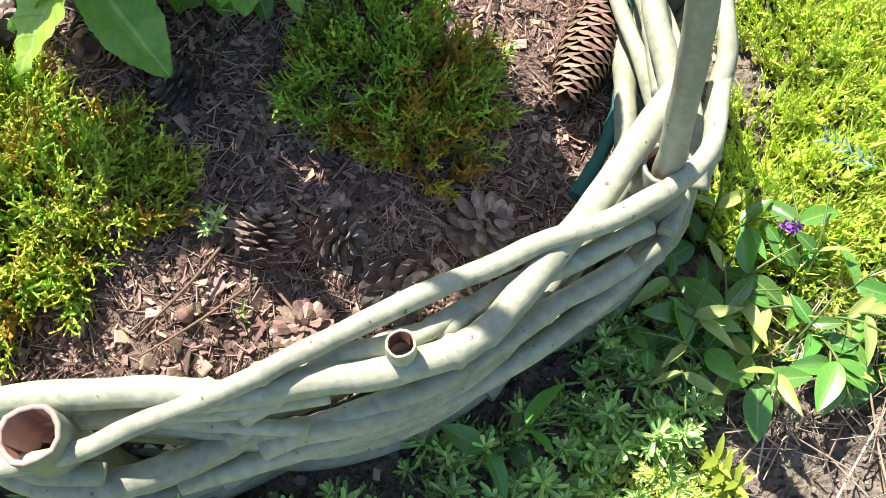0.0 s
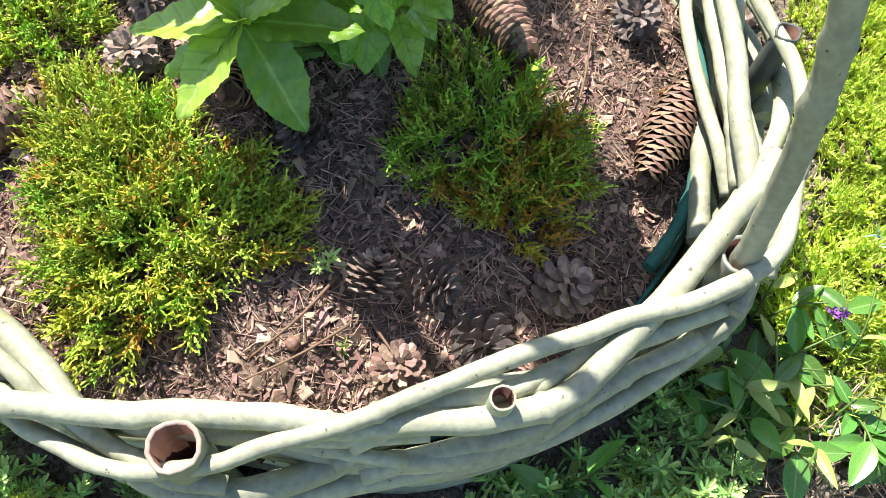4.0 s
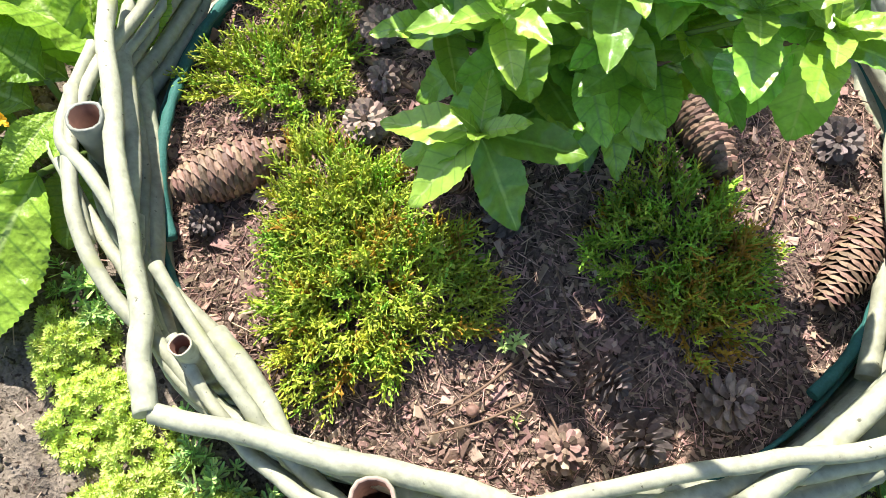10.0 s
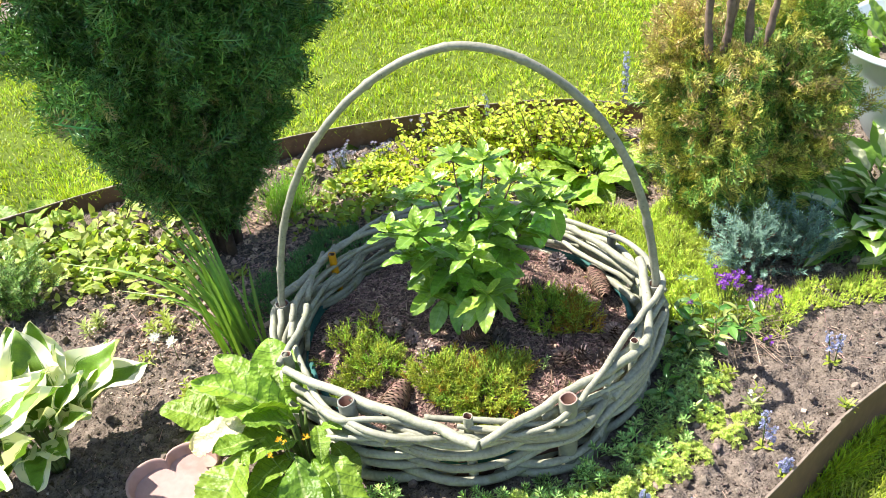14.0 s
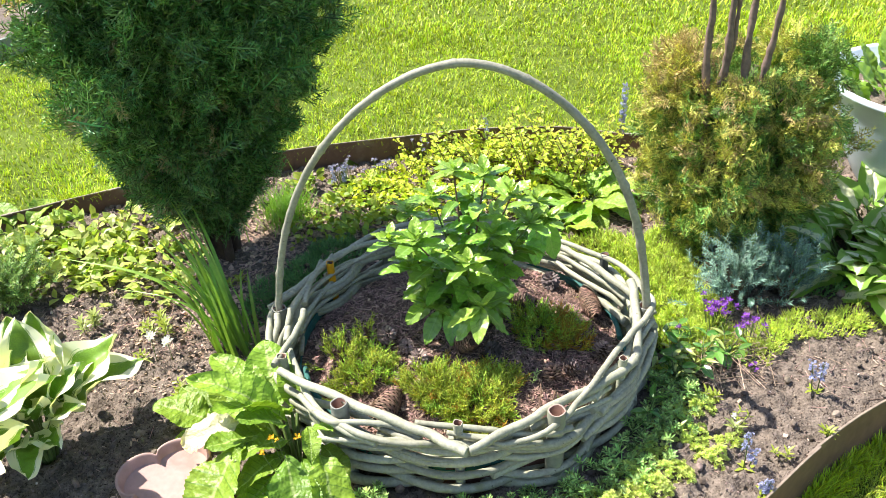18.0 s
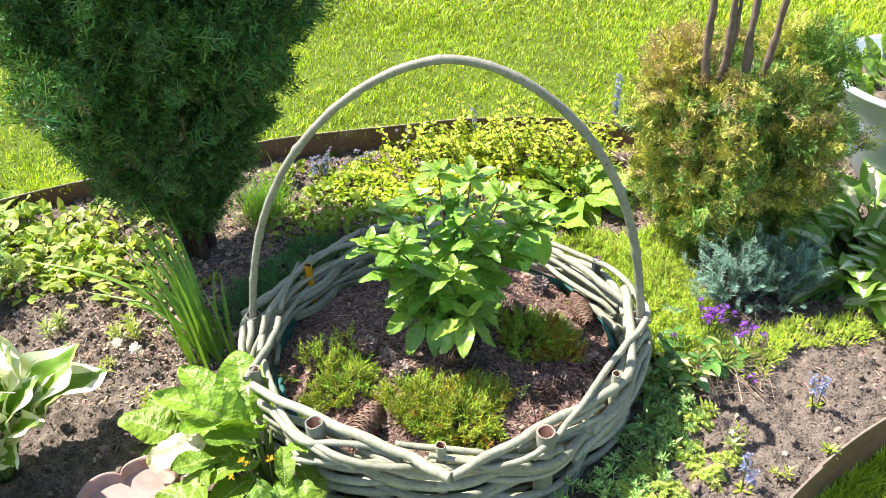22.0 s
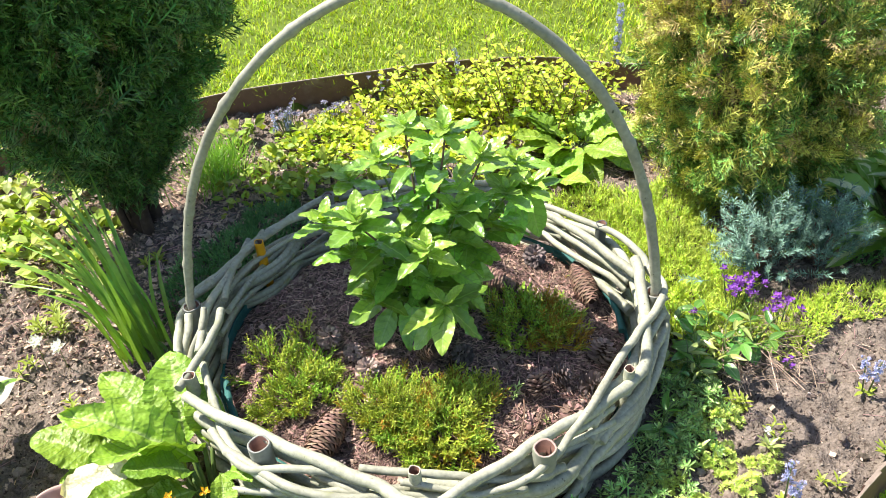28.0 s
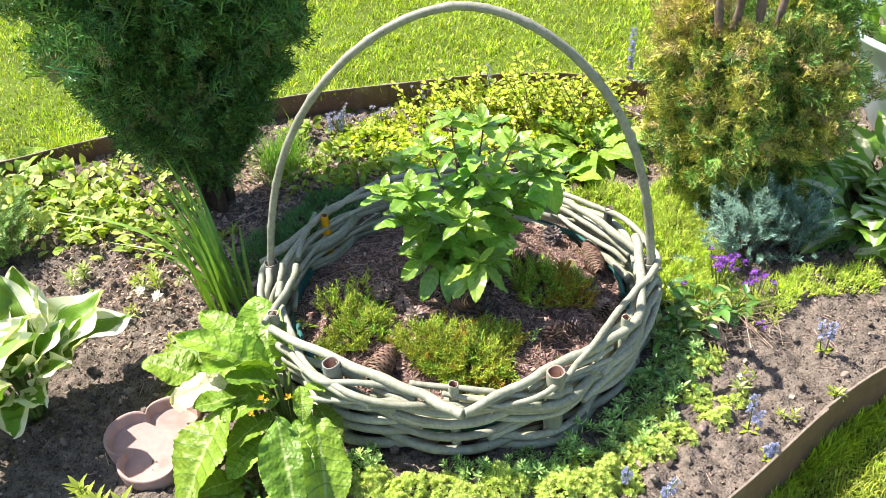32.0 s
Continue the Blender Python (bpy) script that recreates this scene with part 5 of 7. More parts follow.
def pine_cone(place, size, tilt, yaw, m, label, openness=1.0):
    """A short open cone: each whorl of thick woody scales spreads like a flower."""
    ob = thing("pine_cone", place, label, "cone", "cones in the basket")
    v, f = [], []
    n = 46
    rot = Matrix.Rotation(radians(yaw), 4, "Z") @ Matrix.Rotation(radians(tilt), 4, "X")
    part("core", tube("core", [(0, 0, -size * 0.35), (0, 0, 0), (0, 0, size * 0.35)], [size * 0.16, size * 0.2, size * 0.06], M["core"], 7), ob, "", rot)
    for i in range(n):
        t = i / (n - 1)
        a = i * 2.39996
        z = (t - 0.5) * size * 0.72
        rr = size * 0.52 * (math.sin(math.pi * (0.22 + 0.72 * t)) ** 0.7) * openness
        up = -0.15 + 1.0 * t
        out = Vector((math.cos(a), math.sin(a), 0))
        side = Vector((-math.sin(a), math.cos(a), 0))
        w = size * 0.12 * (1.15 - 0.4 * t)
        b = out * size * 0.08 + Vector((0, 0, z))
        tip = out * rr + Vector((0, 0, z + rr * 0.45 * up))
        th = Vector((0, 0, size * 0.03))
        k = len(v)
        mid = b.lerp(tip, 0.72)
        v += [b - side * w * 0.4, b + side * w * 0.4, mid + side * w, mid - side * w, tip + side * w * 0.6 + th, tip - side * w * 0.6 + th, b + th, mid + th * 1.4, tip + th * 2.0]
        f += [(k, k + 1, k + 2, k + 3), (k + 3, k + 2, k + 4, k + 5), (k, k + 3, k + 7, k + 6), (k + 1, k + 6, k + 7, k + 2), (k + 3, k + 5, k + 8, k + 7), (k + 2, k + 7, k + 8, k + 4), (k + 5, k + 4, k + 8)]
    part("cone_body", mesh_from("cone_body", v, f, m, False), ob, "", rot)


def on_pot(x, y, dz):
    return (x, y, pot_z(x, y) + dz + 0.007)


spruce_cone(on_pot(0.352, 0.150, 0.018), 10, 0.135, 0.052, 0, "long brown spruce cone lying beside the green liner")
spruce_cone(on_pot(-0.165, -0.285, 0.018), -16, 0.128, 0.060, 4, "long brown spruce cone lying near the basket's rim")
spruce_cone(on_pot(0.145, 0.125, 0.020), 245, 0.130, 0.056, 3, "brown spruce cone lying in the shrub's shade")
spruce_cone(on_pot(0.015, -0.100, 0.026), 25, 0.112, 0.056, 35, "brown spruce cone leaning under the shrub's low leaves")
pine_cone(on_pot(0.228, -0.182, 0.022), 0.048, 55, 200, M["pinecone"], "open grey-brown pine cone on dry needles")
pine_cone(on_pot(-0.100, -0.150, 0.020), 0.051, 20, 40, M["pinecone"], "open pale pine cone lying behind the big heather")
pine_cone(on_pot(0.365, -0.075, 0.018), 0.057, 25, 120, M["pinecone"], "weathered open pine cone lying by the rim")
pine_cone(on_pot(0.275, -0.150, 0.014), 0.045, 70, 90, M["darkcone"], "dark bluish pine cone half sunk in mulch")
pine_cone(on_pot(0.250, 0.245, 0.022), 0.054, 35, 10, M["darkcone"], "dark pine cone lying near the back rim")
pine_cone(on_pot(0.085, -0.115, 0.016), 0.045, 40, 300, M["darkcone"], "small dark pine cone by the shrub's foot")
pine_cone(on_pot(0.290, -0.225, 0.000), 0.050, 10, 150, M["chip"], "crumbling reddish pine cone at the basket's edge")
pine_cone(on_pot(0.335, -0.160, 0.008), 0.057, 60, 60, M["darkcone"], "dark flattened pine cone among needles")
pine_cone(on_pot(-0.190, -0.055, 0.022), 0.049, 30, 75, M["pinecone"], "open pine cone between young heather and shrub")
pine_cone(on_pot(-0.135, -0.095, 0.018), 0.039, 50, 20, M["pinecone"], "small pine cone beside a dry twig")
pine_cone(on_pot(-0.145, -0.345, 0.012), 0.037, 40, 20, M["darkcone"], "small dark cone fragment near the front rim")

for i, (a, b, r0) in enumerate([((-0.175, -0.09), (-0.105, -0.08), 0.004), ((0.235, -0.225), (0.195, -0.315), 0.0016), ((0.16, -0.11), (0.25, -0.165), 0.0014), ((0.25, -0.21), (0.315, -0.235), 0.0015), ((0.20, -0.20), (0.185, -0.30), 0.0018), ((0.28, 0.05), (0.22, 0.20), 0.0016)]):
    pts = spline([on_pot(*a, 0.006), on_pot((a[0] + b[0]) / 2 + 0.006, (a[1] + b[1]) / 2, 0.010), on_pot(*b, 0.007)], 8)
    tagged(new("dry_twig", tube("dry_twig", pts, np.linspace(r0, r0 * 0.6, 8), M["twig"], 6, 0.2, i)), "short dry brown twig lying on the mulch", "twig", "twigs in the basket")
pb = thing("acorn", on_pot(0.207, -0.268, 0.004), "small round brown nut lying on the mulch", "nut")
part("nut", inst_mesh("nut", ICO, M["cone"], np.zeros((1, 3)), np.eye(3)[None] * 0.008, True), pb)


def seedling(place, h, m, label, n=9, leaf=0.012, seed=0, category="seedling", stems=1):
    """A small upright weed: thin stem with whorled narrow leaves."""
    r = random.Random(seed)
    ob = thing("seedling", place, label, category)
    lm = leaf_mesh("leaf", m, leaf, leaf * 0.32, 0.9, 1, 0, 0.3, 0.2, rows=4, half=1)
    for s in range(stems):
        lean = Vector((r.gauss(0, 0.25), r.gauss(0, 0.25), 1)).normalized()
        foot = Vector((r.gauss(0, 0.006) * stems, r.gauss(0, 0.006) * stems, -0.004))
        stem = part("stem", tube("stem", [foot, foot + lean * h * 0.5, foot + lean * h], [0.0012, 0.001, 0.0006], M["stem"], 5), ob)
        for i in range(n):
            a = i * 2.4
            part("leaf", lm, stem, "", aim(foot + lean * h * (0.2 + 0.8 * i / n), (math.cos(a), math.sin(a), 0.5 + 0.6 * i / n), (0, 0, 1), r.uniform(0.8, 1.2)))


seedling(on_pot(0.183, -0.197, 0), 0.028, M["sedum_dark"], "small grey-green seedling in the mulch", 14, 0.013, 1)
seedling(on_pot(0.175, -0.205, 0), 0.016, M["sedum_dark"], "tiny grey-green seedling in the mulch", 9, 0.009, 2)
seedling(on_pot(0.246, -0.25, 0), 0.014, M["vinca_pale"], "tiny pale green seedling in the mulch", 7, 0.009, 3)
seedling(on_pot(0.04, -0.36, 0), 0.02, M["sedum_dark"], "tiny green seedling near the rim", 9, 0.011, 4)
seedling(on_pot(0.33, 0.215, 0), 0.02, M["vinca_pale"], "small pale seedling beside a spruce cone", 9, 0.011, 5)


# ---- the two thujas ----
def frond_template(seed, shoots=9, width=0.030):
    """A loose spray: curved, folded shoots that fork off a midrib; along +y, length 1."""
    r = random.Random(seed)
    v, f = [], []

    def shoot(a, b, w):
        a, b = Vector(a), Vector(b)
        d = (b - a).normalized()
        s = Vector((-d.y, d.x, r.uniform(-0.8, 0.8))) * w
        m = a.lerp(b, 0.55) + Vector((r.uniform(-1, 1), r.uniform(-1, 1), r.uniform(0, 1.5))) * w * 1.3
        k = len(v)
        v.extend([tuple(a - s * 0.6), tuple(a + s * 0.6), tuple(m + s), tuple(m - s), tuple(b)])
        f.extend([(k, k + 1, k + 2, k + 3), (k + 3, k + 2, k + 4)])

    shoot((0, 0, 0), (0, 1, 0.05), width)
    for i in range(shoots):
        t = 0.08 + 0.8 * i / shoots
        L = 0.5 * (1 - t * 0.55) * r.uniform(0.7, 1.2)
        s = 1 if i % 2 else -1
        b = Vector((s * L * 0.74, t + L * 0.62, L * r.uniform(-0.5, 0.5)))
        shoot((0, t, 0), b, width)
        if L > 0.2:
            m = Vector((0, t, 0)).lerp(b, 0.45)
            shoot(m, m + Vector((s * L * 0.08, L * 0.5, L * r.uniform(-0.2, 0.4))), width * 0.9)
            shoot(m, m + Vector((s * L * 0.45, L * 0.1, L * r.uniform(-0.2, 0.4))), width * 0.9)
    return v, f


FRONDS = [frond_template(1, 14, 0.0195), frond_template(2, 15, 0.0195), frond_template(3, 13, 0.021)]


def thuja(name, place, profile, n, length, mats, label, seed, trunks, bare=(), clumpy=0.2, loose=0.35, lobes=()):
    """Limbs and a crown of many flat sprays that point up and out. profile: (height, half width) pairs."""
    r = np.random.default_rng(seed)
    ob = thing(name, place, label, "conifer")
    hs, ws = np.array([p[0] for p in profile]), np.array([p[1] for p in profile])
    for (x0, y0, x1, y1, z1, r0) in trunks:
        part("trunk", tube("trunk", spline([(x0, y0, -0.03), (x0 * 0.8 + x1 * 0.2, y0 * 0.8 + y1 * 0.2, z1 * 0.4), (x1, y1, z1)], 12), np.linspace(r0, r0 * 0.45, 12), M["bark"], 9, 0.25, seed), ob)
    for (x0, y0, x1, y1, z0, z1, r0) in bare:
        part("bare_stem", tube("bare_stem", spline([(x0 + (x1 - x0) * q / 6 + 0.004 * math.sin(q * 2.3 + x0 * 60), y0 + (y1 - y0) * q / 6 + 0.004 * math.cos(q * 1.9 + x0 * 40), z0 + (z1 - z0) * q / 6) for q in range(7)], 40), np.linspace(r0 * 0.95, r0 * 0.55, 40) * (1 + 0.12 * np.sin(np.arange(40) * 0.9 + x0 * 50)), M["pruned"], 9, 0.45, seed + 3), ob, "bare brown pruned stem")
    for i in range(int(40 if n > 1500 else 26)):
        a, z = r.uniform(0, 2 * np.pi), r.uniform(hs[0] + 0.08, hs[-1] * 0.8)
        w = np.interp(z, hs, ws) * 0.75
        part("limb", tube("limb", spline([(0.02 * math.cos(a), 0.02 * math.sin(a), max(0.03, z - 0.25)), (w * 0.5 * math.cos(a), w * 0.5 * math.sin(a), z - 0.08), (w * math.cos(a), w * math.sin(a), z + 0.06)], 7), np.linspace(0.008, 0.003, 7), M["bark"], 5), ob)
    for i, (m, share, q0, zlo, zhi) in enumerate(mats):
        k = int(n * share)
        z = hs[0] + (hs[-1] - hs[0]) * (zlo + (zhi - zlo) * r.random(k * 3))
        w = np.interp(z, hs, ws)
        keep = r.random(k * 3) < (w / ws.max()) ** 1.2
        z, w = z[keep][:k], w[keep][:k]
        k = len(z)
        a = r.uniform(0, 2 * np.pi, k)
        bump = np.array([1 + clumpy * (1.6 * noise.noise(Vector((math.cos(t) * 3, math.sin(t) * 3, h * 7 + seed))) + 0.9 * noise.noise(Vector((math.cos(t) * 8, math.sin(t) * 8, h * 18 + seed)))) for t, h in zip(a, z)])
        q = q0 + (1.0 - q0) * np.sqrt(r.random(k))
        rr = w * bump * q
        out = np.c_[np.cos(a), np.sin(a), np.zeros(k)]
        P = out * rr[:, None] + np.c_[np.zeros((k, 2)), z]
        Y = out * r.uniform(0.45, 1.0, k)[:, None] + np.c_[np.zeros((k, 2)), r.uniform(0.25, 0.9, k)] + loose * r.normal(size=(k, 3))
        side = np.c_[-np.sin(a), np.cos(a), np.zeros(k)]
        Z = out * 0.7 + side * r.normal(0, 0.8, k)[:, None] + np.c_[np.zeros((k, 2)), np.ones(k) * 0.3]
        L = length * r.uniform(0.6, 1.25, k)
        T = turn_to(Y, Z, L)
        part("crown", inst_mesh("crown", FRONDS[i % 3], m, P - Y / np.linalg.norm(Y, axis=1, keepdims=True) * (L * 0.5)[:, None], T), ob)
    for (cx, cy, cz, rx, rz, k, m) in lobes:
        d = unit_random(k) * (r.random(k) ** 0.45)[:, None] * (rx, rx, rz)
        P = d + (cx, cy, cz)
        Y = d / (rx, rx, rz) + 0.6 * r.normal(size=(k, 3)) + (0, 0, 0.8)
        part("crown", inst_mesh("crown", FRONDS[k % 3], m, P, turn_to(Y, r.normal(size=(k, 3)), length * r.uniform(0.6, 1.2, k))), ob)


thuja("dark_thuja", (-0.83, 0.60, 0.0), [(0.11, 0.06), (0.22, 0.13), (0.38, 0.225), (0.54, 0.31), (0.72, 0.365), (0.88, 0.38), (1.05, 0.36), (1.20, 0.29), (1.32, 0.16), (1.42, 0.04)], 7900, 0.095,
      [(M["thuja"], 0.94, 0.35, 0, 1), (M["thuja_pale"], 0.02, 0.55, 0, 1)], "dense dark green globe-shaped thuja with several trunks", 31,
      [(0.0, 0.0, 0.03, 0.02, 0.8, 0.034), (0.035, 0.02, 0.14, 0.05, 0.6, 0.022), (-0.02, 0.01, -0.14, 0.03, 0.6, 0.020), (0.025, -0.02, 0.10, -0.12, 0.5, 0.018), (-0.015, -0.04, -0.16, -0.1, 0.45, 0.013)], clumpy=0.34, loose=0.5,
      lobes=[(-0.05, -0.19, 1.02, 0.17, 0.20, 420, M["thuja"]), (0.12, -0.16, 1.12, 0.18, 0.18, 260, M["thuja"]), (0.27, -0.08, 0.66, 0.09, 0.10, 110, M["thuja"]), (-0.33, -0.06, 1.00, 0.07, 0.15, 70, M["rusty"])])
thuja("yellowed_thuja", (0.845, 0.66, 0.0), [(0.03, 0.15), (0.12, 0.235), (0.28, 0.27), (0.45, 0.275), (0.52, 0.265), (0.59, 0.22), (0.64, 0.11)], 4900, 0.068,
      [(M["golden"], 0.25, 0.45, 0.3, 0.95), (M["golden_dark"], 0.56, 0.1, 0, 0.95), (M["golden"], 0.10, 0.5, 0, 0.5), (M["rusty"], 0.06, 0.5, 0.4, 1)], "yellowed bushy thuja with bare pruned stems standing out of it", 41,
      [(0.0, 0.0, 0.02, 0.0, 0.6, 0.022), (0.06, 0.02, 0.12, 0.04, 0.5, 0.016), (-0.05, 0.0, -0.12, 0.03, 0.5, 0.016)],
      bare=[(-0.13, -0.11, -0.17, -0.12, 0.3, 1.06, 0.014), (-0.10, -0.11, -0.10, -0.12, 0.3, 1.08, 0.013), (-0.10, -0.10, -0.075, -0.12, 0.35, 1.05, 0.009), (-0.05, -0.11, -0.035, -0.12, 0.3, 1.06, 0.014), (0.0, -0.10, 0.05, -0.12, 0.4, 1.05, 0.012)], clumpy=0.3, loose=0.6,
      lobes=[(-0.20, -0.02, 0.58, 0.075, 0.12, 70, M["rusty"]), (-0.20, 0.0, 0.54, 0.09, 0.12, 110, M["golden"]), (0.19, -0.02, 0.57, 0.080, 0.12, 200, M["golden_dark"]), (0.12, 0.04, 0.60, 0.08, 0.10, 90, M["golden"])])

# ---- blue juniper ----
NEEDLE_SHOOT = sprig_template(34, 1, 0.24, 0.10, 1.0, 9, 0.3)


def juniper(place, rx, ry, h, n, seed, label, m="juniper"):
    r = np.random.default_rng(seed)
    ob = thing("juniper_bush", place, label, "juniper")
    ends = []
    for i in range(16):
        a, q = r.uniform(0, 2 * np.pi), r.uniform(0.3, 0.95)
        e = np.array((rx * q * math.cos(a), ry * q * math.sin(a), h * r.uniform(0.45, 1.0) * (1.15 - 0.5 * q)))
        pts = spline([(0, 0, -0.01), e * (0.5, 0.5, 0.65), e], 9)
        ends.append(pts)
        part("branch", tube("branch", pts, np.linspace(0.005, 0.0018, 9), M["twig"], 6), ob)
    P, Y = [], []
    for i in range(n):
        pts = ends[r.integers(len(ends))]
        t = 8 * (0.35 + 0.65 * r.random())
        P.append(pts[int(t)] + 0.028 * r.normal(size=3) + np.array((0, 0, 0.008)))
        Y.append((pts[-1] - pts[3]) / np.linalg.norm(pts[-1] - pts[3]) + 0.5 * r.normal(size=3) + np.array((0, 0, 0.6)))
    P = np.array(P)
    P[:, 2] = np.maximum(P[:, 2], 0.008)
    part("foliage", inst_mesh("foliage", NEEDLE_SHOOT, M[m], P, turn_to(np.array(Y), r.normal(size=(n, 3)), r.uniform(0.042, 0.078, n))), ob)


juniper((0.80, 0.320, 0.0), 0.105, 0.10, 0.20, 230, 51, "low silvery blue juniper with prickly needles")
juniper((0.945, 0.325, 0.0), 0.085, 0.09, 0.165, 170, 52, "low blue-green juniper beside the yellowed thuja")
juniper((-1.46, 0.34, 0.0), 0.12, 0.14, 0.15, 380, 53, "low grey-green juniper at the bed's side", "golden_dark")


# ---- low covers: sedum mats, feathery cover, golden creeping leaves ----
def rosette_template(n, seed, fat=0.3, rise=0.5, grow=0.9):
    r = random.Random(seed)
    v, f = [], []
    for i in range(n):
        a = i * 2.4
        lift = rise + grow * i / n
        d = Vector((math.cos(a), math.sin(a), lift)).normalized()
        s = Vector((-math.sin(a), math.cos(a), 0)) * fat * 0.5
        up = d.cross(s).normalized() * fat * -0.35
        b = Vector((0, 0, 0.5 * i / n))
        L = 1.0 - 0.45 * i / n
        k = len(v)
        v += [tuple(b), tuple(b + d * L * 0.55 + s), tuple(b + d * L), tuple(b + d * L * 0.55 - s), tuple(b + d * L * 0.5 + up)]
        f += [(k, k + 1, k + 4), (k + 1, k + 2, k + 4), (k + 2, k + 3, k + 4), (k + 3, k, k + 4)]
    return [(x, z, -y) for x, y, z in v], f   # the rosette's axis lies along +y


ROSETTE = rosette_template(11, 1)
FEATHER = plume_template(4, 2, 6, 3, 0.07)


def finger_template(n, seed):
    """A stonecrop shoot along +y: narrow fleshy leaves with blunt tips, crowded towards the top."""
    r = random.Random(seed)
    v, f = [], []
    for i in range(n):
        t = i / (n - 1)
        a = i * 2.4 + r.uniform(-0.3, 0.3)
        L = (0.52 - 0.24 * t) * r.uniform(0.8, 1.15)
        d = Vector((math.cos(a), 0.15 + 1.1 * t, math.sin(a))).normalized()
        s = Vector((-math.sin(a), 0, math.cos(a))) * 0.048
        up = d.cross(s).normalized() * 0.035
        b = Vector((0, 0.25 + 0.55 * t ** 0.7, 0))
        k = len(v)
        v += [tuple(p) for p in (b - s * 0.5, b + s * 0.5, b + d * L * 0.72 + s, b + d * L * 0.95 + s * 0.6, b + d * L * 0.95 - s * 0.6, b + d * L * 0.72 - s, b + d * L * 0.75 + up)]
        f += [(k, k + 1, k + 2, k + 6), (k, k + 6, k + 5), (k + 2, k + 3, k + 6), (k + 3, k + 4, k + 6), (k + 4, k + 5, k + 6)]
    return v, f


STAR = finger_template(17, 6)
OVAL = ([(0, 0, 0), (0.28, 0.3, 0.05), (0.30, 0.6, 0.02), (0, 1, -0.14), (-0.30, 0.6, 0.02), (-0.28, 0.3, 0.05), (0, 0.5, -0.03)], [(0, 1, 2, 6), (6, 2, 3), (6, 3, 4), (0, 6, 4, 5)])


def mat_patch(name, patches, template, m, density, size, height, label, category, seed, tilt=0.35, height_of=soil_z, upright=True):
    """A low mat grown over the soil: patches are (x, y, rx, ry)."""
    r = np.random.default_rng(seed)
    P, Y, S = [], [], []
    for (cx, cy, rx, ry) in patches:
        n = int(density * math.pi * rx * ry)
        a, q = r.uniform(0, 2 * np.pi, n), np.sqrt(r.random(n))
        wob = 1 + 0.22 * np.sin(3 * a + cx * 9) + 0.13 * np.sin(5 * a + cy * 13)
        x, y = cx + rx * q * wob * np.cos(a), cy + ry * q * wob * np.sin(a)
        ok = (np.hypot(x, y) > 0.485) & in_bed(x, y)
        x, y, q = x[ok], y[ok], q[ok]
        dome = np.array([0.6 + 0.7 * noise.noise(Vector((p * 14, t * 14, seed))) for p, t in zip(x, y)])
        z = np.array([height_of(p, t) for p, t in zip(x, y)]) + height * np.clip(1 - q**3, 0.05, 1) * np.clip(dome, 0.15, 1.2) * r.uniform(0.55, 1.05, len(x))
        P.append(np.c_[x, y, z])
        Y.append(np.c_[(x - cx) / rx * 0.5, (y - cy) / ry * 0.5, np.ones(len(x))] + tilt * r.normal(size=(len(x), 3)))
        S.append(size * r.uniform(0.65, 1.25, len(x)))
    P, Y, S = np.vstack(P), np.vstack(Y), np.concatenate(S)
    if not upright:
        Y[:, 2] *= 0.45
        Y += 0.5 * np.c_[r.normal(size=(len(Y), 2)), np.zeros(len(Y))]
    Z = r.normal(size=(len(P), 3)) + (np.array([0, 0, 2.0]) if not upright else 0)
    return tagged(new(name, inst_mesh(name, template, m, P, turn_to(Y, Z, S), False)), label, category, kind="stuff")


mat_patch("bright_sedum_mat", [(-0.085, -0.565, 0.055, 0.055), (0.03, -0.575, 0.085, 0.07), (0.115, -0.545, 0.05, 0.05), (0.255, -0.535, 0.085, 0.065), (0.35, -0.505, 0.055, 0.05), (-0.17, -0.545, 0.045, 0.05)], ROSETTE, M["sedum"], 50000, 0.0098, 0.062, "bright yellow-green stonecrop mat in front of the basket", "stonecrop", 61)
mat_patch("bright_sedum_mat", [(0.44, -0.415, 0.055, 0.035), (0.385, -0.45, 0.05, 0.035), (0.50, -0.375, 0.05, 0.03), (0.60, -0.33, 0.035, 0.025), (0.565, -0.255, 0.045, 0.04), (0.600, -0.15, 0.045, 0.035), (0.655, -0.27, 0.035, 0.02)], ROSETTE, M["sedum"], 32000, 0.0100, 0.034, "scattered yellow-green stonecrop tufts on the soil", "stonecrop", 62)
mat_patch("bright_sedum_mat", [(0.53, -0.03, 0.035, 0.05), (0.545, -0.16, 0.03, 0.04), (0.46, -0.30, 0.035, 0.03), (0.40, -0.37, 0.03, 0.025), (0.30, -0.44, 0.035, 0.02)], ROSETTE, M["sedum"], 30000, 0.0098, 0.028, "small yellow-green stonecrop tufts at the basket's foot", "stonecrop", 60)
mat_patch("dark_sedum_mat", [(0.10, -0.505, 0.10, 0.03), (0.235, -0.465, 0.09, 0.03), (0.34, -0.405, 0.09, 0.045), (0.42, -0.32, 0.07, 0.06), (0.50, -0.22, 0.07, 0.075), (-0.20, -0.50, 0.06, 0.04), (0.545, -0.10, 0.07, 0.08), (0.175, -0.50, 0.05, 0.04)], STAR, M["sedum_dark"], 4200, 0.036, 0.024, "blue-green stonecrop shoots round the basket's foot", "stonecrop", 63)
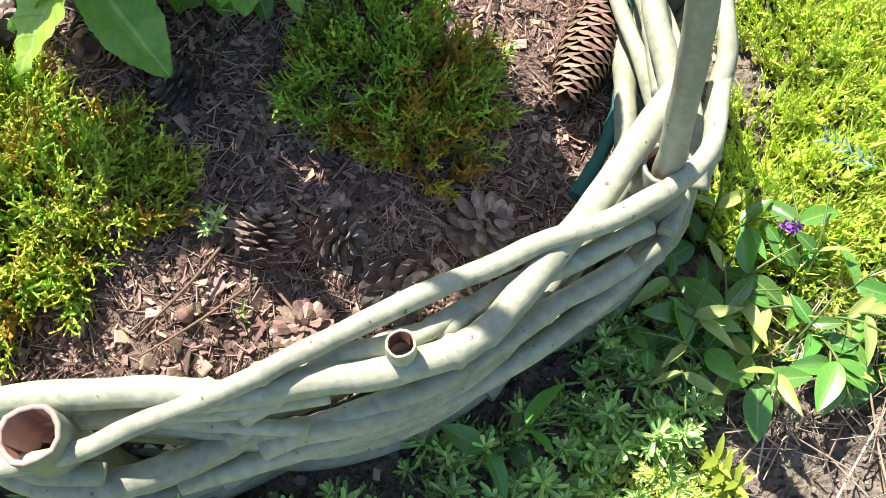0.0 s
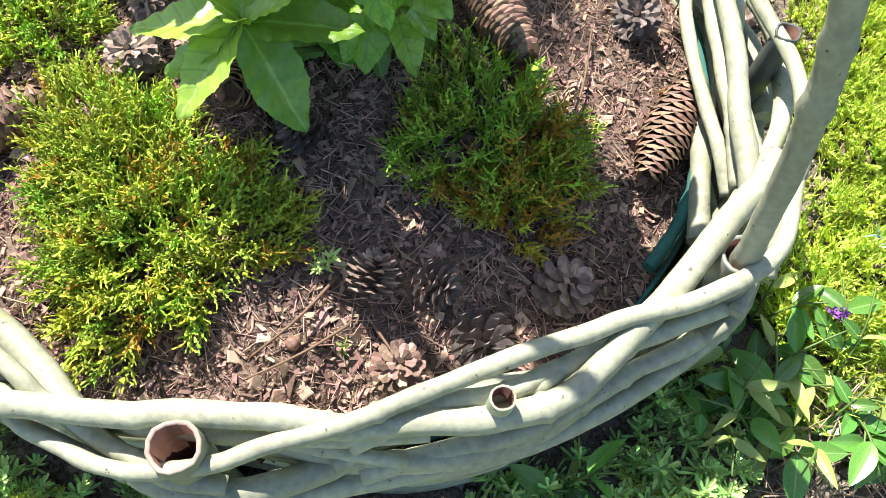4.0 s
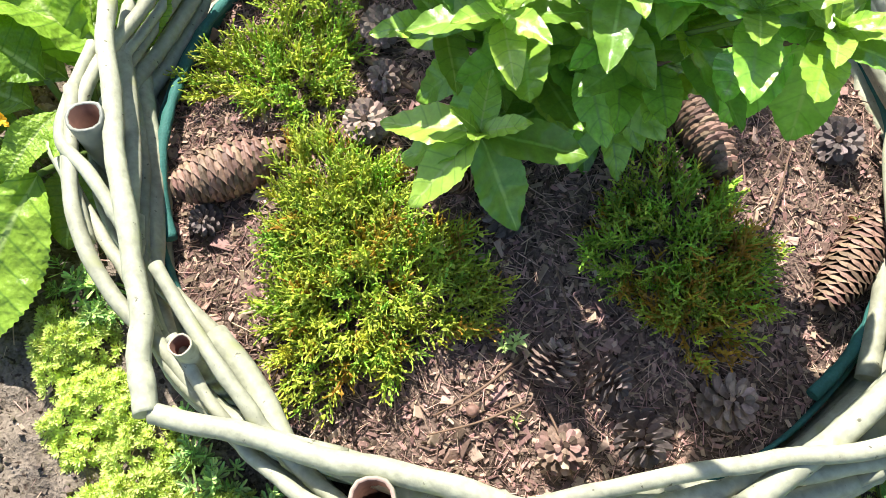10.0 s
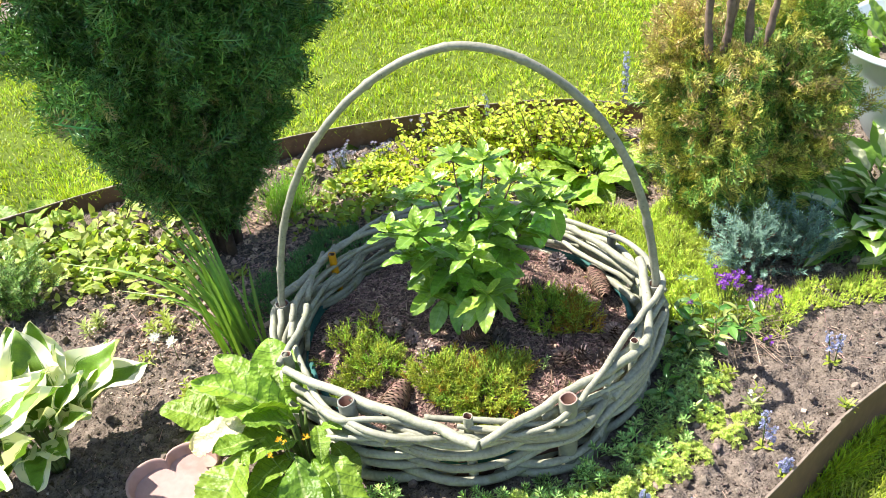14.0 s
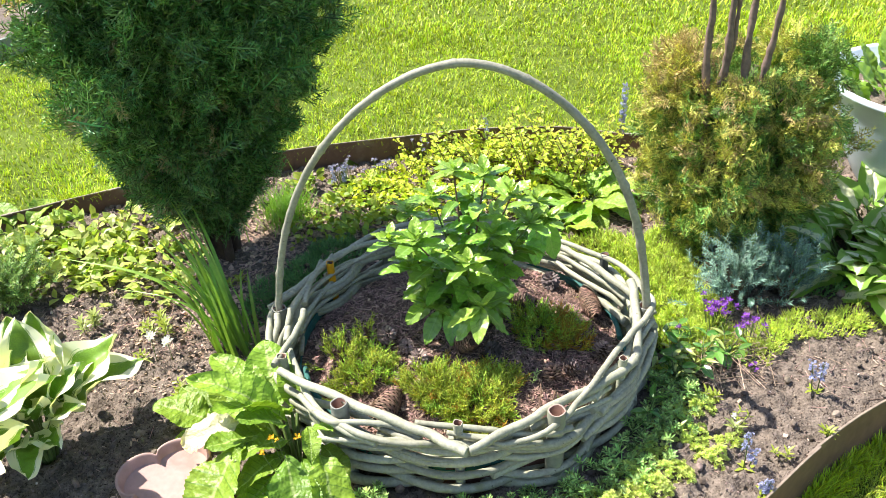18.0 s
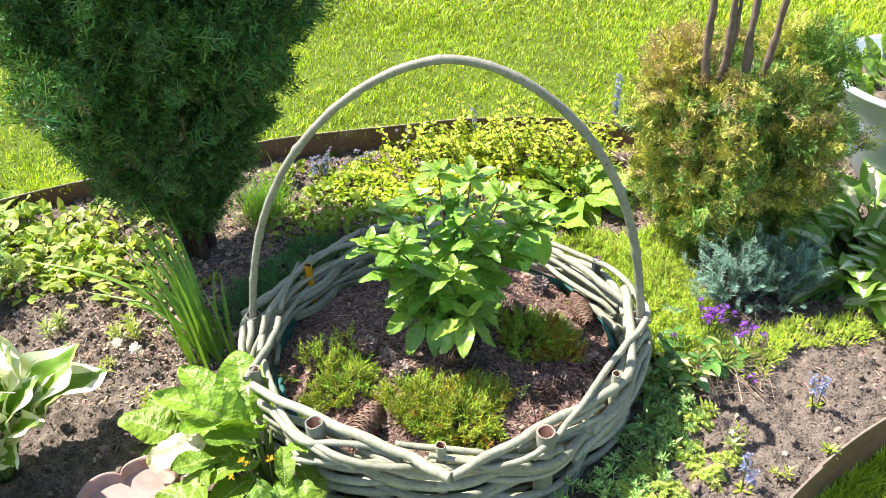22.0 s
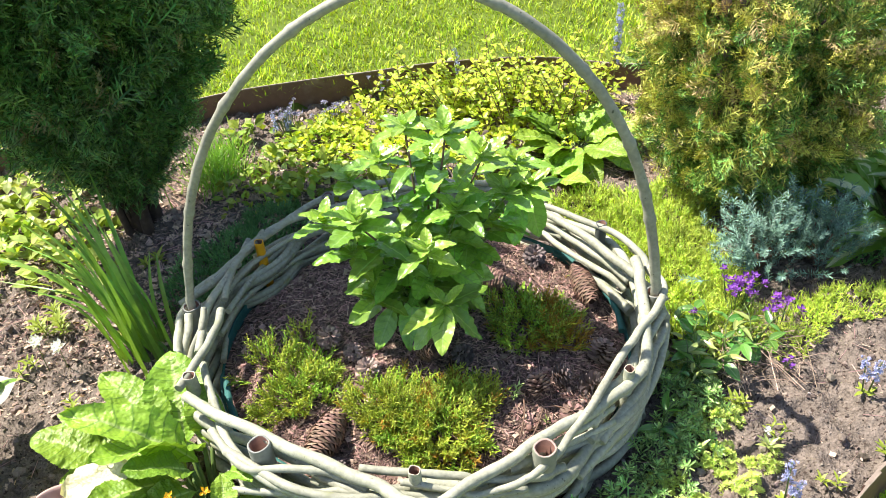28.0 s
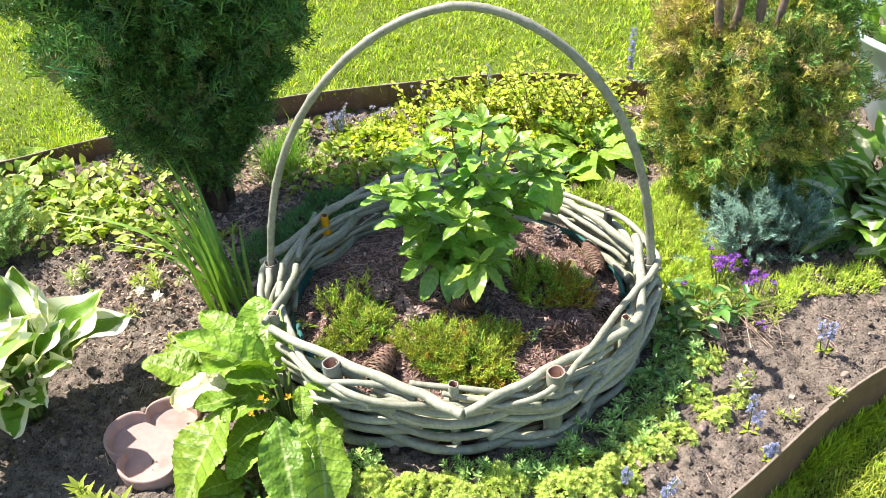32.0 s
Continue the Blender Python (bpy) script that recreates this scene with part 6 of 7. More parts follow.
mat_patch("feathery_cover", [(0.60, 0.17, 0.11, 0.13), (0.60, 0.36, 0.13, 0.15), (0.62, 0.56, 0.14, 0.15), (0.50, 0.47, 0.10, 0.13), (0.44, 0.60, 0.11, 0.09), (0.70, 0.28, 0.08, 0.10), (0.60, 0.10, 0.06, 0.05), (0.70, 0.12, 0.07, 0.06)], FEATHER, M["moss"], 21000, 0.034, 0.046, "lush chartreuse feathery ground cover beside the basket", "ground cover", 64)
mat_patch("feathery_cover", [(0.98, 0.17, 0.13, 0.055), (0.86, 0.14, 0.09, 0.06), (1.09, 0.20, 0.08, 0.04), (0.80, 0.06, 0.06, 0.05)], FEATHER, M["moss"], 17000, 0.028, 0.030, "bright green low cover edging the bare soil", "ground cover", 65)
mat_patch("feathery_cover", [(-0.50, 0.42, 0.14, 0.12), (-0.44, 0.58, 0.12, 0.10), (-0.60, 0.30, 0.08, 0.10), (1.10, 0.38, 0.07, 0.09)], FEATHER, M["moss_dark"], 14000, 0.032, 0.035, "dark green feathery cover in the thuja's shade", "ground cover", 66)
mat_patch("golden_cover", [(-0.10, 1.16, 0.30, 0.17), (0.22, 1.22, 0.28, 0.15), (0.30, 1.00, 0.17, 0.14), (0.02, 1.33, 0.30, 0.10), (-0.36, 1.02, 0.16, 0.14), (-0.12, 0.94, 0.26, 0.12), (0.48, 1.18, 0.12, 0.10)], OVAL, M["cover"], 7000, 0.023, 0.075, "golden-green creeping leaves filling the back of the bed", "ground cover", 67, 0.6, upright=False)
mat_patch("golden_cover", [(-0.44, 0.88, 0.15, 0.12), (-0.56, 0.76, 0.09, 0.09), (-0.42, 1.06, 0.12, 0.10), (-0.26, 0.78, 0.18, 0.11), (-0.05, 0.72, 0.16, 0.08), (0.2, 0.76, 0.16, 0.10), (-0.40, 0.72, 0.10, 0.08)], OVAL, M["cover_green"], 3000, 0.032, 0.075, "green and yellow low leaves behind the basket", "ground cover", 68, 0.6, upright=False)
mat_patch("golden_cover", [(-1.42, 0.70, 0.22, 0.13), (-1.22, 0.55, 0.20, 0.14), (-1.08, 0.40, 0.13, 0.10), (-1.62, 0.55, 0.2, 0.16), (-1.30, 0.42, 0.14, 0.08), (-0.95, 0.36, 0.10, 0.08), (-1.18, 0.84, 0.15, 0.10), (-1.02, 0.76, 0.12, 0.09), (-1.45, 0.80, 0.12, 0.06)], OVAL, M["pale_cover"], 1400, 0.043, 0.12, "pale yellow-green low leaves beside the dark thuja", "ground cover", 69, 0.9, upright=False)
mat_patch("golden_cover", [(-0.98, 0.57, 0.10, 0.08), (-0.62, 1.08, 0.10, 0.08), (-1.35, 0.62, 0.30, 0.16), (-1.12, 0.46, 0.18, 0.12)], OVAL, M["cover_green"], 1600, 0.040, 0.06, "fresh green leaves among the pale cover", "ground cover", 70, 0.6, upright=False)

# upright golden twigs rising from the back cover
def golden_shrub(place, twigs, sx, sy, lo, hi, label, seed):
    r3 = random.Random(seed)
    golden = thing("golden_shrub", place, label, "shrub")
    leafP, leafY = [], []
    for i in range(twigs):
        a = r3.uniform(0, 6.28)
        foot = Vector((r3.gauss(0, sx), r3.gauss(0, sy), 0.0))
        tip = foot + Vector((0.10 * math.cos(a), 0.07 * math.sin(a), r3.uniform(lo, hi)))
        pts = spline([foot, foot.lerp(tip, 0.5) + Vector((0, 0, 0.02)), tip], 9)
        part("twig", tube("twig", pts, np.linspace(0.002, 0.0008, 9), M["twig"], 5), golden)
        for j in range(20):
            t = 8 * (0.2 + 0.8 * j / 20)
            leafP.append(pts[int(t)])
            h = r3.uniform(0, 6.28)
            leafY.append((math.cos(h), math.sin(h), r3.uniform(0.1, 0.9)))
    leafP, leafY = np.array(leafP), np.array(leafY)
    part("foliage", inst_mesh("foliage", OVAL, M["cover"], leafP, turn_to(leafY, np.tile((0.2, -0.2, 1.0), (len(leafP), 1)), rng.uniform(0.016, 0.028, len(leafP)))), golden)


golden_shrub((0.10, 1.20, 0), 60, 0.14, 0.07, 0.10, 0.20, "golden-leaved low shrub with arching twigs", 33)
golden_shrub((0.38, 1.14, 0), 64, 0.10, 0.08, 0.14, 0.27, "taller golden-leaved shrub before the edging", 34)


# ---- plants with large leaves ----
def rosette_plant(name, place, leaves, meshes, label, category, seed, stalk=None, group=""):
    """A clump whose large leaves (angle, length, rise, base offset) are single parts."""
    r = random.Random(seed)
    ob = thing(name, place, label, category, group)
    for a, L, rise, off in leaves:
        h = radians(a)
        way = Vector((math.cos(h), math.sin(h), rise))
        foot = Vector((off * math.cos(h), off * math.sin(h), 0.0))
        up = Vector((0, 0, 1)) + 0.18 * Vector((r.gauss(0, 1), r.gauss(0, 1), 0))
        if rise > 1.0:
            up = Vector((-math.cos(h), -math.sin(h), 0.6))
        holder = ob
        if stalk:
            e = foot + way.normalized() * stalk
            holder = part("leaf_stalk", tube("leaf_stalk", spline([foot - Vector((0, 0, 0.01)), foot.lerp(e, 0.5), e], 6), np.linspace(0.004, 0.003, 6), M["stem"], 6), ob)
            foot = e
        part("leaf", meshes[r.randrange(len(meshes))], holder, "", aim(foot, way, up, L * r.uniform(0.92, 1.08), r.uniform(-12, 12)))
    return ob


PRIMULA = [leaf_mesh("leaf", M["primula"], 1.0, w, 1.15, 0.35, 0.05, fo, dr, 0.040, 9, 54, 6, s, wave=0.045, blunt=0.62, ridge=0.011) for s, (w, fo, dr) in enumerate([(0.58, 0.30, 0.38), (0.54, 0.40, 0.50), (0.62, 0.22, 0.30)])]
PRIMULA_P = [leaf_mesh("leaf", M["primula_pale"], 1.0, 0.6, 1.2, 0.2, 0.05, 0.2, 0.3, 0.10, 9, 24, 5, 8, wave=0.08)]
HOSTA = [leaf_mesh("leaf", M["hosta"], 1.0, w, 0.85, 0.8, 0.0, fo, dr, 0.07, 7, 30, 5, s, wave=0.105, blunt=0.66, ridge=0.008) for s, (w, fo, dr) in enumerate([(0.64, 0.55, 0.25), (0.70, 0.45, 0.42), (0.60, 0.65, 0.12)])]
HOSTA_W = [leaf_mesh("leaf", M["hosta_white"], 1.0, w, 0.85, 1.0, 0.0, fo, dr, 0.03, 4, 14, 3, s, wave=0.03) for s, (w, fo, dr) in enumerate([(0.60, 0.4, 0.40), (0.68, 0.3, 0.5)])]
VINCA = [leaf_mesh("leaf", M["vinca"], 1.0, w, 0.92, 0.7, 0.0, fo, dr, 0.02, 0, 9, 2, s) for s, (w, fo, dr) in enumerate([(0.50, 0.4, 0.15), (0.42, 0.5, 0.35), (0.54, 0.3, 0.1)])]
VINCA_P = [leaf_mesh("leaf", M["vinca_pale"], 1.0, 0.32, 0.85, 1.0, 0.0, 0.4, 0.25, 0.02, 0, 9, 2, 5)]

r4 = random.Random(44)
# the big-leaved clump that leans on the basket's side
def laid_plant(name, crown, leaves, meshes, label, category, seed):
    """A clump whose large leaves are laid one by one: foot, tip, breadth against length, turn about the midrib, mesh."""
    r = random.Random(seed)
    crown = Vector(crown)
    ob = thing(name, crown, label, category)
    for foot, tip, broad, roll, k in leaves:
        foot, tip = Vector(foot) - crown, Vector(tip) - crown
        d = tip - foot
        L = d.length
        way = d + Vector((0, 0, 0.30 * L))
        side = Vector((d.x, d.y, 0))
        up = Vector((0, 0, 1)) - side * (1.2 if d.z > 0.5 * side.length else 0)
        root = Vector((foot.x * 0.25, foot.y * 0.25, -0.01))
        stalk = part("leaf_stalk", tube("leaf_stalk", spline([root, root.lerp(foot, 0.55) + Vector((0, 0, 0.02)), foot], 7), np.linspace(0.0055, 0.0038, 7), M["stem"], 7), ob)
        part("leaf", meshes[k % len(meshes)], stalk, "", aim(foot, way, up, L * 1.06, roll + r.uniform(-4, 4)) @ Matrix.Diagonal((broad, 1, 1, 1)))
    return ob


RAISED = [((-0.400, -0.335, 0.115), (-0.540, -0.345, 0.275), 0.78, -8, 1), ((-0.392, -0.305, 0.120), (-0.535, -0.390, 0.222), 0.90, 28, 2), ((-0.440, -0.275, 0.100), (-0.478, -0.155, 0.205), 1.25, 6, 0), ((-0.465, -0.295, 0.105), (-0.568, -0.205, 0.215), 1.0, 0, 1), ((-0.385, -0.285, 0.110), (-0.410, -0.215, 0.185), 1.1, 10, 2),
          ((-0.335, -0.360, 0.110), (-0.295, -0.405, 0.190), 0.8, 0, 1), ((-0.420, -0.360, 0.090), (-0.545, -0.440, 0.150), 1.0, 14, 2), ((-0.430, -0.320, 0.060), (-0.560, -0.300, 0.120), 1.0, 0, 2), ((-0.385, -0.385, 0.150), (-0.470, -0.420, 0.215), 1.2, 20, 2), ((-0.372, -0.415, 0.135), (-0.480, -0.472, 0.145), 1.1, 16, 2)]
HANGING = [((-0.380, -0.440, 0.115), (-0.462, -0.525, 0.110), 1.1, 10, 0), ((-0.395, -0.470, 0.085), (-0.455, -0.565, 0.065), 1.1, 0, 2), ((-0.465, -0.440, 0.150), (-0.566, -0.602, 0.024), 1.08, 12, 0), ((-0.365, -0.480, 0.150), (-0.302, -0.640, 0.050), 0.88, -6, 2), ((-0.298, -0.455, 0.130), (-0.216, -0.622, 0.036), 0.92, -30, 0),
           ((-0.300, -0.410, 0.115), (-0.240, -0.470, 0.080), 1.1, -10, 0), ((-0.360, -0.450, 0.090), (-0.385, -0.575, 0.085), 0.9, 18, 0), ((-0.340, -0.450, 0.110), (-0.275, -0.560, 0.060), 0.8, 10, 1), ((-0.330, -0.400, 0.160), (-0.300, -0.475, 0.150), 1.0, -14, 1)]
laid_plant("primula_clump", (-0.375, -0.380, 0.0), RAISED + HANGING, PRIMULA, "large clump of crinkled yellow-green primula leaves leaning against the basket", "primula", 71)
laid_plant("primula_clump", (-0.575, -0.275, 0.0), [((-0.60, -0.275, 0.045), (-0.735, -0.252, 0.10), 1.2, 0, 0), ((-0.595, -0.255, 0.04), (-0.690, -0.180, 0.095), 1.2, 0, 1), ((-0.570, -0.250, 0.045), (-0.600, -0.150, 0.10), 1.2, 0, 2), ((-0.60, -0.29, 0.03), (-0.68, -0.305, 0.045), 1.2, 0, 1), ((-0.55, -0.255, 0.04), (-0.53, -0.165, 0.115), 1.2, 0, 0)],
    PRIMULA, "smaller primula rosette with broad pale green leaves", "primula", 72)
laid_plant("primula_clump", (-0.405, -0.560, 0.0), [((-0.435, -0.570, 0.025), (-0.490, -0.655, 0.035), 1.2, 0, 0), ((-0.405, -0.585, 0.025), (-0.420, -0.680, 0.030), 1.2, 0, 2), ((-0.375, -0.580, 0.025), (-0.340, -0.670, 0.025), 1.2, 0, 1), ((-0.44, -0.55, 0.03), (-0.52, -0.60, 0.055), 1.2, 0, 0), ((-0.37, -0.565, 0.02), (-0.285, -0.63, 0.02), 1.1, 0, 2)],
    PRIMULA, "low green primula leaves spreading over the soil", "primula", 73)
rosette_plant("primula_clump", (-0.16, -0.75, 0.0), [(a, L, ri, 0.01) for a, L, ri in ((10, 0.07, 0.8), (70, 0.07, 0.7), (150, 0.06, 0.8), (220, 0.06, 0.6), (300, 0.07, 0.6))], PRIMULA, "tiny primula seedling on bare soil", "primula", 74, 0.015)
rosette_plant("primula_clump", (0.42, 0.93, 0.0), [(i * 47 + r4.uniform(-10, 10), r4.uniform(0.13, 0.19), r4.uniform(0.25, 0.9), 0.015) for i in range(18)], PRIMULA, "broad-leaved yellow-green primula behind the basket", "primula", 75, 0.03)
rosette_plant("primula_clump", (0.30, 0.74, 0.0), [(i * 55 + r4.uniform(-10, 10), r4.uniform(0.10, 0.14), r4.uniform(0.2, 0.8), 0.015) for i in range(12)], PRIMULA, "smaller yellow-green primula close behind the basket", "primula", 76, 0.03)

# white-edged hosta at the side
INNER = [((-0.965, -0.285, 0.10), (-0.805, -0.160, 0.150), 1.32, -10, 0), ((-0.975, -0.270, 0.12), (-0.845, -0.150, 0.200), 1.32, 15, 2), ((-0.985, -0.265, 0.12), (-0.935, -0.115, 0.20), 1.19, 0, 1), ((-1.00, -0.28, 0.14), (-1.035, -0.175, 0.31), 1.19, 0, 2), ((-1.01, -0.31, 0.13), (-1.03, -0.245, 0.325), 1.25, 10, 0), ((-0.985, -0.31, 0.13), (-0.975, -0.215, 0.27), 1.19, -15, 2), ((-0.965, -0.345, 0.12), (-0.895, -0.345, 0.185), 1.45, 0, 1), ((-0.970, -0.370, 0.11), (-0.905, -0.440, 0.135), 1.45, 10, 0), ((-0.99, -0.385, 0.11), (-0.955, -0.490, 0.12), 1.45, 0, 1)]
OUTER = [((-1.02, -0.39, 0.11), (-1.03, -0.505, 0.125), 1.45, 0, 0), ((-1.05, -0.38, 0.12), (-1.12, -0.480, 0.15), 1.45, 0, 2), ((-1.06, -0.345, 0.12), (-1.205, -0.375, 0.18), 1.32, 0, 1), ((-1.06, -0.31, 0.13), (-1.20, -0.235, 0.235), 1.32, 0, 0), ((-1.04, -0.28, 0.13), (-1.115, -0.155, 0.275), 1.25, 0, 2), ((-1.03, -0.33, 0.14), (-1.105, -0.315, 0.30), 1.32, 0, 1), ((-1.0, -0.35, 0.13), (-0.965, -0.405, 0.225), 1.45, 0, 0), ((-0.98, -0.33, 0.13), (-0.93, -0.28, 0.24), 1.32, 0, 1), ((-1.02, -0.36, 0.14), (-1.06, -0.425, 0.235), 1.32, 0, 2)]
laid_plant("hosta", (-1.01, -0.335, 0.0), INNER + OUTER, HOSTA, "white-edged green hosta with upright pointed leaves", "hosta", 81)
# added beside it, mostly out of view: tall leaves that shade the soil
rosette_plant("hosta", (-1.17, -0.46, 0.0), [(i * 137.5, r4.uniform(0.20, 0.26), r4.uniform(1.1, 2.6), 0.03) for i in range(26)], HOSTA, "added second white-edged hosta clump, mostly out of view, that shades the soil", "hosta", 87, 0.14)
# white-hearted hostas beside the white planter
for k, (px, py, n_) in enumerate(((1.22, 0.45, 44), (1.36, 0.62, 40), (1.37, 0.28, 34))):
    rosette_plant("hosta", (px, py, 0.0), [(i * 137.5, r4.uniform(0.12, 0.17), r4.uniform(0.2, 1.6), 0.03 + 0.02 * (i % 4)) for i in range(n_)], HOSTA_W, "lush hosta with white-hearted green leaves", "hosta", 82 + k, 0.09, group="white-hearted hostas")
# pale lily leaves at the side behind the small juniper
rosette_plant("primula_clump", (-1.62, 0.74, 0.0), [(i * 60 + 15, 0.15, 0.6, 0.02) for i in range(9)], PRIMULA, "pale green broad leaves beside the bed's edging", "primula", 86, 0.04)


def trailing(place, runs, label, seed, pale=0.22):
    """A clump of leafy trailing stems: glossy leaves in pairs."""
    r = random.Random(seed)
    ob = thing("periwinkle", place, label, "periwinkle", "periwinkles beside the basket")
    for a, L, rise in runs:
        h = radians(a)
        e = Vector((math.cos(h) * L, math.sin(h) * L, rise))
        pts = spline([(0, 0, 0.0), e * 0.5 + Vector((0, 0, 0.025)), e], 10)
        stem = part("stem", tube("stem", pts, np.linspace(0.0016, 0.0009, 10), M["stem"], 5), ob)
        pairs = max(2, int(L / 0.030))
        for p in range(pairs):
            t = 9 * (0.12 + 0.86 * p / pairs)
            at = Vector(pts[int(t)])
            for s in (-1, 1):
                w = h + s * r.uniform(0.7, 1.3)
                leaf = VINCA_P[0] if r.random() < pale else VINCA[r.randrange(3)]
                part("leaf", leaf, stem, "", aim(at, (math.cos(w), math.sin(w), r.uniform(-0.25, 0.55)), (r.gauss(0, 0.45), r.gauss(0, 0.45), 1), r.uniform(0.026, 0.052)))


rT = random.Random(91)
for k, (px, py, n_, sp) in enumerate(((0.560, 0.01, 6, 0.08), (0.635, 0.055, 6, 0.10), (0.555, -0.045, 5, 0.07), (0.595, -0.035, 4, 0.08), (0.640, 0.00, 3, 0.08), (0.680, 0.11, 5, 0.10), (0.655, 0.065, 5, 0.09), (0.715, 0.045, 4, 0.08), (0.535, 0.075, 4, 0.07), (0.465, -0.200, 2, 0.05))):
    trailing((px, py, soil_z(px, py)), [(rT.uniform(0, 360), rT.uniform(0.6, 1.1) * sp, rT.uniform(0.02, 0.09)) for _ in range(n_)], "glossy green periwinkle trailing beside the basket" if k % 2 else "periwinkle with pale young leaves beside the basket", 91 + k, 0.25 + 0.13 * (k % 3))

strew("dry_straw", STRAW, M["dry"], 260, 0.03, 0.10, 0.02, (0.022, 1.0), "long pale dry stalks beside the purple flowers", "straw", 32, tilt=0.35, height=lambda a, b: soil_z(a, b) + 0.025, box=(0.62, 0.82, -0.08, 0.14))

# ---- grassy tuft beside the dark thuja ----
tuft = thing("iris_tuft", (-0.635, 0.07, 0.0), "tuft of long narrow green leaves leaning beside the basket", "iris")
rI = random.Random(17)
for i in range(40):
    a = radians(rI.gauss(154, 16))
    L = rI.uniform(0.24, 0.50) if i % 5 else rI.uniform(0.42, 0.60)
    reach = L * (rI.uniform(0.12, 0.60) if i % 5 else rI.uniform(0.78, 0.93))
    foot = Vector((rI.gauss(0, 0.026), rI.gauss(0, 0.034), -0.01))
    rise = math.sqrt(max(0.01, L * L - reach * reach))
    tip = foot + Vector((math.cos(a) * reach, math.sin(a) * reach, rise * rI.uniform(0.80, 1.0)))
    mid = foot.lerp(tip, 0.55) + Vector((-math.cos(a) * reach * 0.13, -math.sin(a) * reach * 0.13, 0.10 * reach + 0.02))
    pts = spline([foot, mid, tip], 11)
    w = rI.uniform(0.0036, 0.0066)
    v, f = [], []
    side = Vector((-math.sin(a), math.cos(a), rI.uniform(-0.3, 0.3)))
    for j, p in enumerate(pts):
        ww = w * (1 - (j / 10) ** 2.5) + 0.0002
        q = Vector(p)
        v += [q - side * ww, q + Vector((0, 0, -ww * 0.5)), q + side * ww]
    for j in range(10):
        f += [(j * 3, j * 3 + 1, j * 3 + 4, j * 3 + 3), (j * 3 + 1, j * 3 + 2, j * 3 + 5, j * 3 + 4)]
    part("blade", mesh_from("blade", v, f, M["blade"], True), tuft)


# ---- flowers ----
PETALS = rosette_template(7, 5, 0.55, 0.25)
DAISY = rosette_template(13, 5, 0.45, 0.05, 0.12)


def blue_spike(place, h, label, seed, stem_m=None):
    """A stem with whorls of small blue florets over a few leaves."""
    r = np.random.default_rng(seed)
    ob = thing("blue_flower", place, label, "flower", "blue flower spikes")
    lean = np.array((*(r.normal(0, 0.12, 2) * (1 if h < 0.2 else 0.2)), 1.0))
    part("stem", tube("stem", [(0, 0, -0.005), lean * h * 0.5, lean * h], [0.0018, 0.0015, 0.0008], M["stem"], 5), ob)
    n = int(24 + 260 * max(0, h - 0.1))
    t = 0.40 + 0.60 * r.random(n)
    a = r.uniform(0, 6.28, n)
    P = lean[None] * (h * t)[:, None]
    Y = np.c_[np.cos(a), np.sin(a), np.full(n, 0.25)]
    part("flower_head", inst_mesh("flower_head", PETALS, M["blue"], P + Y * r.uniform(0.002, 0.008, (n, 1)), turn_to(Y, r.normal(size=(n, 3)), (0.0085 if h < 0.2 else 0.012) * (1.25 - 0.6 * t))), ob)
    lm = leaf_mesh("leaf", M["cover_green"], 0.026, 0.010, 0.9, 1, 0, 0.2, 0.2, rows=6, half=1)
    for i in range(3):
        h2 = i * 2.1 + seed
        part("leaf", lm, ob, "", aim((0, 0, 0.004), (math.cos(h2), math.sin(h2), 0.3), (0, 0, 1), 1.0))


for k, (x, y, h) in enumerate(((0.893, -0.105, 0.095), (0.910, -0.095, 0.120), (0.660, -0.362, 0.090), (0.672, -0.352, 0.075), (0.368, -0.529, 0.06), (0.440, -0.588, 0.06), (0.679, -0.440, 0.055), (0.690, -0.432, 0.05), (0.432, -0.575, 0.075), (0.155, -0.735, 0.06), (0.195, -0.705, 0.08),
                               (-0.52, 1.06, 0.11), (-0.47, 1.04, 0.10), (-0.50, 1.10, 0.09), (0.07, 1.36, 0.15), (0.575, 1.25, 0.34))):
    z = soil_z(x, y)
    blue_spike((x, y, z), h, "blue bugle flower spike standing on bare soil" if h < 0.09 else "tall pale blue flower spike at the back of the bed", 100 + k)


def flower_tuft(name, place, n, spread, size, m, label, seed, height=0.09, petals=PETALS):
    r = np.random.default_rng(seed)
    ob = thing(name, place, label, "flowers")
    for i in range(n):
        x, y = r.normal(0, spread, 2)
        z = height * r.uniform(0.75, 1.1)
        stem = part("stem", tube("stem", spline([(x * 0.4, y * 0.4, -0.004), (x * 0.8, y * 0.8, z * 0.6), (x, y, z)], 5), [0.0011] * 5, M["stem"], 4), ob)
        part("flower", inst_mesh("flower", petals, m, np.array([(x, y, z)]), turn_to(np.array([(r.normal(0, 0.35), r.normal(0, 0.35), 1.0)]), r.normal(size=(1, 3)), [size * r.uniform(0.8, 1.2)])), stem)


flower_tuft("purple_flowers", (0.705, 0.165, 0.0), 20, 0.024, 0.015, M["purple"], "cluster of violet-purple flowers beside the juniper", 121)
flower_tuft("purple_flowers", (0.785, 0.095, 0.0), 11, 0.017, 0.014, M["purple"], "small cluster of violet-purple flowers", 122, 0.08)
flower_tuft("violet_flowers", (0.60, 0.10, 0.0), 3, 0.012, 0.010, M["purple"], "single small violet flowers among green leaves", 123, 0.07)
flower_tuft("violet_flowers", (0.76, -0.03, 0.0), 3, 0.010, 0.010, M["purple"], "small violet flowers at the cover's edge", 124, 0.03)
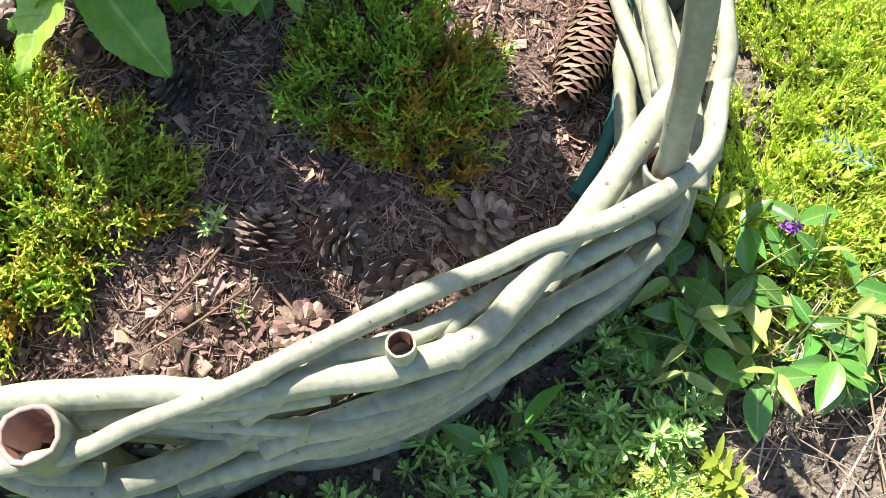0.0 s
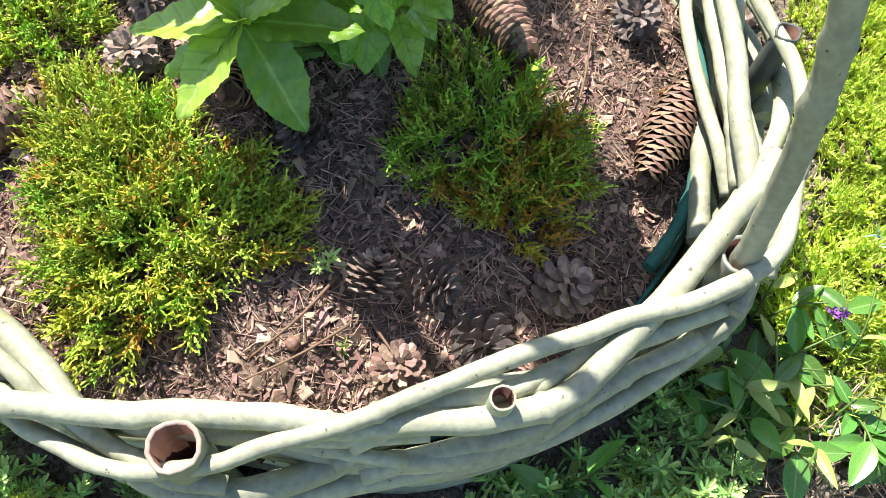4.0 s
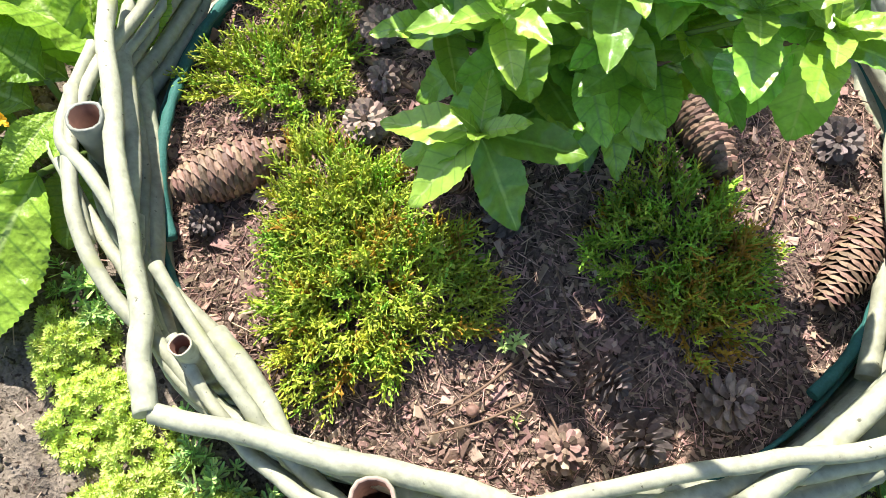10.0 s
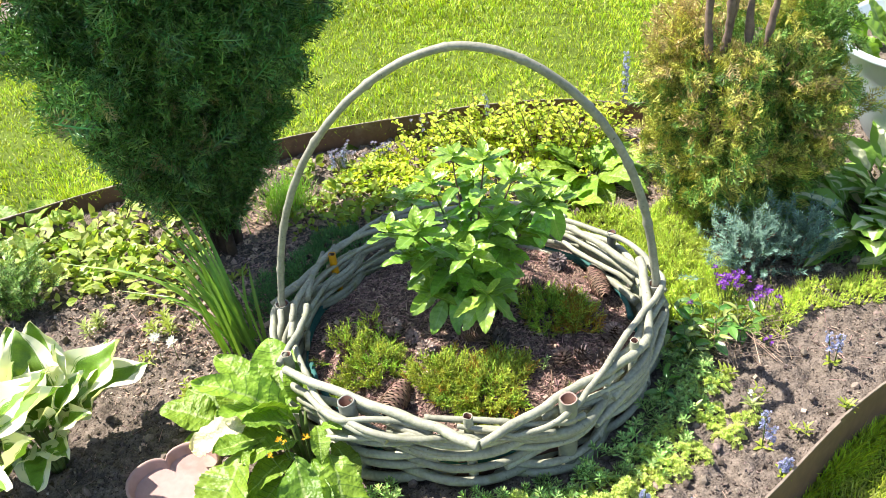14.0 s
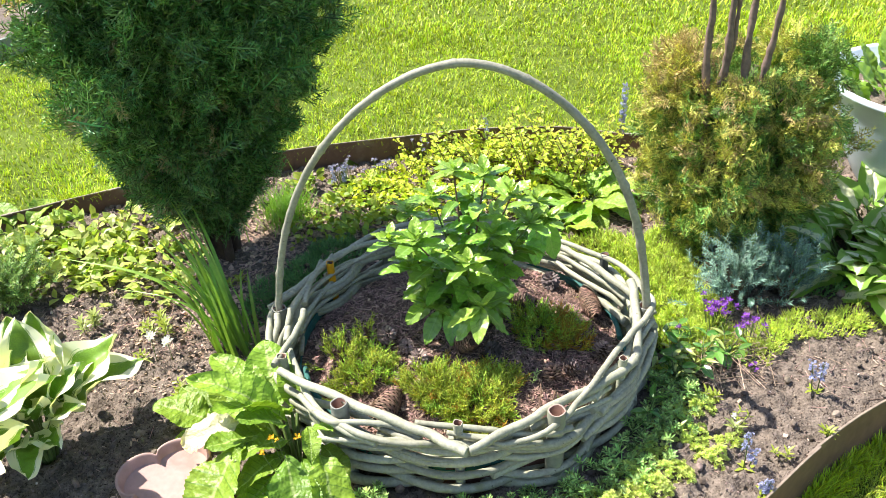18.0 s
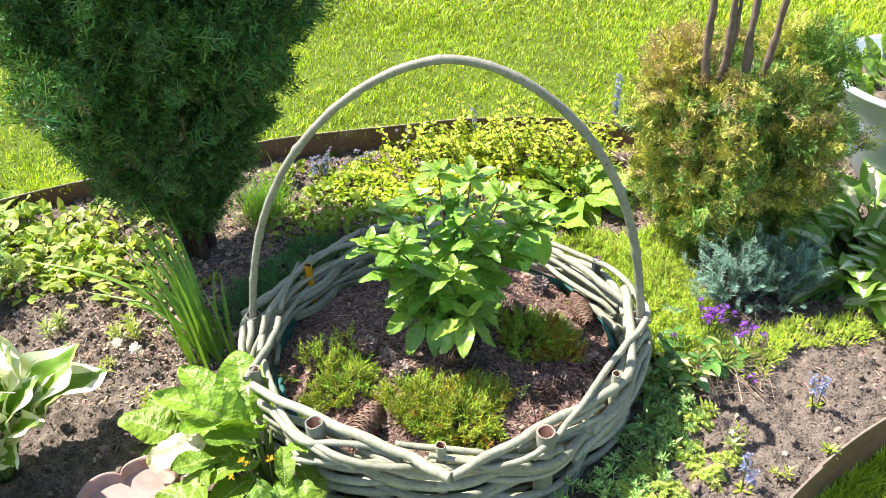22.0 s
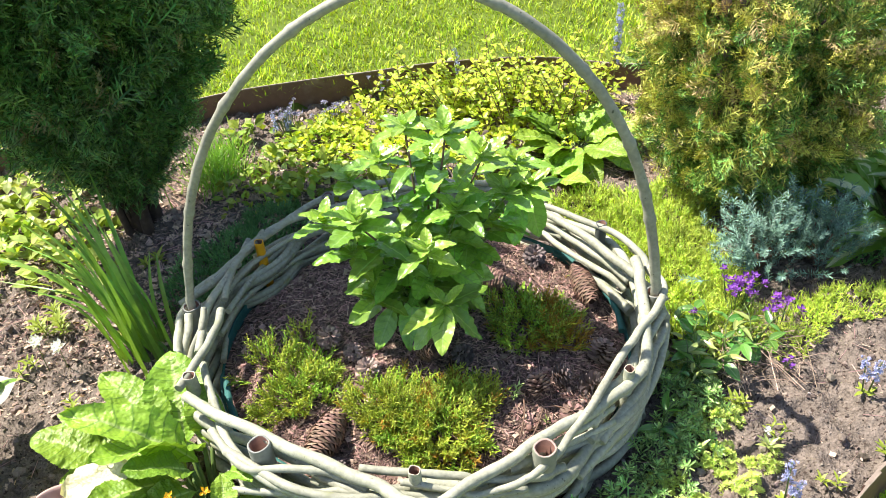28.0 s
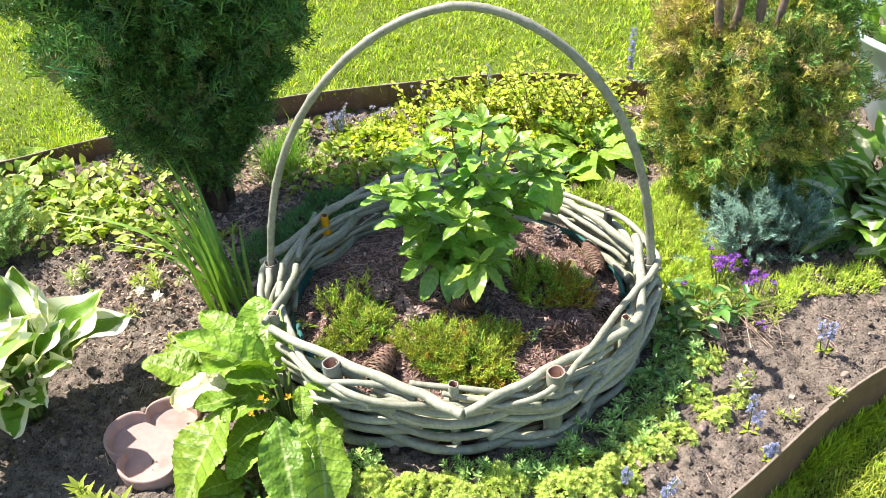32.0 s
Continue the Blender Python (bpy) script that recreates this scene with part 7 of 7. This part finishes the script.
flower_tuft("yellow_flowers", (-0.350, -0.445, 0.03), 4, 0.022, 0.011, M["yolk"], "small yellow primula flowers among the leaves", 125, 0.175)
flower_tuft("white_flowers", (-0.862, 0.025, 0.0), 1, 0.001, 0.024, M["white"], "small white flower on a thin stem", 126, 0.085, DAISY)
flower_tuft("white_flowers", (-0.817, 0.030, 0.0), 1, 0.001, 0.024, M["white"], "small white flower beside its twin", 127, 0.085, DAISY)
flower_tuft("pale_flowers", (0.665, -0.22, 0.0), 2, 0.012, 0.015, M["white"], "fading pale petals on bare soil", 128, 0.015)

flower_tuft("pale_flowers", (-0.50, 1.10, 0.0), 26, 0.030, 0.013, M["lavender"], "fading pale lavender flower heads at the back", 129, 0.075)
flower_tuft("pale_flowers", (-0.36, 1.16, 0.0), 16, 0.032, 0.013, M["lavender"], "dry pale lavender flowers before the edging", 130, 0.06)
flower_tuft("pale_flowers", (-0.20, 1.27, 0.0), 7, 0.03, 0.013, M["lavender"], "small pale flowers by the back edging", 131, 0.10)

# grassy tuft behind the dark thuja
rG = np.random.default_rng(88)
gp = np.c_[rG.normal(0, 0.06, 420), rG.normal(0, 0.09, 420), np.zeros(420)]
gy = np.c_[rG.normal(0, 0.35, (420, 2)), np.ones(420)]
gT = turn_to(gy, rG.normal(size=(420, 3)), np.ones(420))
gl = rG.uniform(0.05, 0.13, 420)
gT[:, :, 0] *= 0.004
gT[:, :, 1] *= gl[:, None]
gT[:, :, 2] *= gl[:, None]
tagged(new("grass_clump", inst_mesh("grass_clump", BLADE, M["blade"], gp * 0.8 + (-0.67, 0.86, 0.0), gT)), "tuft of fresh green grass behind the dark thuja", "grass clump", kind="stuff")

# ---- small weeds on the open soil ----
rS = random.Random(55)
for k in range(26):
    x, y = (rS.uniform(-1.35, -0.62), rS.uniform(-0.15, 0.5)) if k < 12 else (rS.uniform(0.5, 1.05), rS.uniform(-0.35, 0.05)) if k < 18 else (rS.uniform(-0.8, 0.1), rS.uniform(-1.0, -0.72))
    if abs(x) < 0.5 and abs(y) < 0.5:
        continue
    seedling((x, y, soil_z(x, y)), rS.uniform(0.02, 0.05), M["cover_green"] if k % 3 else M["vinca_pale"], "small green weed on the bare soil", rS.randrange(7, 13), rS.uniform(0.018, 0.03), 300 + k, "weed", 1 + k % 3)
seedling((-0.72, -0.66, 0.0), 0.09, M["cover_green"], "upright young green shoot with narrow leaves", 26, 0.035, 77, "weed", 3)
seedling((-0.90, 0.16, 0.0), 0.06, M["cover_green"], "bushy young green shoot on the soil", 22, 0.03, 78, "weed", 3)
seedling((-1.12, 0.18, 0.0), 0.05, M["vinca_pale"], "pale green young shoot on the soil", 20, 0.03, 79, "weed", 3)

# ---- the clay piece and the white planter ----
clay = thing("terracotta_piece", (-0.655, -0.450, 0.0), "lobed pink terracotta dish lying on the soil", "terracotta")
v, f = [], []
n = 72


def lobes(a):
    return 0.104 * (0.74 + 0.36 * abs(math.cos(2.0 * a + 0.35)) ** 0.55)


rings = [(0.95, -0.02), (0.97, 0.015), (1.0, 0.044), (0.99, 0.050), (0.955, 0.050), (0.93, 0.045), (0.87, 0.026), (0.6, 0.022), (0.25, 0.024)]
for rr, z in rings:
    for j in range(n):
        a = 2 * math.pi * j / n
        q = lobes(a) * rr
        v.append((1.15 * q * math.cos(a), 0.95 * q * math.sin(a), z + 0.02 * q * math.sin(a) / 0.1 + 0.001 * noise.noise(Vector((a * 3, rr * 3, 0)))))
for i in range(len(rings) - 1):
    for j in range(n):
        b = i * n + (j + 1) % n
        f.append((i * n + j, b, b + n, i * n + j + n))
f.append(tuple((len(rings) - 1) * n + j for j in range(n)))
part("rim_wall", mesh_from("rim_wall", v[: 7 * n], f[: 6 * n], M["clay"], True), clay)
part("dish_floor", mesh_from("dish_floor", v[6 * n :], [tuple(i - 6 * n for i in q) for q in f[6 * n :]], M["clay"], True), clay)

bowl = thing("white_planter", (1.645, 0.98, 0.0), "large white bowl planter standing in the bed", "planter")
v, f = [], []
n = 56
prof = [(0.20, -0.02), (0.22, 0.0), (0.27, 0.06), (0.33, 0.16), (0.38, 0.27), (0.405, 0.345), (0.418, 0.352), (0.420, 0.362), (0.405, 0.368), (0.39, 0.36), (0.35, 0.28), (0.05, 0.27)]
for rr, z in prof:
    for j in range(n):
        a = 2 * math.pi * j / n
        v.append((rr * math.cos(a), rr * math.sin(a), z * 1.15))
for i in range(len(prof) - 1):
    for j in range(n):
        b = i * n + (j + 1) % n
        f.append((i * n + j, b, b + n, i * n + j + n))
part("bowl", mesh_from("bowl", v, f, M["bowl"], True), bowl)
v = [(0.37 * q / 5 * math.cos(j * 0.2618), 0.37 * q / 5 * math.sin(j * 0.2618), 0.345 + 0.012 * noise.noise(Vector((q * 1.3, j * 1.1, 0)))) for q in range(6) for j in range(24)]
part("bowl_soil", mesh_from("bowl_soil", v, [(q * 24 + j, q * 24 + 24 + j, q * 24 + 24 + (j + 1) % 24, q * 24 + (j + 1) % 24) for q in range(5) for j in range(24)], M["soil"], True), bowl, "dark soil filling the planter")
rosette_plant("bowl_plant", (1.58, 0.95, 0.31), [(i * 137.5, r4.uniform(0.11, 0.17), r4.uniform(0.3, 2.2), 0.075 * (i % 5)) for i in range(110)], YOUNG_LEAVES, "leafy green plant growing in the white planter", "plant", 99, 0.06)

# one sun-bleached leaf of the primula, hanging over the clay piece
tired = thing("fallen_primula_leaf", (-0.565, -0.400, 0.080), "sun-bleached pale primula leaf lying over the clay dish", "leaf")
part("leaf_blade", PRIMULA_P[0], tired, "", aim((0.075, 0.035, 0.065), (-1, -0.18, -0.12), (-0.15, -0.30, 1), 0.160))
